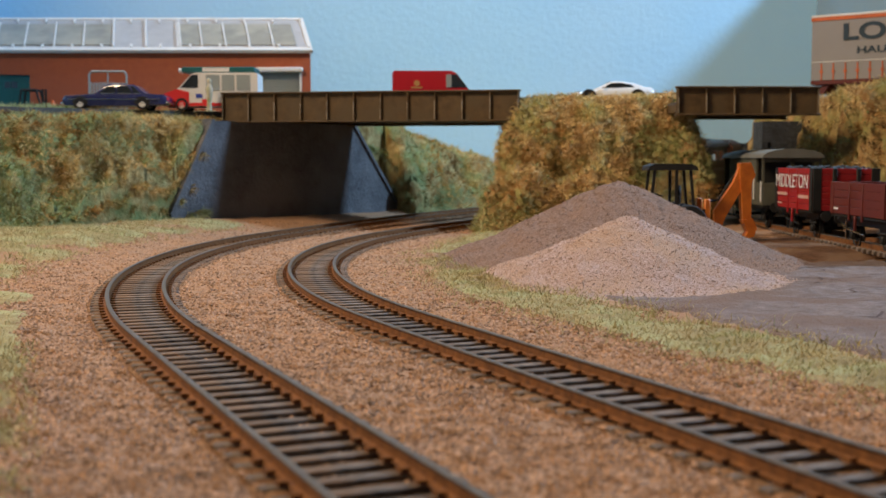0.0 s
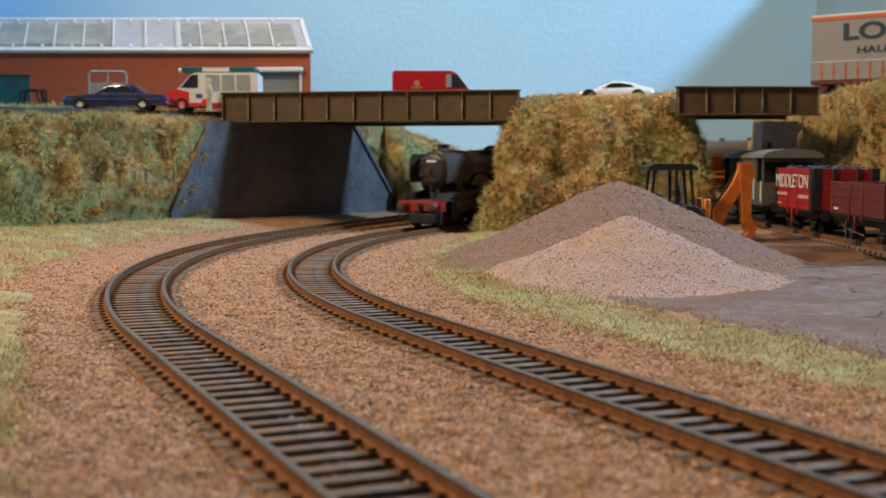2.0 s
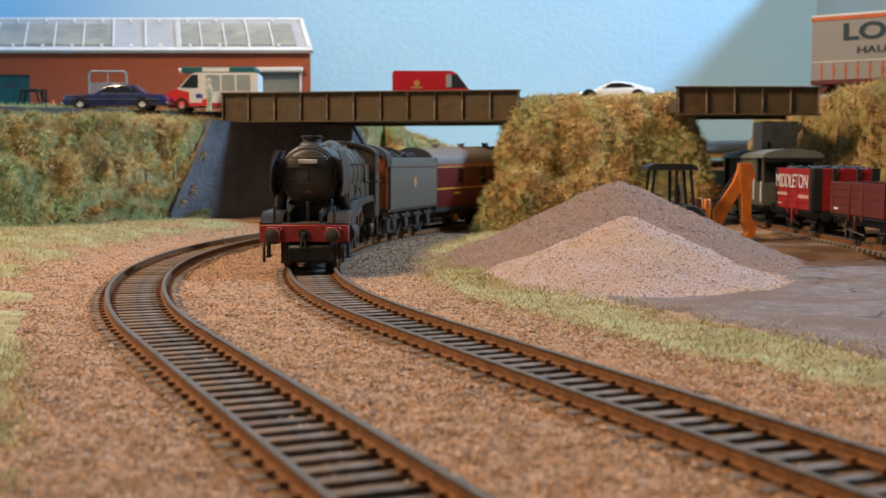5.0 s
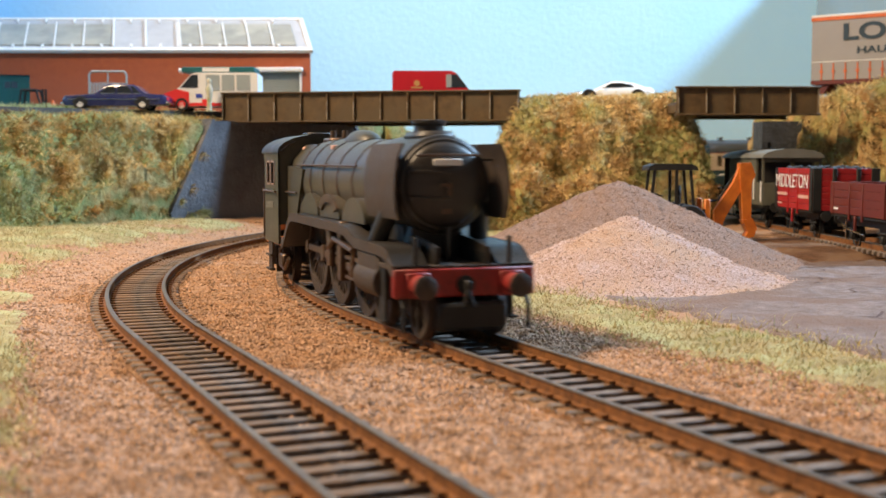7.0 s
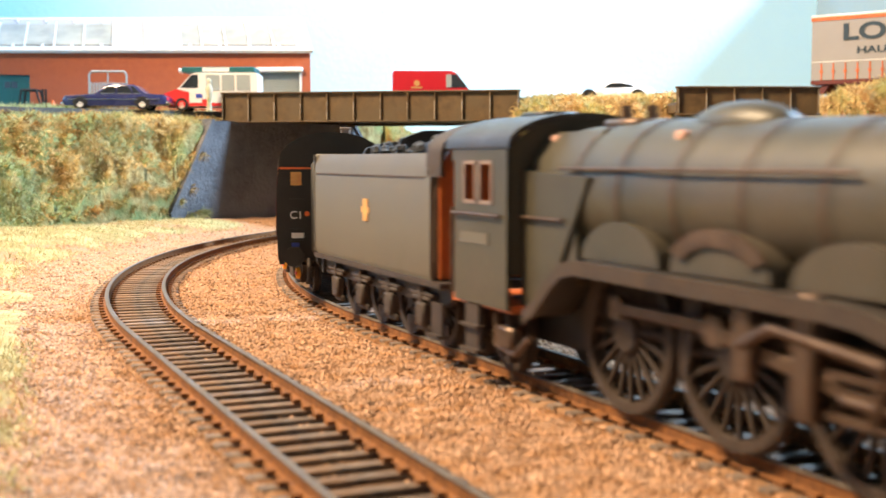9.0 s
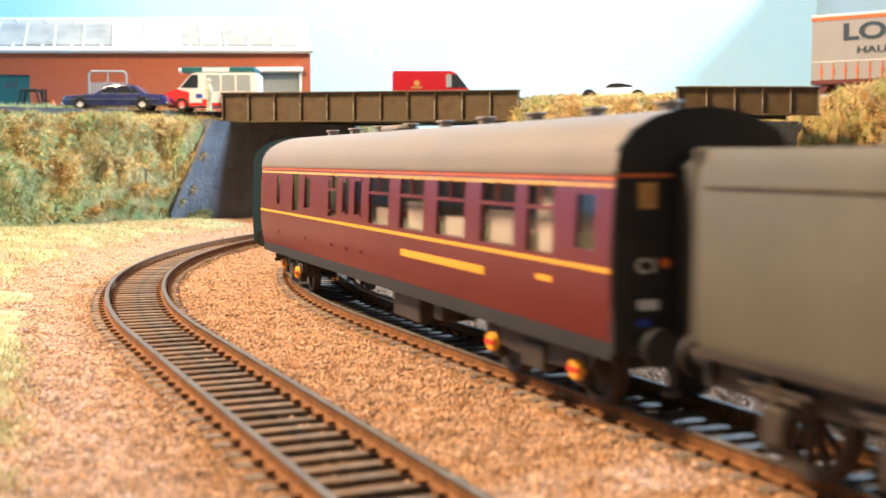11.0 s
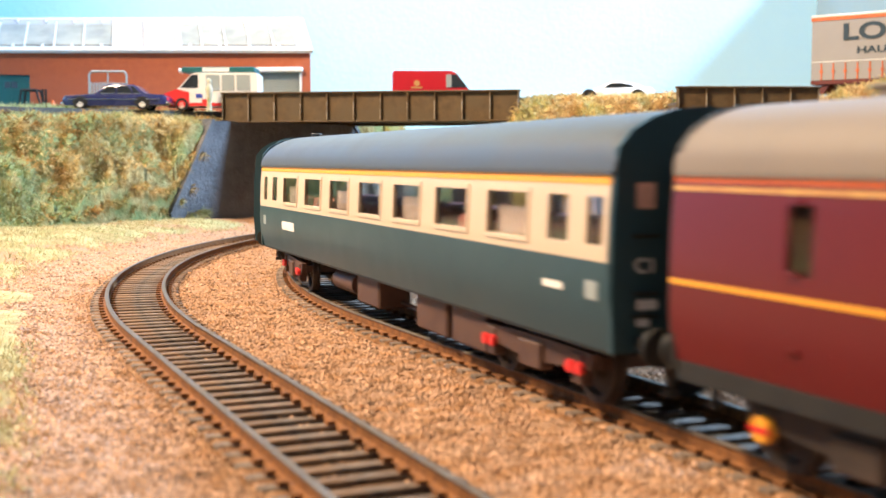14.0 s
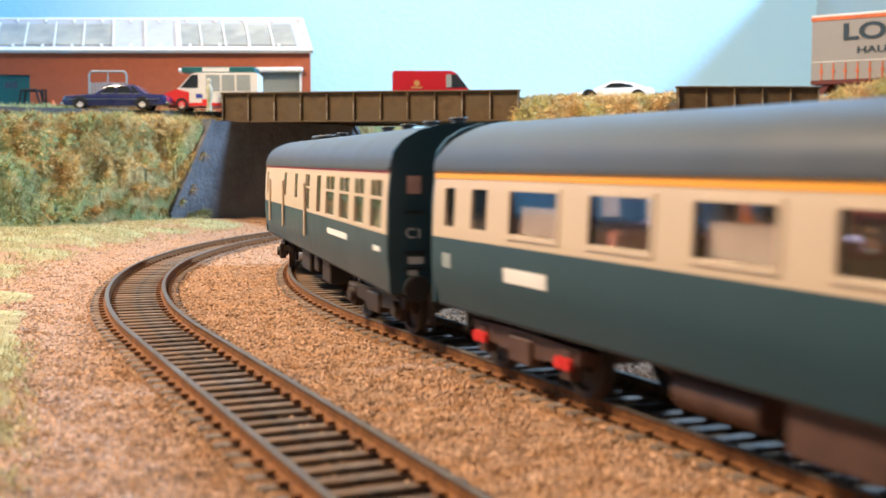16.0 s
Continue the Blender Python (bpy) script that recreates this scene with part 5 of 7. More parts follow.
def motions():
    """The train runs round the curve and out past the camera, a little slower towards the end."""
    times = [i * 0.1 for i in range(161)]
    fine = [min(16.0, i * TICK) for i in range(241)]
    # each vehicle: its middle behind the bufferbeam, and its two pivots
    train = [(ENGINE, 0.0, -40.0, 125.0, [(LEAD_BOGIE, -19.0)]), (TENDER, 214.0, 31.5, 31.5, [])]
    for c, back in ((MAROON_COACH, 407.7), (OPEN_COACH, 676.7), (BRAKE_COACH, 945.5)):
        train.append((c, back, 92.5, 92.5, [(b, b.location.x / MM) for b in c.children if b.name.startswith("bogie")]))
    for ob, back, ahead, behind, bogies in train:
        walk(ob, [(t, riding(s_front(t) - back, ahead, behind)) for t in times])
        for b, x in bogies:
            rows = []
            for t in times:
                s = s_front(t) - back
                inv = riding(s, ahead, behind).inverted()
                m = inv @ riding(s + x, 16.0, 16.0)
                rows.append((t, pose(x * MM, 0, 0, 0, 0, math.degrees(m.to_euler().z))))
            walk(b, rows)
    for what, ob, x, r in MOVES:
        if what == "roll":
            walk(ob, [(t, pose(x * MM, 0, r * MM, 0, math.degrees(s_front(t) / r), 0)) for t in fine])
    crank, r = 4.4, 13.35
    for what, ob, s in RODS:
        rows = []
        for t in fine:
            g = s_front(t) / r + (math.pi / 2 if s > 0 else 0)
            px, pz = crank * math.cos(g), r - crank * math.sin(g)
            if what == "coupling":
                rows.append((t, pose((-49 + px) * MM, s * 11.9 * MM, pz * MM)))
            else:
                lift = math.degrees(math.asin((pz - 12.8) / 32.0))
                rows.append((t, pose((-77.5 + px) * MM, s * 13.6 * MM, pz * MM, 0, lift, 0)))
        walk(ob, rows)

# ---- siding with its standing wagons ----
SIDING_X, SIDING_Z = 203.5, 4.0


def siding():
    root = thing("track_siding", "rusty siding track in brown earth", "track", SIDING_X, 0, SIDING_Z, kind="structure")
    for o in (-8.8, 8.8):
        rail = part("rail", Shape().box(o - 0.4, o + 0.4, 440, 900, 1.0, 3.3).box(o - 1.2, o + 1.2, 440, 900, 0.9, 1.3), RUST, root)
        part("rail_head", Shape().box(o - 0.6, o + 0.6, 440, 900, 3.2, 3.6, 0.1), RAILTOP, rail, "dull steel running surface")
    me = None
    for i in range(68):
        ob = part("sleeper", Shape().box(-13.6, 13.6, -1.6, 1.6, -0.8, 1.1, 0.25), SLEEPER, root) if me is None else new("sleeper", me)
        me = ob.data
        ob.parent = root
        ob.location = (0, (443 + i * 6.7) * MM, 0)


siding()
tagged(sheet("earth_patch", 100, 330, 440, 720, 4.0, lambda x, y: ground_height(x, y) + (SIDING_Z + 0.2 - ground_height(x, y)) * smooth01((x - 120) / 50.0) * smooth01((y - 470 - 0.3 * (300 - x)) / 50.0) + 0.5 * noise.noise(Vector((x, y, 1)) * 0.15) - 0.25, EARTH,
             keep=lambda x, y, z: z > ground_height(x, y) + 0.02), "bare brown earth round the siding", "earth", kind="structure")


def running_gear(root, half, base, hw):
    """Wheels, axleguards, springs and buffers of a four-wheeled wagon along y."""
    for y in (-base, base):
        sh = Shape()
        sh.cyl((-8.5, y, 6.0), (8.5, y, 6.0), 0.9, n=8)
        for s in (-1, 1):
            sh.lathe([(0.5, 0), (6.4, 0), (6.4, s * 0.5), (5.9, s * 0.6), (5.9, s * 2), (5, s * 2), (4.6, s), (1.5, s), (1.5, s * 2), (0.5, s * 2)], (s * 7.8, y, 6.0), (1, 0, 0), 20)
        part("wheelset", sh, BLACK, root)
        for s in (-1, 1):
            part("axleguard", Shape().prism([(y - 5, 12), (y + 5, 12), (y + 2, 5), (y - 2, 5)], "x", s * 11.2 - 0.4, s * 11.2 + 0.4).box(s * 11.6 - 1.2, s * 11.6 + 1.2, y - 1.7, y + 1.7, 4.4, 7.8, 0.4).box(s * 11.6 - 0.8, s * 11.6 + 0.8, y - 5.5, y + 5.5, 8.4, 9.4, 0.3), BLACK, root)
    for s in (-1, 1):
        part("solebar", Shape().box(s * 12 - 1.0, s * 12 + 1.0, -half, half, 11.2, 14.2), BLACK, root)
        part("brake_lever", Shape().rod([(s * 13, 0, 7), (s * 13, half - 6, 9.5)], 0.45).box(s * 12.8 - 0.4, s * 12.8 + 0.4, half - 10, half - 9, 4, 13), CHROME if hw > 16.5 else BLACK, root)
        for e in (-1, 1):
            part("buffer", Shape().cyl((s * 11.3, e * half, 13), (s * 11.3, e * (half + 5), 13), 1.4, n=10).cyl((s * 11.3, e * (half + 5), 13), (s * 11.3, e * (half + 6), 13), 2.6, n=14), BLACK, root)


def open_wagon(name, words, y, length, hw, floor, top, paint, planks, corner, loaded):
    root = thing(name, words, "railway wagon", SIDING_X, y, SIDING_Z, group="wagons on the siding")
    h = length / 2
    step = (top - floor) / planks
    for s in (-1, 1):
        for i in range(planks):
            z = floor + i * step
            part("side_plank", Shape().box(s * hw - 0.6, s * hw + 0.6, -h, h, z + 0.08, z + step - 0.08, 0.15), paint, root)
            part("end_plank", Shape().box(-hw + 0.7, hw - 0.7, s * h - 0.6, s * h + 0.6, z + 0.08, z + step - 0.08, 0.15), paint, root)
        for k in ((-h + 2.2), (h - 2.2)):
            part("corner_plate", Shape().box(s * hw - 0.85, s * hw + 0.85, k - 2.2, k + 2.2, floor, top, 0.1), corner, root)
        for x in (-hw + 1.8, hw - 1.8):
            part("corner_plate", Shape().box(x - 2.0, x + 2.0, s * h - 0.85, s * h + 0.85, floor, top, 0.1), corner, root)
        for x in (-6, 6):
            part("end_post", Shape().box(x - 1.1, x + 1.1, s * (h + 0.8) - 0.7, s * (h + 0.8) + 0.7, floor - 3, top, 0.2), corner, root)
        for k in (-8.5, 8.5):
            part("door_post", Shape().box(s * (hw + 0.7) - 0.4, s * (hw + 0.7) + 0.4, k - 0.8, k + 0.8, floor - 2.5, top - 0.5, 0.15), paint, root)
        part("door_bang", Shape().box(s * (hw + 0.8) - 0.5, s * (hw + 0.8) + 0.5, -0.8, 0.8, floor - 7, floor, 0.15), paint, root)
    part("floor_boards", Shape().box(-hw, hw, -h, h, floor - 1.2, floor), BLACK, root)
    running_gear(root, h - 1, h * 0.55, hw)
    if loaded:
        coal = Shape()
        for _ in range(160):
            coal.ball((random.uniform(-hw + 2, hw - 2), random.uniform(-h + 2, h - 2), top - 1.6 + random.uniform(0, 1.6)), random.uniform(1.0, 1.9), 6)
        coal.box(-hw + 0.8, hw - 0.8, -h + 0.8, h - 0.8, floor, top - 2)
        tagged(part("coal", coal, COAL, root, "black coal load", smooth=0, fix=False), kind="stuff")
    return root


red = open_wagon("red_coal_wagon", "bright red planked coal wagon with black strapping", 633.5, 66, 16.4, 15.5, 37.0, WAGONRED, 7, BLACK, True)
lettering("wagon_lettering", "MIDDLETON", 7.2, WHITE, red, (-17.4, 30.5, 26.6), 90, -90, 57)
part("lettering_bar", Shape().box(-17.15, -17.0, 8, 29, 22.4, 23.8), PINK, red, "small white lettering seen as a bar")
part("lettering_bar", Shape().box(-17.15, -17.0, -27, -9, 21.4, 23.2), PINK, red, "small white lettering seen as a bar")
part("lettering_bar", Shape().box(-17.15, -17.0, 20, 28, 17.6, 18.4), PINK, red, "small white lettering seen as a bar")
brown = open_wagon("brown_open_wagon", "brown painted low open wagon with steel posts", 536, 70, 16.6, 16.0, 31.0, BAUXITE, 4, BAUXITE, False)
part("lettering_bar", Shape().box(-17.35, -17.2, 24, 30, 18, 19), WHITE, brown, "small white lettering seen as a bar")


def brake_van():
    root = thing("brake_van", "weathered olive grey goods brake van with open veranda", "brake van", SIDING_X - 1, 738, SIDING_Z + 1, group="wagons on the siding")
    h, hw, floor, top = 48.0, 16.6, 14.0, 41.5
    for s in (-1, 1):
        for i in range(14):
            y = -h + 16 + i * 4.6
            part("side_board", Shape().box(s * hw - 0.5, s * hw + 0.5, y, y + 4.45, floor, top, 0.12), OLIVE, root)
        part("veranda_side", Shape().box(s * hw - 0.5, s * hw + 0.5, -h, -h + 16, floor, floor + 13, 0.15).box(s * hw - 0.6, s * hw + 0.6, -h, -h + 1.8, floor, top).box(s * hw - 0.6, s * hw + 0.6, -h + 14.4, -h + 16, floor, top), OLIVE, root)
        part("handrail", Shape().rod([(s * (hw + 0.9), -h + 18, floor + 3), (s * (hw + 0.9), -h + 18, top - 8)], 0.5).rod([(s * (hw + 0.9), -h + 2, floor + 2), (s * (hw + 0.9), -h + 2, floor + 14)], 0.5), WHITE, root, "white painted handrail")
        part("footboard", Shape().box(s * (hw + 0.5) - 1.6, s * (hw + 0.5) + 1.6, -h + 2, h - 2, 5.2, 6.0), BLACK, root)
    part("veranda_end", Shape().box(-hw, hw, -h - 0.5, -h + 0.5, floor, floor + 13, 0.15).box(-1.0, 1.0, -h - 0.5, -h + 0.5, floor, top).box(-hw, hw, -h - 0.5, -h + 0.5, top - 2.5, top), OLIVE, root)
    part("inner_wall", Shape().box(-hw, hw, -h + 15, -h + 16, floor, top), BLACK, root)
    part("far_wall", Shape().box(-hw, hw, h - 1, h, floor, top), OLIVE, root)
    arc = [(18.2 * math.cos(math.pi * (1 - i / 12)), top + 5.4 * math.sin(math.pi * i / 12)) for i in range(13)]
    part("roof", Shape().prism(arc, "y", -h - 2.5, h + 2.5), mat("brake_van_roof", (0.19, 0.19, 0.17), (0.14, 0.14, 0.125), 9, 0.7, bump=0.2), root, "grey canvas covered arched roof", smooth=40)
    part("chimney", Shape().cyl((3, 12, top + 4), (3, 12, top + 10), 1.1, n=10), BLACK, root)
    part("floor_boards", Shape().box(-hw, hw, -h, h, floor - 1.4, floor), BLACK, root)
    running_gear(root, h - 1, 32, hw)
    return root


brake_van()


def digger():
    """A backhoe loader, seen from its side behind the gravel."""
    root = thing("backhoe_digger", "orange backhoe digger with black cab parked behind gravel", "digger", 116, 610, 3.6)
    part("chassis", Shape().box(-30, 16, -9, 9, 6, 12, 1).box(-30, -8, -6.5, 6.5, 12, 19, 1.5), ORANGE, root, "orange bonnet and chassis")
    for y in (-10, 10):
        part("rear_wheel", Shape().lathe([(4.2, -3), (9.0, -3), (9.6, -1.5), (9.6, 1.5), (9.0, 3), (4.2, 3)], (8, y, 9.6), (0, 1, 0), 24).cyl((8, y - 1.6, 9.6), (8, y + 1.6, 9.6), 4.3, n=16), TYRE, root)
        part("front_wheel", Shape().lathe([(2.6, -2), (6.0, -2), (6.4, -1), (6.4, 1), (6.0, 2), (2.6, 2)], (-24, y, 6.4), (0, 1, 0), 20).cyl((-24, y - 1.2, 6.4), (-24, y + 1.2, 6.4), 2.8, n=14), TYRE, root)
        part("loader_arm", Shape().prism([(-2, 17), (-2, 20), (-22, 27), (-40, 12), (-42, 8), (-38, 9), (-22, 23)], "y", y * 0.62 - 0.8, y * 0.62 + 0.8), ORANGE, root)
    part("bucket", Shape().prism([(-40, 2), (-47, 2), (-50, 8), (-49, 13), (-46, 13), (-41, 10)], "y", -13, 13), ORANGE, root)
    cab = part("cab_frame", Shape().box(-11, 12, -9.5, 9.5, 15, 17, 0.5), BLACK, root, "black cab frame")
    for x0, x1, y in ((-11, -9, -9), (-11, -9, 9), (11, 9, -9), (11, 9, 9), (2, 2, -9), (2, 2, 9)):
        part("cab_post", Shape().prism([(x0 - 0.7, 16), (x0 + 0.7, 16), (x1 + 0.7, 37), (x1 - 0.7, 37)], "y", y - 0.6, y + 0.6), BLACK, cab)
    part("cab_roof", Shape().prism([(-12.5, 36.4), (12.8, 36.4), (12.2, 38.4), (9.5, 39.6), (-8.5, 39.8), (-11.8, 38.6)], "y", -10.5, 10.5), BLACK, cab, "flat black cab roof")
    part("seat", Shape().box(-2, 5, -4, 4, 16, 20, 0.8).box(3.5, 5.5, -4, 4, 19, 29, 0.8), BLACK, cab)
    part("steering_wheel", Shape().rod([(-8, 0, 17), (-6, 0, 24)], 0.6).lathe([(2.4, -0.3), (3.0, -0.3), (3.0, 0.3), (2.4, 0.3), (2.4, -0.3)], (-6, 0, 24), (0.3, 0, 1), 16), BLACK, cab)
    for y in (-9.1, 9.1):
        pane = part("cab_glass", Shape().box(-9, 1.4, y - 0.15, y + 0.15, 18, 36).box(2.7, 9, y - 0.15, y + 0.15, 18, 36), GLASS, cab, "clear cab glass")
        pane.visible_shadow = False
    part("stabiliser_post", Shape().box(16, 19, -11, -8, 6, 22, 0.5).box(16, 19, 8, 11, 6, 22, 0.5).box(16, 19, -11, 11, 9, 13, 0.5), ORANGE, root, "orange stabiliser posts")
    part("hazard_stripe", Shape().box(15.6, 16.2, -11.1, -7.9, 10, 12).box(15.6, 16.2, -11.1, -7.9, 15, 17), BLACK, root)
    part("boom", Shape().prism([(23, 6), (26, 5), (28.5, 12), (37, 27), (41, 37), (39, 39.5), (35.5, 38), (32.5, 30), (23, 16)], "y", -2.2, 2.2), ORANGE, root, "cranked orange boom", smooth=0)
    part("dipper", Shape().prism([(35.5, 40), (41, 40.4), (43.5, 34), (41.5, 30), (41.5, 10), (37.5, 9), (36.6, 22), (35.5, 34)], "y", -3.4, -0.6).prism([(35.5, 40), (41, 40.4), (43.5, 34), (41.5, 30), (41.5, 10), (37.5, 9), (36.6, 22), (35.5, 34)], "y", 0.6, 3.4), ORANGE, root, "orange dipper arm hanging down")
    part("ram", Shape().cyl((40.8, 0, 34), (41.2, 0, 14), 1.1, n=10), BLACK, root)
    part("digging_bucket", Shape().prism([(37, 11), (42, 12), (44.5, 7), (43, 2.5), (38, 1.5), (40, 5)], "y", -4, 4), ORANGE, root, "small digging bucket")
    part("hose", Shape().rod([(18, 2, 20), (26, 3, 21), (34, 3, 34), (39, 3, 38)], 0.5), BLACK, root)
    return root


digger()

# ---- gravel heaps, yard and verges ----


def heap_part(x, y, which):
    """The small heap in front or the larger one behind it."""
    wob = 5 * noise.noise(Vector((x, y, which)) * 0.03)
    if which == 1:
        a = math.hypot(x - 69, y - 447) + wob
        z = 25.0 * max(0.0, 1 - a / 58.0) ** 1.2 + 1.6 * smooth01((74 - a) / 20.0) - 1.6 * math.exp(-(a / 5.0) ** 2)
    else:
        a = math.hypot(x - 77, y - 524) + wob
        z = 37.5 * max(0.0, 1 - a / 84.0) ** 1.15 - 1.8 * math.exp(-(a / 6.0) ** 2)
    if z > 0.1:
        z += rough_field(x, y, 21.0 + which, 0.8, 0.8) * min(1.0, z / 5) + 0.45 * noise.noise(Vector((x, y, 2)) * 0.9)
    return ground_height(x, y) + z - 0.15


def heap_height(x, y):
    return max(heap_part(x, y, 1), heap_part(x, y, 2))


# The large heap is coloured darker so the lit front heap stands out.
for nm, who, m, words in (("gravel_heap", 1, GRIT, "small heap of pale pinkish gravel beside the yard"), ("gravel_heap_large", 2, GRITBROWN, "larger heap of brown gravel, darkened as if in shade")):
    tagged(sheet(nm, -10, 166, 380, 612, 1.5, lambda x, y, w=who: heap_part(x, y, w), m, keep=lambda x, y, z: z > ground_height(x, y) + 0.02), words, "gravel heap")


def yard_edge(x, y):
    # the slab's front edge follows the verge
    return 441 - across(x, y) + 9 * noise.noise(Vector((x, y, 0)) * 0.04)


def yard_height(x, y):
    return ground_height(x, y) + 0.9 + 0.35 * noise.noise(Vector((x, y, 12)) * 0.05)


yard = sheet("yard", 50, 330, 150, 560, 4.0, lambda x, y: yard_height(x, y) if yard_edge(x, y) > 0 and y < 505 + 0.2 * (x - 100) else ground_height(x, y) - 1.5, YARD,
             keep=lambda x, y, z: z > ground_height(x, y))
tagged(yard, "grey brown cracked yard surface beside the track", "yard", kind="structure")
for _ in range(46):
    x, y = random.uniform(110, 250), random.uniform(290, 520)
    if yard_edge(x, y) < 8:
        continue
    sh, g = Shape(), random.uniform(-0.5, 0.5)
    for i in range(random.randint(2, 5)):
        d = random.uniform(3, 8)
        x2, y2 = x + math.cos(g) * d, y + math.sin(g) * d
        w = random.uniform(0.2, 0.55)
        n = (-math.sin(g) * w, math.cos(g) * w)
        z = yard_height(x, y) + 0.12
        z2 = yard_height(x2, y2) + 0.12
        sh.add([(x + n[0], y + n[1], z), (x - n[0], y - n[1], z), (x2 - n[0], y2 - n[1], z2), (x2 + n[0], y2 + n[1], z2)], [(0, 1, 2, 3)])
        x, y, g = x2, y2, g + random.uniform(-1.0, 1.0)
    part("crack", sh, CRACK, yard, smooth=0, fix=False)


def pebbles(name, places, radius, material, words, parent=None):
    """Many small angular stones as one mesh; places: (x, y, z)."""
    rnd = np.random.RandomState(len(places))
    base = np.array([(1, 0, 0), (-1, 0, 0), (0, 1, 0), (0, -1, 0), (0, 0, 1), (0, 0, -1)], float)
    tri = np.array([(0, 2, 4), (2, 1, 4), (1, 3, 4), (3, 0, 4), (2, 0, 5), (1, 2, 5), (3, 1, 5), (0, 3, 5)])
    p = np.array(places, float)
    n = len(p)
    size = rnd.uniform(radius[0], radius[1], (n, 1, 1))
    g = rnd.uniform(0, 6.283, n)
    v = base[None] * (0.65 + 0.6 * rnd.rand(n, 6, 1)) * size
    v[:, :, 2] *= 0.8
    c, s = np.cos(g)[:, None], np.sin(g)[:, None]
    v = np.stack([v[:, :, 0] * c - v[:, :, 1] * s, v[:, :, 0] * s + v[:, :, 1] * c, v[:, :, 2] + 0.25 * v[:, :, 0]], 2) + p[:, None, :]
    f = (tri[None] + 6 * np.arange(n)[:, None, None]).reshape(-1, 3)
    me = bpy.data.meshes.new(name)
    me.from_pydata((v.reshape(-1, 3) * MM).tolist(), [], f.tolist())
    me.materials.append(material)
    return tagged(new(name, me), words, "stones", kind="stuff")


spots = []
while len(spots) < 62000:
    y = 118 * math.exp(random.random() * math.log(820 / 118.0))
    x = random.uniform(-0.40, 0.40) * y
    q = across(x, y)
    off = min(abs(q - R_IN), abs(q - R_OUT))
    if abs(off - 8.8) < 1.5 or q > 655 or (q < 470 and yard_edge(x, y) > -4):
        continue
    if 10 < off < 14.5 and random.random() < 0.6:
        continue
    if off < 10.2 and random.random() < 0.97:
        continue
    z = ground_height(x, y) + (0.7 if off < 14 else 0.08)
    spots.append((x, y, z))
pebbles("ballast_stones", spots, (0.28, 0.72), STONES, "loose pinkish and rust brown ballast stones")
spots = []
while len(spots) < 20000:
    x, y = random.uniform(-8, 160), random.uniform(384, 560)
    z = heap_height(x, y)
    if z > ground_height(x, y) + 0.1:
        spots.append((x, y, z))
pebbles("heap_stones", [q for q in spots if heap_part(q[0], q[1], 1) >= heap_part(q[0], q[1], 2)], (0.18, 0.46), GRITS, "small pale stones on the front gravel heap")
pebbles("heap_stones", [q for q in spots if heap_part(q[0], q[1], 1) < heap_part(q[0], q[1], 2)], (0.18, 0.46), GRITSBACK, "small brown stones on the larger heap, darkened as if in shade")


def fibres(name, places, length, lean, material, words, width=0.3):
    """Static grass: thin bent blades as one mesh; places: (x, y, z)."""
    rnd = np.random.RandomState(len(places) + 7)
    p = np.array(places, float)
    n = len(p)
    ln = rnd.uniform(length[0], length[1], n)
    g, b = rnd.uniform(0, 6.283, n), rnd.uniform(0, 6.283, n)
    tilt = rnd.uniform(lean[0], lean[1], n)
    d1 = np.stack([np.cos(g) * np.sin(tilt), np.sin(g) * np.sin(tilt), np.cos(tilt)], 1)
    d2 = d1 * np.array([1.35, 1.35, 0.55])
    w = np.stack([np.cos(b), np.sin(b), np.zeros(n)], 1) * width * 0.5
    mid = p + d1 * (ln * 0.55)[:, None]
    tip = mid + d2 * (ln * 0.5)[:, None]
    v = np.stack([p - w, p + w, mid + w * 0.7, mid - w * 0.7, tip], 1)
    k = 5 * np.arange(n)[:, None]
    f = (np.array([[0, 1, 2, 3]]) + k).tolist() + (np.array([[3, 2, 4]]) + k).tolist()
    me = bpy.data.meshes.new(name)
    me.from_pydata((v.reshape(-1, 3) * MM).tolist(), [], f)
    me.materials.append(material)
    return tagged(new(name, me), words, "grass", kind="stuff")


def tufts(name, places, outward, length, material, words, width):
    """Teased fibres that stand off a slope and droop; outward: the slope's normal at each place."""
    rnd = np.random.RandomState(len(places) + 11)
    n = len(places)
    p, o = np.array(places, float), np.array(outward, float)
    d = o * 0.75 + rnd.normal(0, 0.62, (n, 3)) + np.array([0, 0, 0.12])
    d /= np.linalg.norm(d, axis=1)[:, None]
    ln = rnd.uniform(length[0], length[1], n)[:, None]
    w = np.cross(d, rnd.normal(0, 1, (n, 3)))
    w *= (width * 0.5) / np.linalg.norm(w, axis=1)[:, None]
    mid = p + d * ln * 0.55
    tip = mid + (d * 0.9 + np.array([0, 0, -0.45])) * ln * 0.5
    v = np.stack([p - w, p + w, mid + w * 0.7, mid - w * 0.7, tip], 1)
    k = 5 * np.arange(n)[:, None]
    f = (np.array([[0, 1, 2, 3]]) + k).tolist() + (np.array([[3, 2, 4]]) + k).tolist()
    me = bpy.data.meshes.new(name)
    me.from_pydata((v.reshape(-1, 3) * MM).tolist(), [], f)
    me.materials.append(material)
    return tagged(new(name, me), words, "grass", kind="stuff")


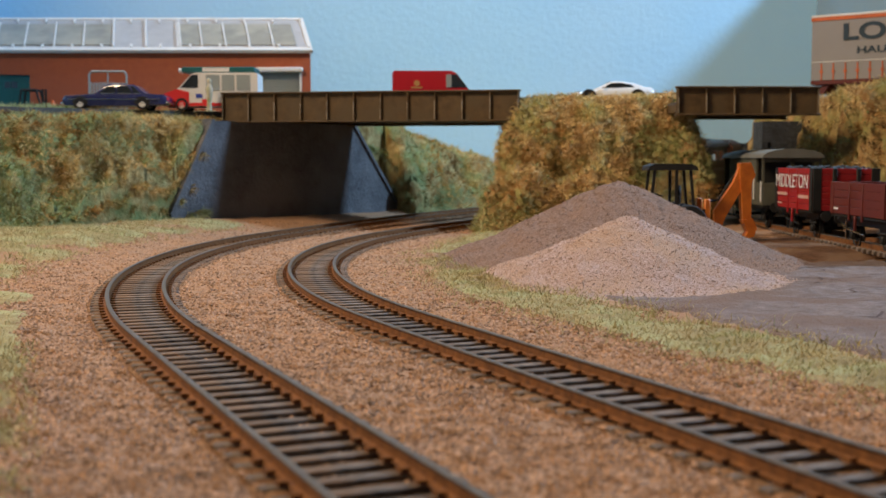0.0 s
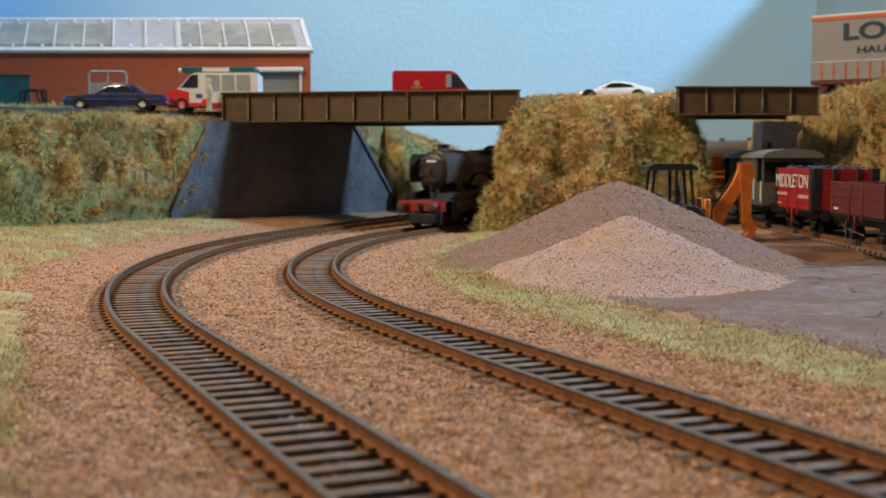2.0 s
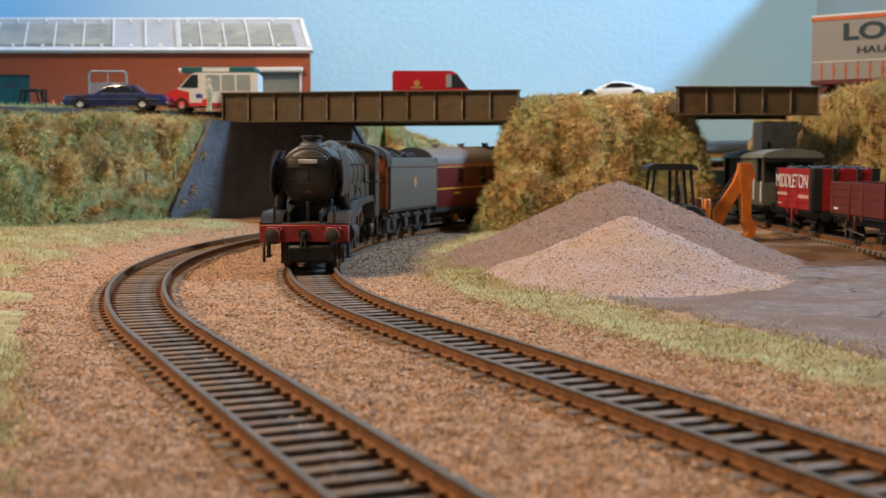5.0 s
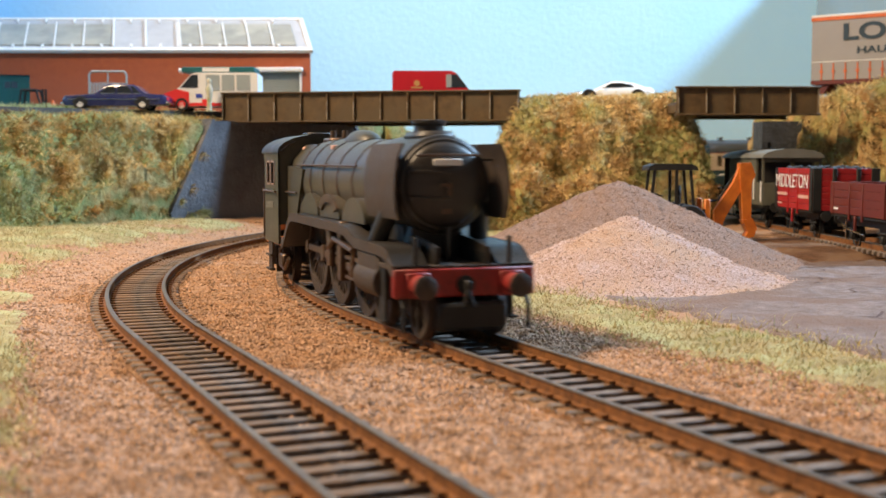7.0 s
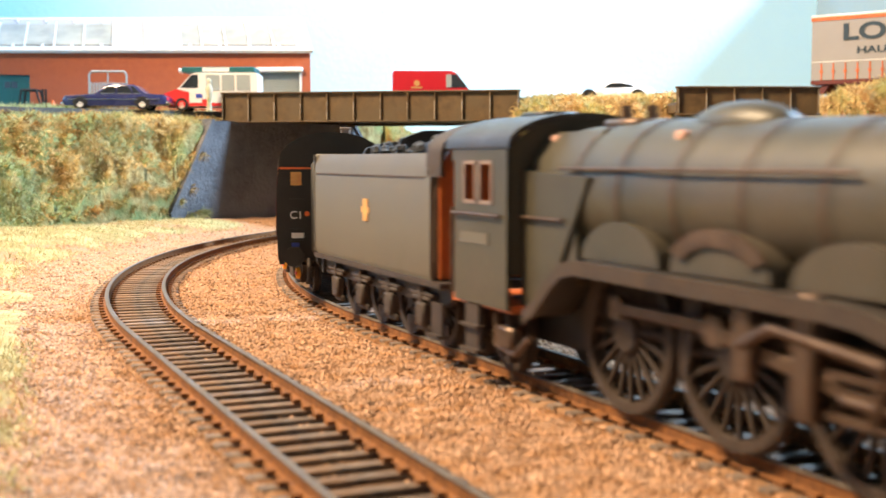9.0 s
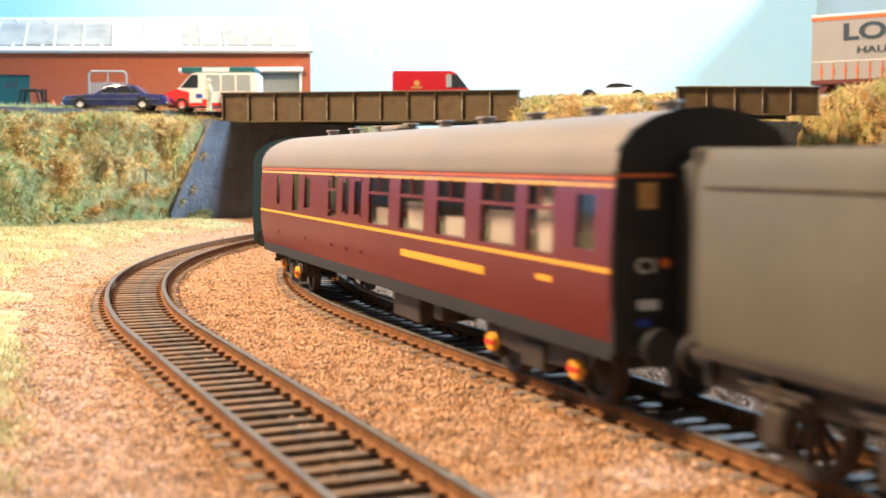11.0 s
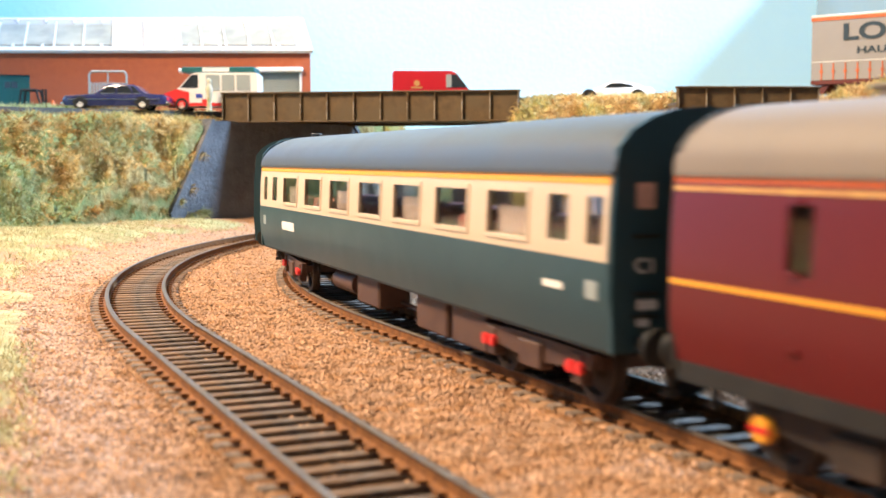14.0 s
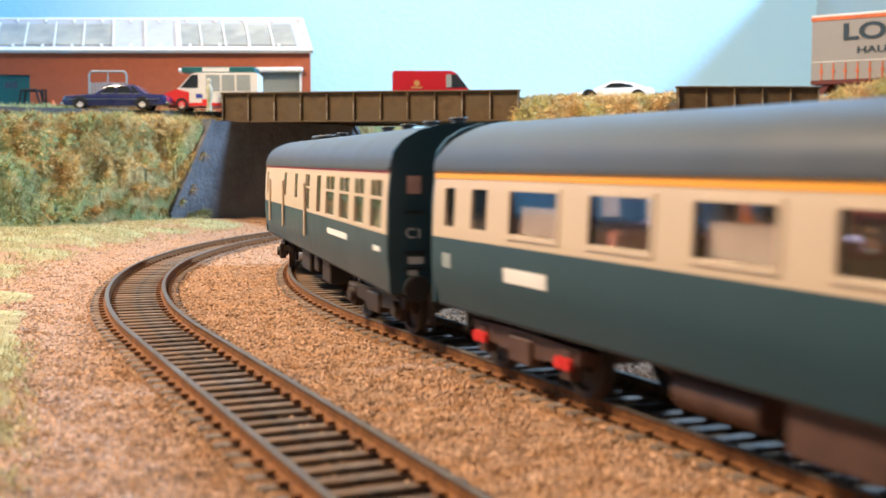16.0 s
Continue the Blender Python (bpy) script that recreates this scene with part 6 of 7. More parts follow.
def on_slope(ob, count, y_end, seed):
    """Places spread evenly over a bank's surface, with the slope's normals there."""
    me, rnd = ob.data, np.random.RandomState(seed)
    n = len(me.polygons)
    c, o, a = np.zeros(n * 3), np.zeros(n * 3), np.zeros(n)
    me.polygons.foreach_get("center", c)
    me.polygons.foreach_get("normal", o)
    me.polygons.foreach_get("area", a)
    c, o = c.reshape(-1, 3) / MM, o.reshape(-1, 3)
    over = np.array([z - ground_height(x, y) for x, y, z in c])
    a = a * ((over > 0.8) & (c[:, 1] < y_end))
    pick = rnd.choice(n, count, p=a / a.sum())
    return c[pick] + rnd.uniform(-1.3, 1.3, (count, 3)) - o[pick] * 0.5, o[pick]


FIBRES = {"straw": (STRAW, "teased straw coloured grass fibres on the bank"), "pale": (GREENGRASS, "pale yellow green grass fibres on the bank"),
          "ochre": (OCHRE, "ochre brown dead grass fibres on the bank"), "umber": (UMBER, "dark umber fibres painting shaded hollows on the bank"),
          "green": (MINT, "olive green grass fibres on the bank"), "sage": (SAGE, "sage green grass fibres, with cool shade painted in at the left")}
for k, ((ob, box, fn), count, y_end) in enumerate(zip(BANKS, (66000, 17000, 46000, 17000), (840, 1060, 810, 810))):
    heaps = {which: ([], []) for which in FIBRES}
    places, outward = on_slope(ob, count, y_end, 60 + k)
    for sp, up in zip(places, outward):
        q = Vector(sp)
        g = noise.noise(q * 0.021) + 0.6 * noise.noise(q * 0.055 + Vector((5, 1, 2))) + random.gauss(0, 0.07)
        h = noise.noise(q * 0.018 + Vector((30, 8, 4))) + 0.5 * noise.noise(q * 0.045 + Vector((3, 9, 1))) + random.gauss(0, 0.07)
        # Umber patches paint the dark of hollows, placed by noise.
        if k < 2:
            which = "umber" if g < -0.36 else "ochre" if g < -0.10 else "straw" if h < -0.08 else "pale" if h < 0.22 else "green"
            # More sage towards the left end: its cool shade put into fibre colour.
            if sp[0] < -232 and h + (-232 - sp[0]) / 110.0 > 0.12 or h > 0.42:
                which = "sage"
        else:
            which = "umber" if g < -0.46 else "ochre" if g < -0.05 else "straw" if h < 0.24 else "pale" if h < 0.42 else "green"
        heaps[which][0].append(sp)
        heaps[which][1].append(up)
    for which, (pl, ou) in heaps.items():
        if not pl:
            continue
        tufts("bank_grass", pl, ou, (2.5, 7.5), FIBRES[which][0], FIBRES[which][1], 0.5)
    places, outward = on_slope(ob, count // 30, y_end, 80 + k)
    pebbles("bank_scatter", [tuple(sp + up * 2.5) for sp, up in zip(places, outward) if noise.noise(Vector(sp) * 0.05) > -0.05], (0.4, 1.3), CLUMP, "dark brown and green scatter on the bank")


def verge_mask(x, y):
    q = across(x, y)
    return math.exp(-((q - 462) / 17.0) ** 2) * (0.55 + 0.9 * noise.noise(Vector((x, y, 4)) * 0.03)) if heap_height(x, y) < ground_height(x, y) + 2 else 0.0


def left_mask(x, y):
    q = across(x, y)
    m = 0.55 + 0.9 * noise.noise(Vector((x, y, 4)) * 0.035)
    if y > 400:
        return m * smooth01((q - 628) / 25.0)
    return m * smooth01((-x - 0.335 * y) / 14.0)


for nm, box, mask in (("verge", (-30, 160, 150, 720), verge_mask), ("verge_left", (-330, -30, 100, 760), left_mask)):
    tagged(sheet(nm, box[0], box[1], box[2], box[3], 3.0, lambda x, y, f=mask: ground_height(x, y) - 0.8 + 1.6 * smooth01(f(x, y) / 0.5) + 0.5 * noise.noise(Vector((x, y, 3)) * 0.3), VERGE,
                 keep=lambda x, y, z: z > ground_height(x, y) + 0.05), "patchy pale green turf beside the track", "verge", kind="structure")
spots = []
while len(spots) < 26000:
    y = random.uniform(170, 700)
    x = random.uniform(-30, 150)
    q = across(x, y)
    e = yard_edge(x, y)
    if random.random() < math.exp(-((q - 462) / 17.0) ** 2) * (0.55 + 0.9 * noise.noise(Vector((x, y, 4)) * 0.03)) and heap_height(x, y) < ground_height(x, y) + 2:
        spots.append((x, y, max(ground_height(x, y), heap_height(x, y)) + (0.7 if e > 0 else 0)))
fibres("verge_grass", spots, (1.2, 3.6), (0.3, 1.45), GREENGRASS, "pale green static grass on the trackside verge", 0.26)
spots = []
while len(spots) < 30000:
    y = random.uniform(120, 760) if random.random() < 0.3 else random.uniform(430, 760)
    q = random.uniform(622, 760)
    x = CX - math.sqrt(max(1.0, q * q - (y - CY) ** 2)) if y > 290 else None
    if x is None:
        x = random.uniform(-0.40, -0.345) * y
        q = across(x, y)
    if x > -0.45 * y and x < -0.05 * y and random.random() < left_mask(x, y) and left_bank(x, y) < ground_height(x, y) + 8:
        spots.append((x, y, max(ground_height(x, y), left_bank(x, y))))
fibres("verge_grass", spots, (1.5, 3.8), (0.3, 1.35), GREENGRASS, "green and straw static grass beside the outer track", 0.28)

# ---- the shed and what stands round it ----


def shed():
    y0, x0, x1, z0, ze, zr = 960.0, -470.0, -106.5, PLATEAU, 134.0, 163.0
    root = thing("industrial_shed", "red brick industrial shed with white framed rooflights", "building")
    wall = Shape().prism([(x0, z0), (-392, z0), (-392, 113.5), (-331.5, 113.5), (-331.5, z0), (-146.5, z0), (-146.5, 116), (-115, 116), (-115, z0), (x1, z0), (x1, ze - 2), (x0, ze - 2)], "y", y0, y0 + 4)
    part("wall", wall, BRICK, root, "orange red brick front wall", smooth=0)
    part("back_wall", Shape().box(x0, x1 - 22, y0 + 50, y0 + 53, z0, zr - 3), BRICK, root)
    door = part("door", Shape().box(-392, -331.5, y0 + 1.5, y0 + 3, z0, 113.5), TEAL, root, "teal green double doors")
    for x in (-377, -362, -347):
        part("door_batten", Shape().box(x - 0.4, x + 0.4, y0 + 1.1, y0 + 1.6, z0, 113), TEAL, door)
    part("door_window", Shape().box(-352, -342, y0 + 1.2, y0 + 1.7, 103, 108), DARKGLASS, door)
    shut = part("shutter", Shape().box(-146.5, -115, y0 + 2, y0 + 3, z0, 116), SHUTTER, root, "grey steel roller shutter")
    for i in range(18):
        part("slat", Shape().box(-146, -115.5, y0 + 1.4, y0 + 2.1, z0 + 1 + i * 2.1, z0 + 2.7 + i * 2.1, 0.2), SHUTTER, shut)
    part("shutter_frame", Shape().box(-148.2, -146.5, y0 - 1, y0 + 3, z0, 116).box(-115, -113.3, y0 - 1, y0 + 3, z0, 116), WHITE, root)
    part("shutter_box", Shape().box(-149.5, -112, y0 - 4, y0 + 1, 115.5, 119.3, 0.8), WHITE, root, "white shutter housing")
    # roof in one slope towards the front, one behind
    slope = math.atan2(zr - ze, 52.0)
    sl = math.hypot(zr - ze, 52.0)
    skew = Matrix(((1, -0.22, 0, 0), (0, 1, 0, 0), (0, 0, 1, 0), (0, 0, 0, 1)))
    frame_m = Matrix.Translation((0, y0 - 3, ze - 1)) @ Matrix.Rotation(slope, 4, "X") @ skew
    roof = part("roof", Shape().box(x0 - 3, x1 + 2, 0, sl + 4, -1.2, 0, 0, frame_m), ROOFGREY, root, "pale grey sheeted roof")
    part("eaves", Shape().box(x0 - 3, x1 + 2.5, -1.5, 4.0, -2.2, 0.8, 0.3, frame_m), WHITE, roof, "white eaves board")
    part("ridge", Shape().box(x0 - 3, x1 + 2.5, sl + 1.5, sl + 5, -2, 0.9, 0.3, frame_m), WHITE, roof, "white ridge capping")
    part("verge", Shape().box(x1 - 1.2, x1 + 2.5, -1.5, sl + 5, -2.4, 0.9, 0.3, frame_m), WHITE, roof, "white verge board")
    for a, n in ((-466.0, 3), (-358.0, 4), (-211.0, 5)):
        w = 33.5 if n != 5 else 19.2
        w = 23.6 if n == 4 else w
        for i in range(n):
            xa = a + i * w
            rl = part("rooflight", Shape().box(xa + 0.9, xa + w - 0.9, 8, sl - 9, 0.1, 1.0, 0.2, frame_m), ROOFLIGHT, roof, "dusty brown rooflight sheet")
            part("glazing_bar", Shape().box(xa - 0.7, xa + 0.7, 4, sl - 6, 0.1, 1.7, 0.2, frame_m), WHITE, rl)
    for x in (-263, -236.5, -209):
        part("roof_rib", Shape().box(x - 0.8, x + 0.8, 4, sl + 2, 0.1, 1.7, 0.2, frame_m), WHITE, roof)
    for i in range(16):
        x = -462 + i * 23.7
        part("eaves_clip", Shape().box(x - 1.1, x + 1.1, 3, 8, 0.1, 1.8, 0.2, frame_m), WHITE, roof)
        part("ridge_clip", Shape().box(x - 0.9, x + 0.9, sl - 6, sl + 2, 0.1, 1.8, 0.2, frame_m), WHITE, roof)


shed()


def wheel(root, x, y, r, w=3.4, rim=CHROME):
    t = part("wheel", Shape().lathe([(r * 0.6, -w / 2), (r * 0.93, -w / 2), (r, -w * 0.3), (r, w * 0.3), (r * 0.93, w / 2), (r * 0.6, w / 2)], (x, y, r), (0, 1, 0), 22), TYRE, root)
    part("hub", Shape().lathe([(0.01, -w * 0.42), (r * 0.25, -w * 0.44), (r * 0.62, -w * 0.36), (r * 0.62, w * 0.36), (r * 0.25, w * 0.44), (0.01, w * 0.42)], (x, y, r), (0, 1, 0), 18), rim, t, "bright wheel disc")


def loft(sections):
    """A body from cross-sections (x, half width at sill, half width at shoulder, sill, shoulder, top, half width at top)."""
    sh, vs, fs = Shape(), [], []
    for x, w0, w1, z0, z1, z2, w2 in sections:
        vs += [(x, -w0, z0), (x, -w1, z1), (x, -w2, z2), (x, w2, z2), (x, w1, z1), (x, w0, z0)]
    n = 6
    for i in range(len(sections) - 1):
        for k in range(n):
            fs.append((i * n + k, i * n + (k + 1) % n, (i + 1) * n + (k + 1) % n, (i + 1) * n + k))
    fs += [tuple(range(n)), tuple(range((len(sections) - 1) * n, len(sections) * n))]
    return sh.add(vs, fs)


def saloon():
    root = thing("blue_saloon_car", "navy blue four-door saloon car parked beside the embankment edge", "car", -215, 792, PLATEAU + 0.6)
    part("body", loft([(-34, 9, 10, 4, 6.5, 7.5, 9), (-32, 10.5, 11.3, 3, 7, 9.2, 10.2), (-20, 11, 11.5, 2.6, 7.6, 10, 10.6), (-13, 11, 11.5, 2.6, 8, 10.4, 10.8), (16, 11, 11.5, 2.6, 8, 10.6, 10.8), (22, 11, 11.5, 2.8, 8, 10.4, 10.6), (32, 10.6, 11.2, 3.4, 7.4, 9.8, 10.2), (34, 9.6, 10, 4.4, 6.8, 8.4, 9.2)]), NAVY, root, "glossy navy bodywork", smooth=35)
    part("roof", loft([(-12.5, 10.5, 10.4, 10.2, 10.4, 10.6, 10), (-4.5, 10, 9.2, 10.2, 15.6, 16.8, 8.2), (8, 10, 9.2, 10.2, 15.8, 16.9, 8.2), (13, 10, 9.3, 10.2, 15.2, 16.2, 8.4), (20.5, 10.5, 10.4, 10.2, 10.4, 10.6, 10)]), NAVY, root, smooth=35)
    for s in (-1, 1):
        for a, b, c, d in ((-9.0, 0.6, -4.4, 0.6), (2.2, 11.4, 2.2, 9.2), (12.8, 16.6, 10.8, 12.6)):
            part("side_window", Shape().prism([(a, 10.9), (b, 10.9), (d, 15.4), (c, 15.4)], "y", min(s * 9.7, s * 10.45), max(s * 9.7, s * 10.45)), DARKGLASS, root)
            part("window_trim", Shape().box(a, b, min(s * 10.2, s * 10.9), max(s * 10.2, s * 10.9), 10.3, 10.9), CHROME, root)
        part("side_trim", Shape().box(-30, 30, min(s * 11.3, s * 11.75), max(s * 11.3, s * 11.75), 6.6, 7.0), CHROME, root)
        for x in (-22, 18.5):
            arch = [(x + 5.2 * math.cos(math.pi * i / 10), 4.0 + 4.8 * math.sin(math.pi * i / 10)) for i in range(11)]
            part("wheel_arch", Shape().prism(arch, "y", min(s * 11.2, s * 11.6), max(s * 11.2, s * 11.6)), BLACK, root)
            wheel(root, x, s * 10.4, 4.1, 2.8, WHITE)
    part("windscreen", Shape().prism([(-11.2, 10.9), (-10.8, 11.2), (-5.0, 15.6), (-5.6, 15.6)], "y", -8.4, 8.4), DARKGLASS, root)
    part("bumper", Shape().box(-35.4, -33.6, -10, 10, 3.6, 5, 0.4).box(33.6, 35.4, -10, 10, 3.8, 5.2, 0.4), CHROME, root)
    part("tail_light", Shape().box(34.2, 34.8, -9.4, -6, 6.4, 8).box(34.2, 34.8, 6, 9.4, 6.4, 8), SCARLET, root)


def van_body(x0, nose, top, hw, sill):
    """A panel van facing +x: side outline as a prism with softened corners."""
    out = [(x0, sill), (x0, top - 1.5), (x0 + 1.5, top), (nose - 22, top), (nose - 19, top - 0.8), (nose - 9, sill + 11.5), (nose - 1.5, sill + 8.5), (nose, sill + 6), (nose, sill)]
    return Shape().prism(out, "y", -hw, hw)


def red_van():
    root = thing("red_delivery_van", "plain red delivery van crossing the girder bridge", "van", -4, 838, 78.3)
    part("body", van_body(-31, 31, 28.5, 11.5, 3.2), REDPAINT, root, "glossy red panels", smooth=30)
    for s in (-1, 1):
        part("cab_window", Shape().prism([(7.5, 17), (20.5, 17), (12.8, 26), (7.5, 26)], "y", min(s * 11.2, s * 11.8), max(s * 11.2, s * 11.8)), DARKGLASS, root)
        # Grey panel over the glass stands for its reflection.
        part("cab_window_pale", Shape().prism([(6.2, 17), (9.8, 17), (9.8, 26), (6.2, 26)], "y", min(s * 11.2, s * 11.95), max(s * 11.2, s * 11.95)), SHUTTER, root, "pale panel painted as a reflection on the cab window")
        part("badge", Shape().cyl((-14, s * 11.5, 20), (-14, s * 11.9, 20), 2.0, n=16).box(-18, -10, min(s * 11.5, s * 11.85), max(s * 11.5, s * 11.85), 16.4, 17.6), GOLD, root, "gold badge shape")
        part("rubbing_strip", Shape().box(-30, 20, min(s * 11.4, s * 11.9), max(s * 11.4, s * 11.9), 8, 9), BLACK, root)
        for x in (-19, 19):
            wheel(root, x, s * 10.4, 4.4, 3, TYRE)
    part("windscreen", Shape().prism([(13.4, 27), (12.2, 27), (21.2, 15.6), (22.2, 15.2)], "y", -10, 10), DARKGLASS, root)


def ice_cream_van():
    root = thing("ice_cream_van", "white and red ice cream van with teal roof board", "van", -155, 812, PLATEAU + 0.6, 180)
    part("body", van_body(-31, 32, 25.5, 11.5, 3.0), WHITE, root, "white van body", smooth=30)
    part("bonnet", Shape().prism([(15, 3), (15, 12.5), (23, 14.6), (31, 11.8), (32.6, 9), (32.6, 3)], "y", -11.8, 11.8), SCARLET, root, "red painted bonnet", smooth=30)
    part("roof_board", Shape().box(-29, 20, -10.5, 10.5, 25.6, 29.4, 0.6), TEAL, root, "teal roof advertising board")
    for s in (-1, 1):
        part("board_panel", Shape().box(-12, 6, min(s * 10.4, s * 10.8), max(s * 10.4, s * 10.8), 26.2, 28.8), WHITE, root, "pale sign panel")
        part("roof_horn", Shape().cyl((20, s * 4, 27.5), (23, s * 4, 27.5), 0.8, 1.7, n=12), WHITE, root, "white chime horn")
        part("cab_window", Shape().prism([(9.0, 15.5), (20.6, 15.5), (13.2, 24), (9.0, 24)], "y", min(s * 11.3, s * 11.8), max(s * 11.3, s * 11.8)), DARKGLASS, root)
        for a, b in ((-26, -17), (-15.5, -7), (-5.5, 3.5)):
            part("serving_window", Shape().box(a, b, min(s * 11.2, s * 11.75), max(s * 11.2, s * 11.75), 13.5, 24.0), SHUTTER, root, "pale glazed serving hatch")
        for a, z, m in ((-22, 7, BLUEMARK), (-12, 8, PINK), (8, 10, BLUEMARK), (4, 6.5, SCARLET), (-28, 9, SCARLET)):
            part("sticker", Shape().box(a - 2, a + 2.4, min(s * 11.4, s * 11.68), max(s * 11.4, s * 11.68), z - 1.4, z + 1.4), m, root, "small coloured sticker shape")
        part("sill_stripe", Shape().box(-30, 16, min(s * 11.4, s * 11.8), max(s * 11.4, s * 11.8), 3.2, 5.4), SCARLET, root, "red sill stripe")
        for x in (-19, 20):
            wheel(root, x, s * 10.5, 4.4, 3, WHITE)
    part("windscreen", Shape().prism([(14.0, 24.5), (12.8, 24.5), (21.4, 14.4), (22.4, 14.0)], "y", -10, 10), DARKGLASS, root)
    part("headlight", Shape().cyl((32.2, -8, 9), (33, -8, 9), 1.6, n=12).cyl((32.2, 8, 9), (33, 8, 9), 1.6, n=12), CHROME, root)


def sports_car():
    root = thing("white_sports_car", "white sports coupe parked on the grassy mound", "car", 113, 806, 84.0, 180)
    part("body", loft([(-28, 9, 9.6, 3.4, 5.5, 8.4, 7.5), (-25, 10.6, 11.2, 2.6, 6.5, 9.6, 9), (-14, 11.2, 11.7, 2.2, 7.4, 9.6, 10), (-2, 11, 11.2, 2.2, 7, 8.8, 10), (9, 11, 11.3, 2.2, 6.8, 8.4, 10), (20, 10.6, 11, 2.2, 5.6, 6.8, 9), (26, 9.6, 9.8, 2.4, 4.2, 5.2, 7.6), (28, 8, 8, 2.8, 3.6, 4.2, 6.2)]), CARWHITE, root, "glossy white bodywork", smooth=50)
    part("roof", loft([(-25, 7, 6.8, 8.6, 8.8, 9.2, 6), (-14, 9, 8.4, 8.6, 11.4, 12.6, 7), (-5, 9.2, 8.2, 8.4, 12.4, 13.8, 6.6), (1, 9.2, 8.2, 8.2, 12.2, 13.6, 6.6), (12, 9.8, 9.6, 8, 8.4, 8.6, 8.6)]), CARWHITE, root, smooth=60)
    for s in (-1, 1):
        part("side_window", Shape().prism([(-15, 9.6), (6.5, 9.3), (1.2, 12.3), (-5, 12.6), (-12, 11.4)], "y", min(s * 8.6, s * 9.2), max(s * 8.6, s * 9.2)), DARKGLASS, root)
        part("mirror", Shape().box(5, 7, min(s * 10.2, s * 11.8), max(s * 10.2, s * 11.8), 8.8, 10), CARWHITE, root)
        part("headlight", Shape().ball((22.5, s * 8.0, 6.0), 1.5, 12, (1.3, 0.8, 0.8)), CHROME, root)
        for x in (-16.5, 16):
            arch = [(x + 5.0 * math.cos(math.pi * i / 10), 3.6 + 4.6 * math.sin(math.pi * i / 10)) for i in range(11)]
            part("wheel_arch", Shape().prism(arch, "y", min(s * 11.0, s * 11.7), max(s * 11.0, s * 11.7)), BLACK, root)
            wheel(root, x, s * 10.3, 4.2, 3, SHUTTER)
    part("windscreen", Shape().prism([(10.6, 8.8), (11.4, 8.8), (2.0, 13.3), (1.2, 13.3)], "y", -7.4, 7.4), DARKGLASS, root)
    part("tail_light", Shape().box(-28.4, -27.8, -8.8, 8.8, 7.0, 7.7), SCARLET, root)


def trailer():
    root = thing("curtain_trailer", "cream curtain-sided lorry trailer with red top rail", "lorry trailer", 276.5, 900, 86, -38)
    L, w = 125.0, 33.0
    part("body", Shape().box(0, L, 0, w, 18.5, 63.0, 0.5), CREAMLORRY, root, "cream fabric curtain side")
    part("top_rail", Shape().box(-0.4, L + 0.4, -0.6, w + 0.6, 62.5, 65.2, 0.3), LINEORANGE, root, "red painted top rail")
    part("roof_edge", Shape().box(-0.4, L + 0.4, -0.5, w + 0.5, 65.2, 67.0, 0.4), WHITE, root)
    part("curtain_seam", Shape().box(0, L, -0.35, 0.1, 32.0, 32.5), WHITE, root)
    for i in range(13):
        x = 8 + i * 9.0
        part("strap", Shape().box(x - 0.5, x + 0.5, -0.6, 0.1, 18.5, 31, 0.1).box(x - 1.2, x + 1.2, -0.8, 0.1, 24, 26, 0.2), LINEORANGE, root, "red buckle strap")
    part("side_rail", Shape().box(0, L, -0.5, w + 0.5, 15.5, 18.5, 0.3), BAUXITE, root, "dark red chassis rail")
    part("chassis", Shape().box(3, L, 8, 25, 9.5, 15.5), BAUXITE, root)
    part("rear_guard", Shape().prism([(4, 15.5), (14, 15.5), (9, 8.5), (6, 8.5)], "y", 2, 5), BAUXITE, root)
    for x in (30, 47, 64):
        for y in (4.5, w - 4.5):
            wheel(root, x, y, 6.4, 4.4, SHUTTER)
    part("landing_leg", Shape().box(108, 111, 6, 9, 0, 10).box(108, 111, 24, 27, 0, 10), BLACK, root)
    for z, o in ((47.2, 0.0),):
        lettering("side_letters", "LO", 12.6, INK, root, (24, -0.45, z), 90, 0, 31, bold=0.03)
        part("letter_stem", Shape().box(58.5, 62.5, -0.6, -0.05, z, z + 12.6), INK, root, "stem of a cut-off letter")
    lettering("side_letters_small", "HAULA", 5.2, INK, root, (34.5, -0.45, 37.2), 90, 0, 34, bold=0.02)


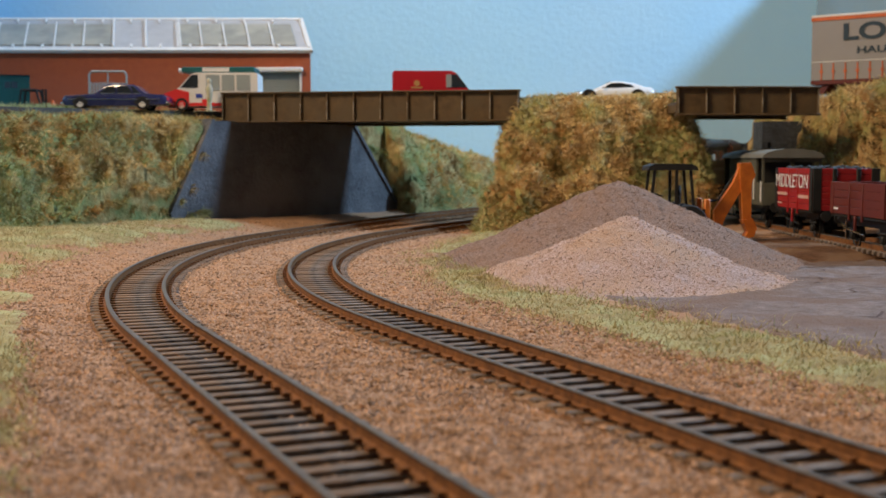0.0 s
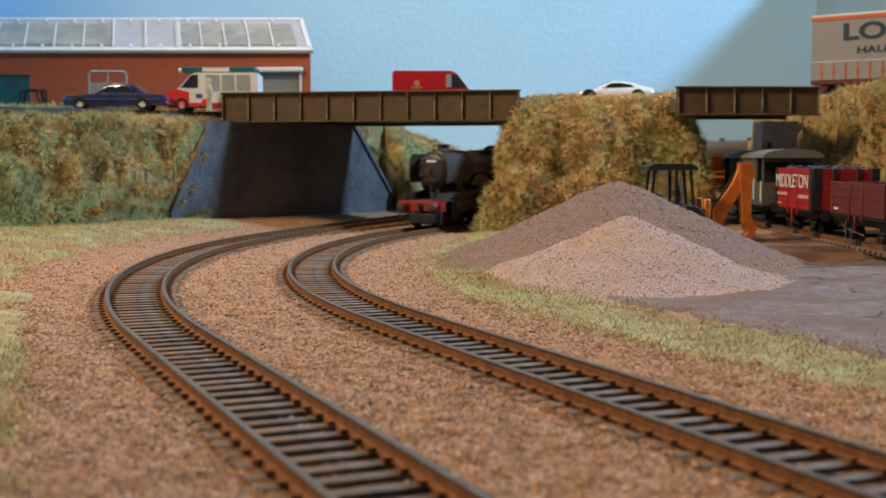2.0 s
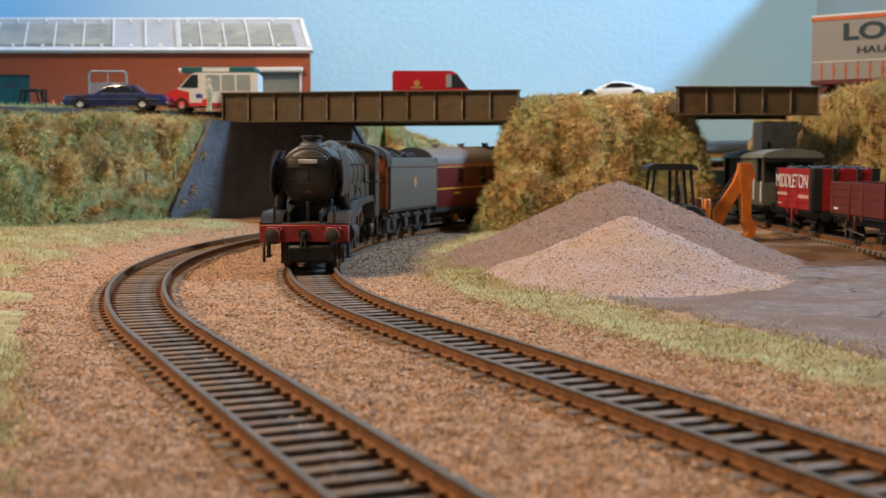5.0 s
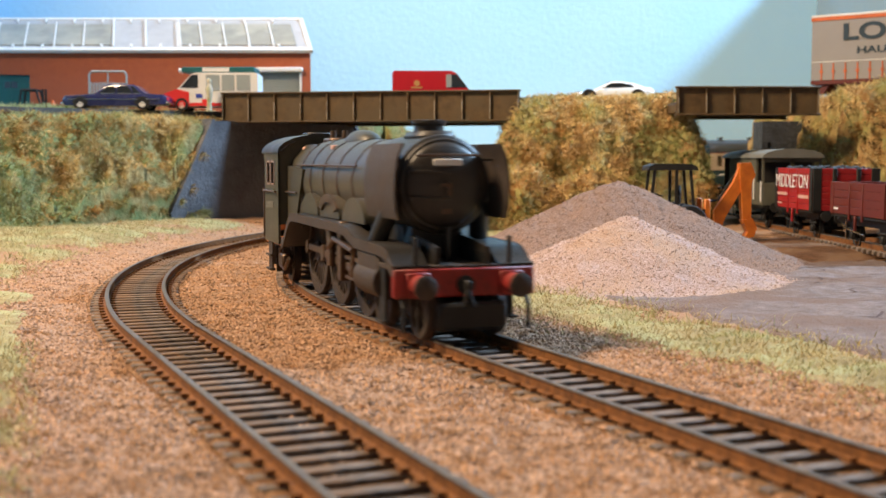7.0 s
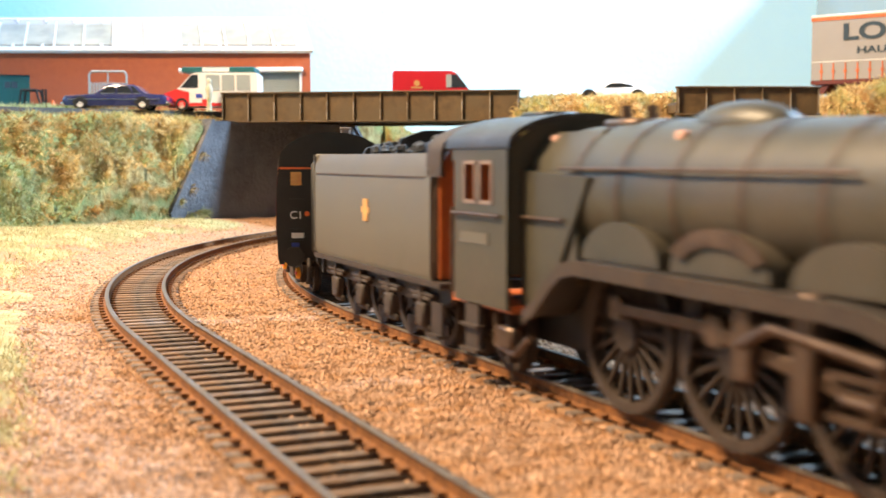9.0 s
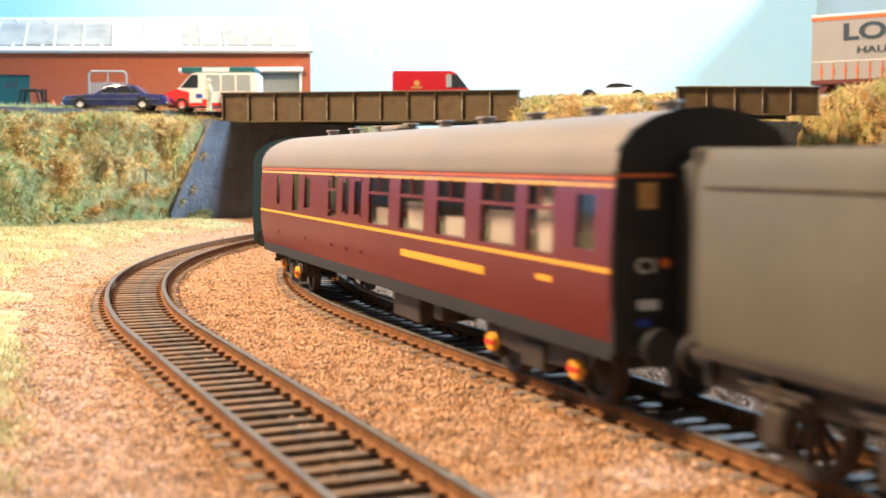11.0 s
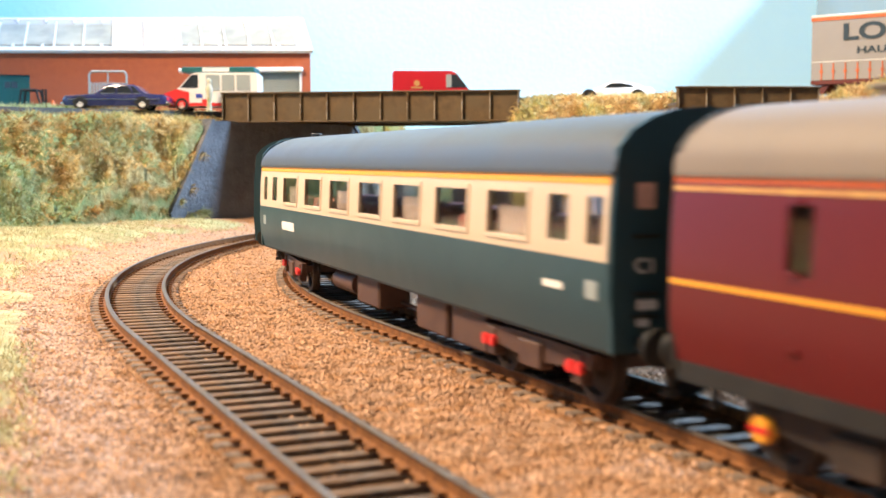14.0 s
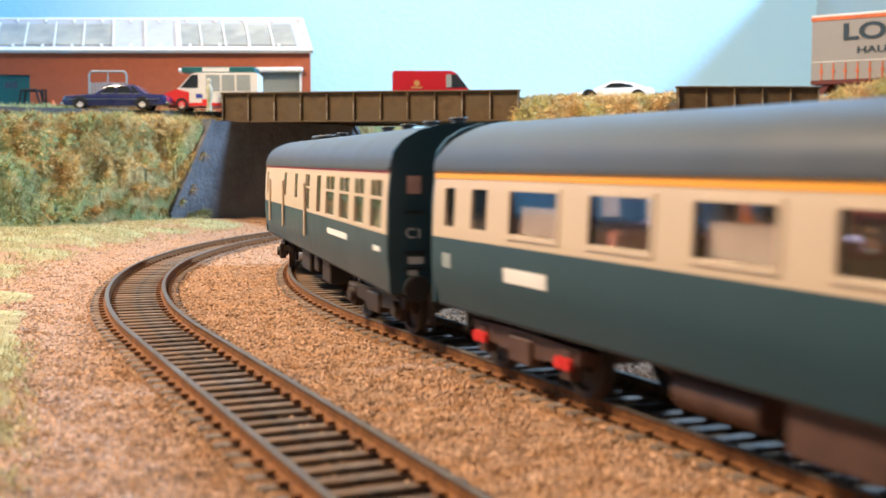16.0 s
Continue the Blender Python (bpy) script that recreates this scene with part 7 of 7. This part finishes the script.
def forklift():
    root = thing("forklift_truck", "small dark forklift truck by the shed doors", "forklift", -318, 925, PLATEAU + 0.6)
    part("body", Shape().box(-9, 8, -6, 6, 3, 10, 1), BLACK, root)
    part("guard", Shape().rod([(-8, -5, 10), (-6.5, -5, 21), (5, -5, 21), (8, -5, 10)], 0.9).rod([(-8, 5, 10), (-6.5, 5, 21), (5, 5, 21), (8, 5, 10)], 0.9).box(-7, 6, -5.5, 5.5, 20.6, 21.6, 0.3), BLACK, root)
    part("mast", Shape().box(9, 10.4, -4, -2.8, 1, 22).box(9, 10.4, 2.8, 4, 1, 22), BLACK, root)
    for x in (-5.5, 5):
        for y in (-5.6, 5.6):
            wheel(root, x, y, 3.0, 2.4, TYRE)


def rack_trailer():
    root = thing("cage_rack", "grey steel tube rack with slatted front", "rack", -259, 925, PLATEAU + 0.6)
    w = 14.5
    part("tube_frame", Shape().rod([(-w, 0, 0), (-w, 0, 33), (-w + 2, 0, 35.5), (w - 2, 0, 35.5), (w, 0, 33), (w, 0, 0)], 0.8).rod([(0, 0, 35.5), (0, 0, 27)], 0.6), SHUTTER, root, "bent grey tube frame")
    for i in range(13):
        x = -w + 1 + i * (2 * w - 2) / 12
        part("slat", Shape().box(x - 0.7, x + 0.7, -0.6, 0.6, 2, 27, 0.2), SHUTTER, root)
    part("foot", Shape().box(-w - 1, -w + 1, -6, 6, 0, 1.4).box(w - 1, w + 1, -6, 6, 0, 1.4), SHUTTER, root)


def traffic_cone():
    root = thing("traffic_cone", "orange traffic cone on the embankment yard", "traffic cone", -265, 812, PLATEAU + 0.6)
    part("cone", Shape().lathe([(3.0, 0.8), (2.4, 2), (0.8, 7.6), (0.01, 7.8)], (0, 0, 0), (0, 0, 1), 16).box(-3.6, 3.6, -3.6, 3.6, 0, 0.9, 0.2), CONE, root)


def figurine():
    sh = Shape().lathe([(0.01, 0), (2.0, 0), (1.8, 1), (1.5, 6), (2.2, 11), (2.5, 14), (1.4, 16.6), (1.0, 17.4), (1.5, 18.6), (1.5, 20.0), (0.8, 21.0), (0.01, 21.2)], (0, 0, 0), (0, 0, 1), 16)
    ob = part("figurine", sh, SKIN, smooth=60, at=(-155, 793, PLATEAU + 0.6))
    tagged(ob, "tiny painted plastic figurine beside the van", "figurine")


saloon()
red_van()
ice_cream_van()
sports_car()
trailer()
forklift()
rack_trailer()
traffic_cone()
figurine()


motions()
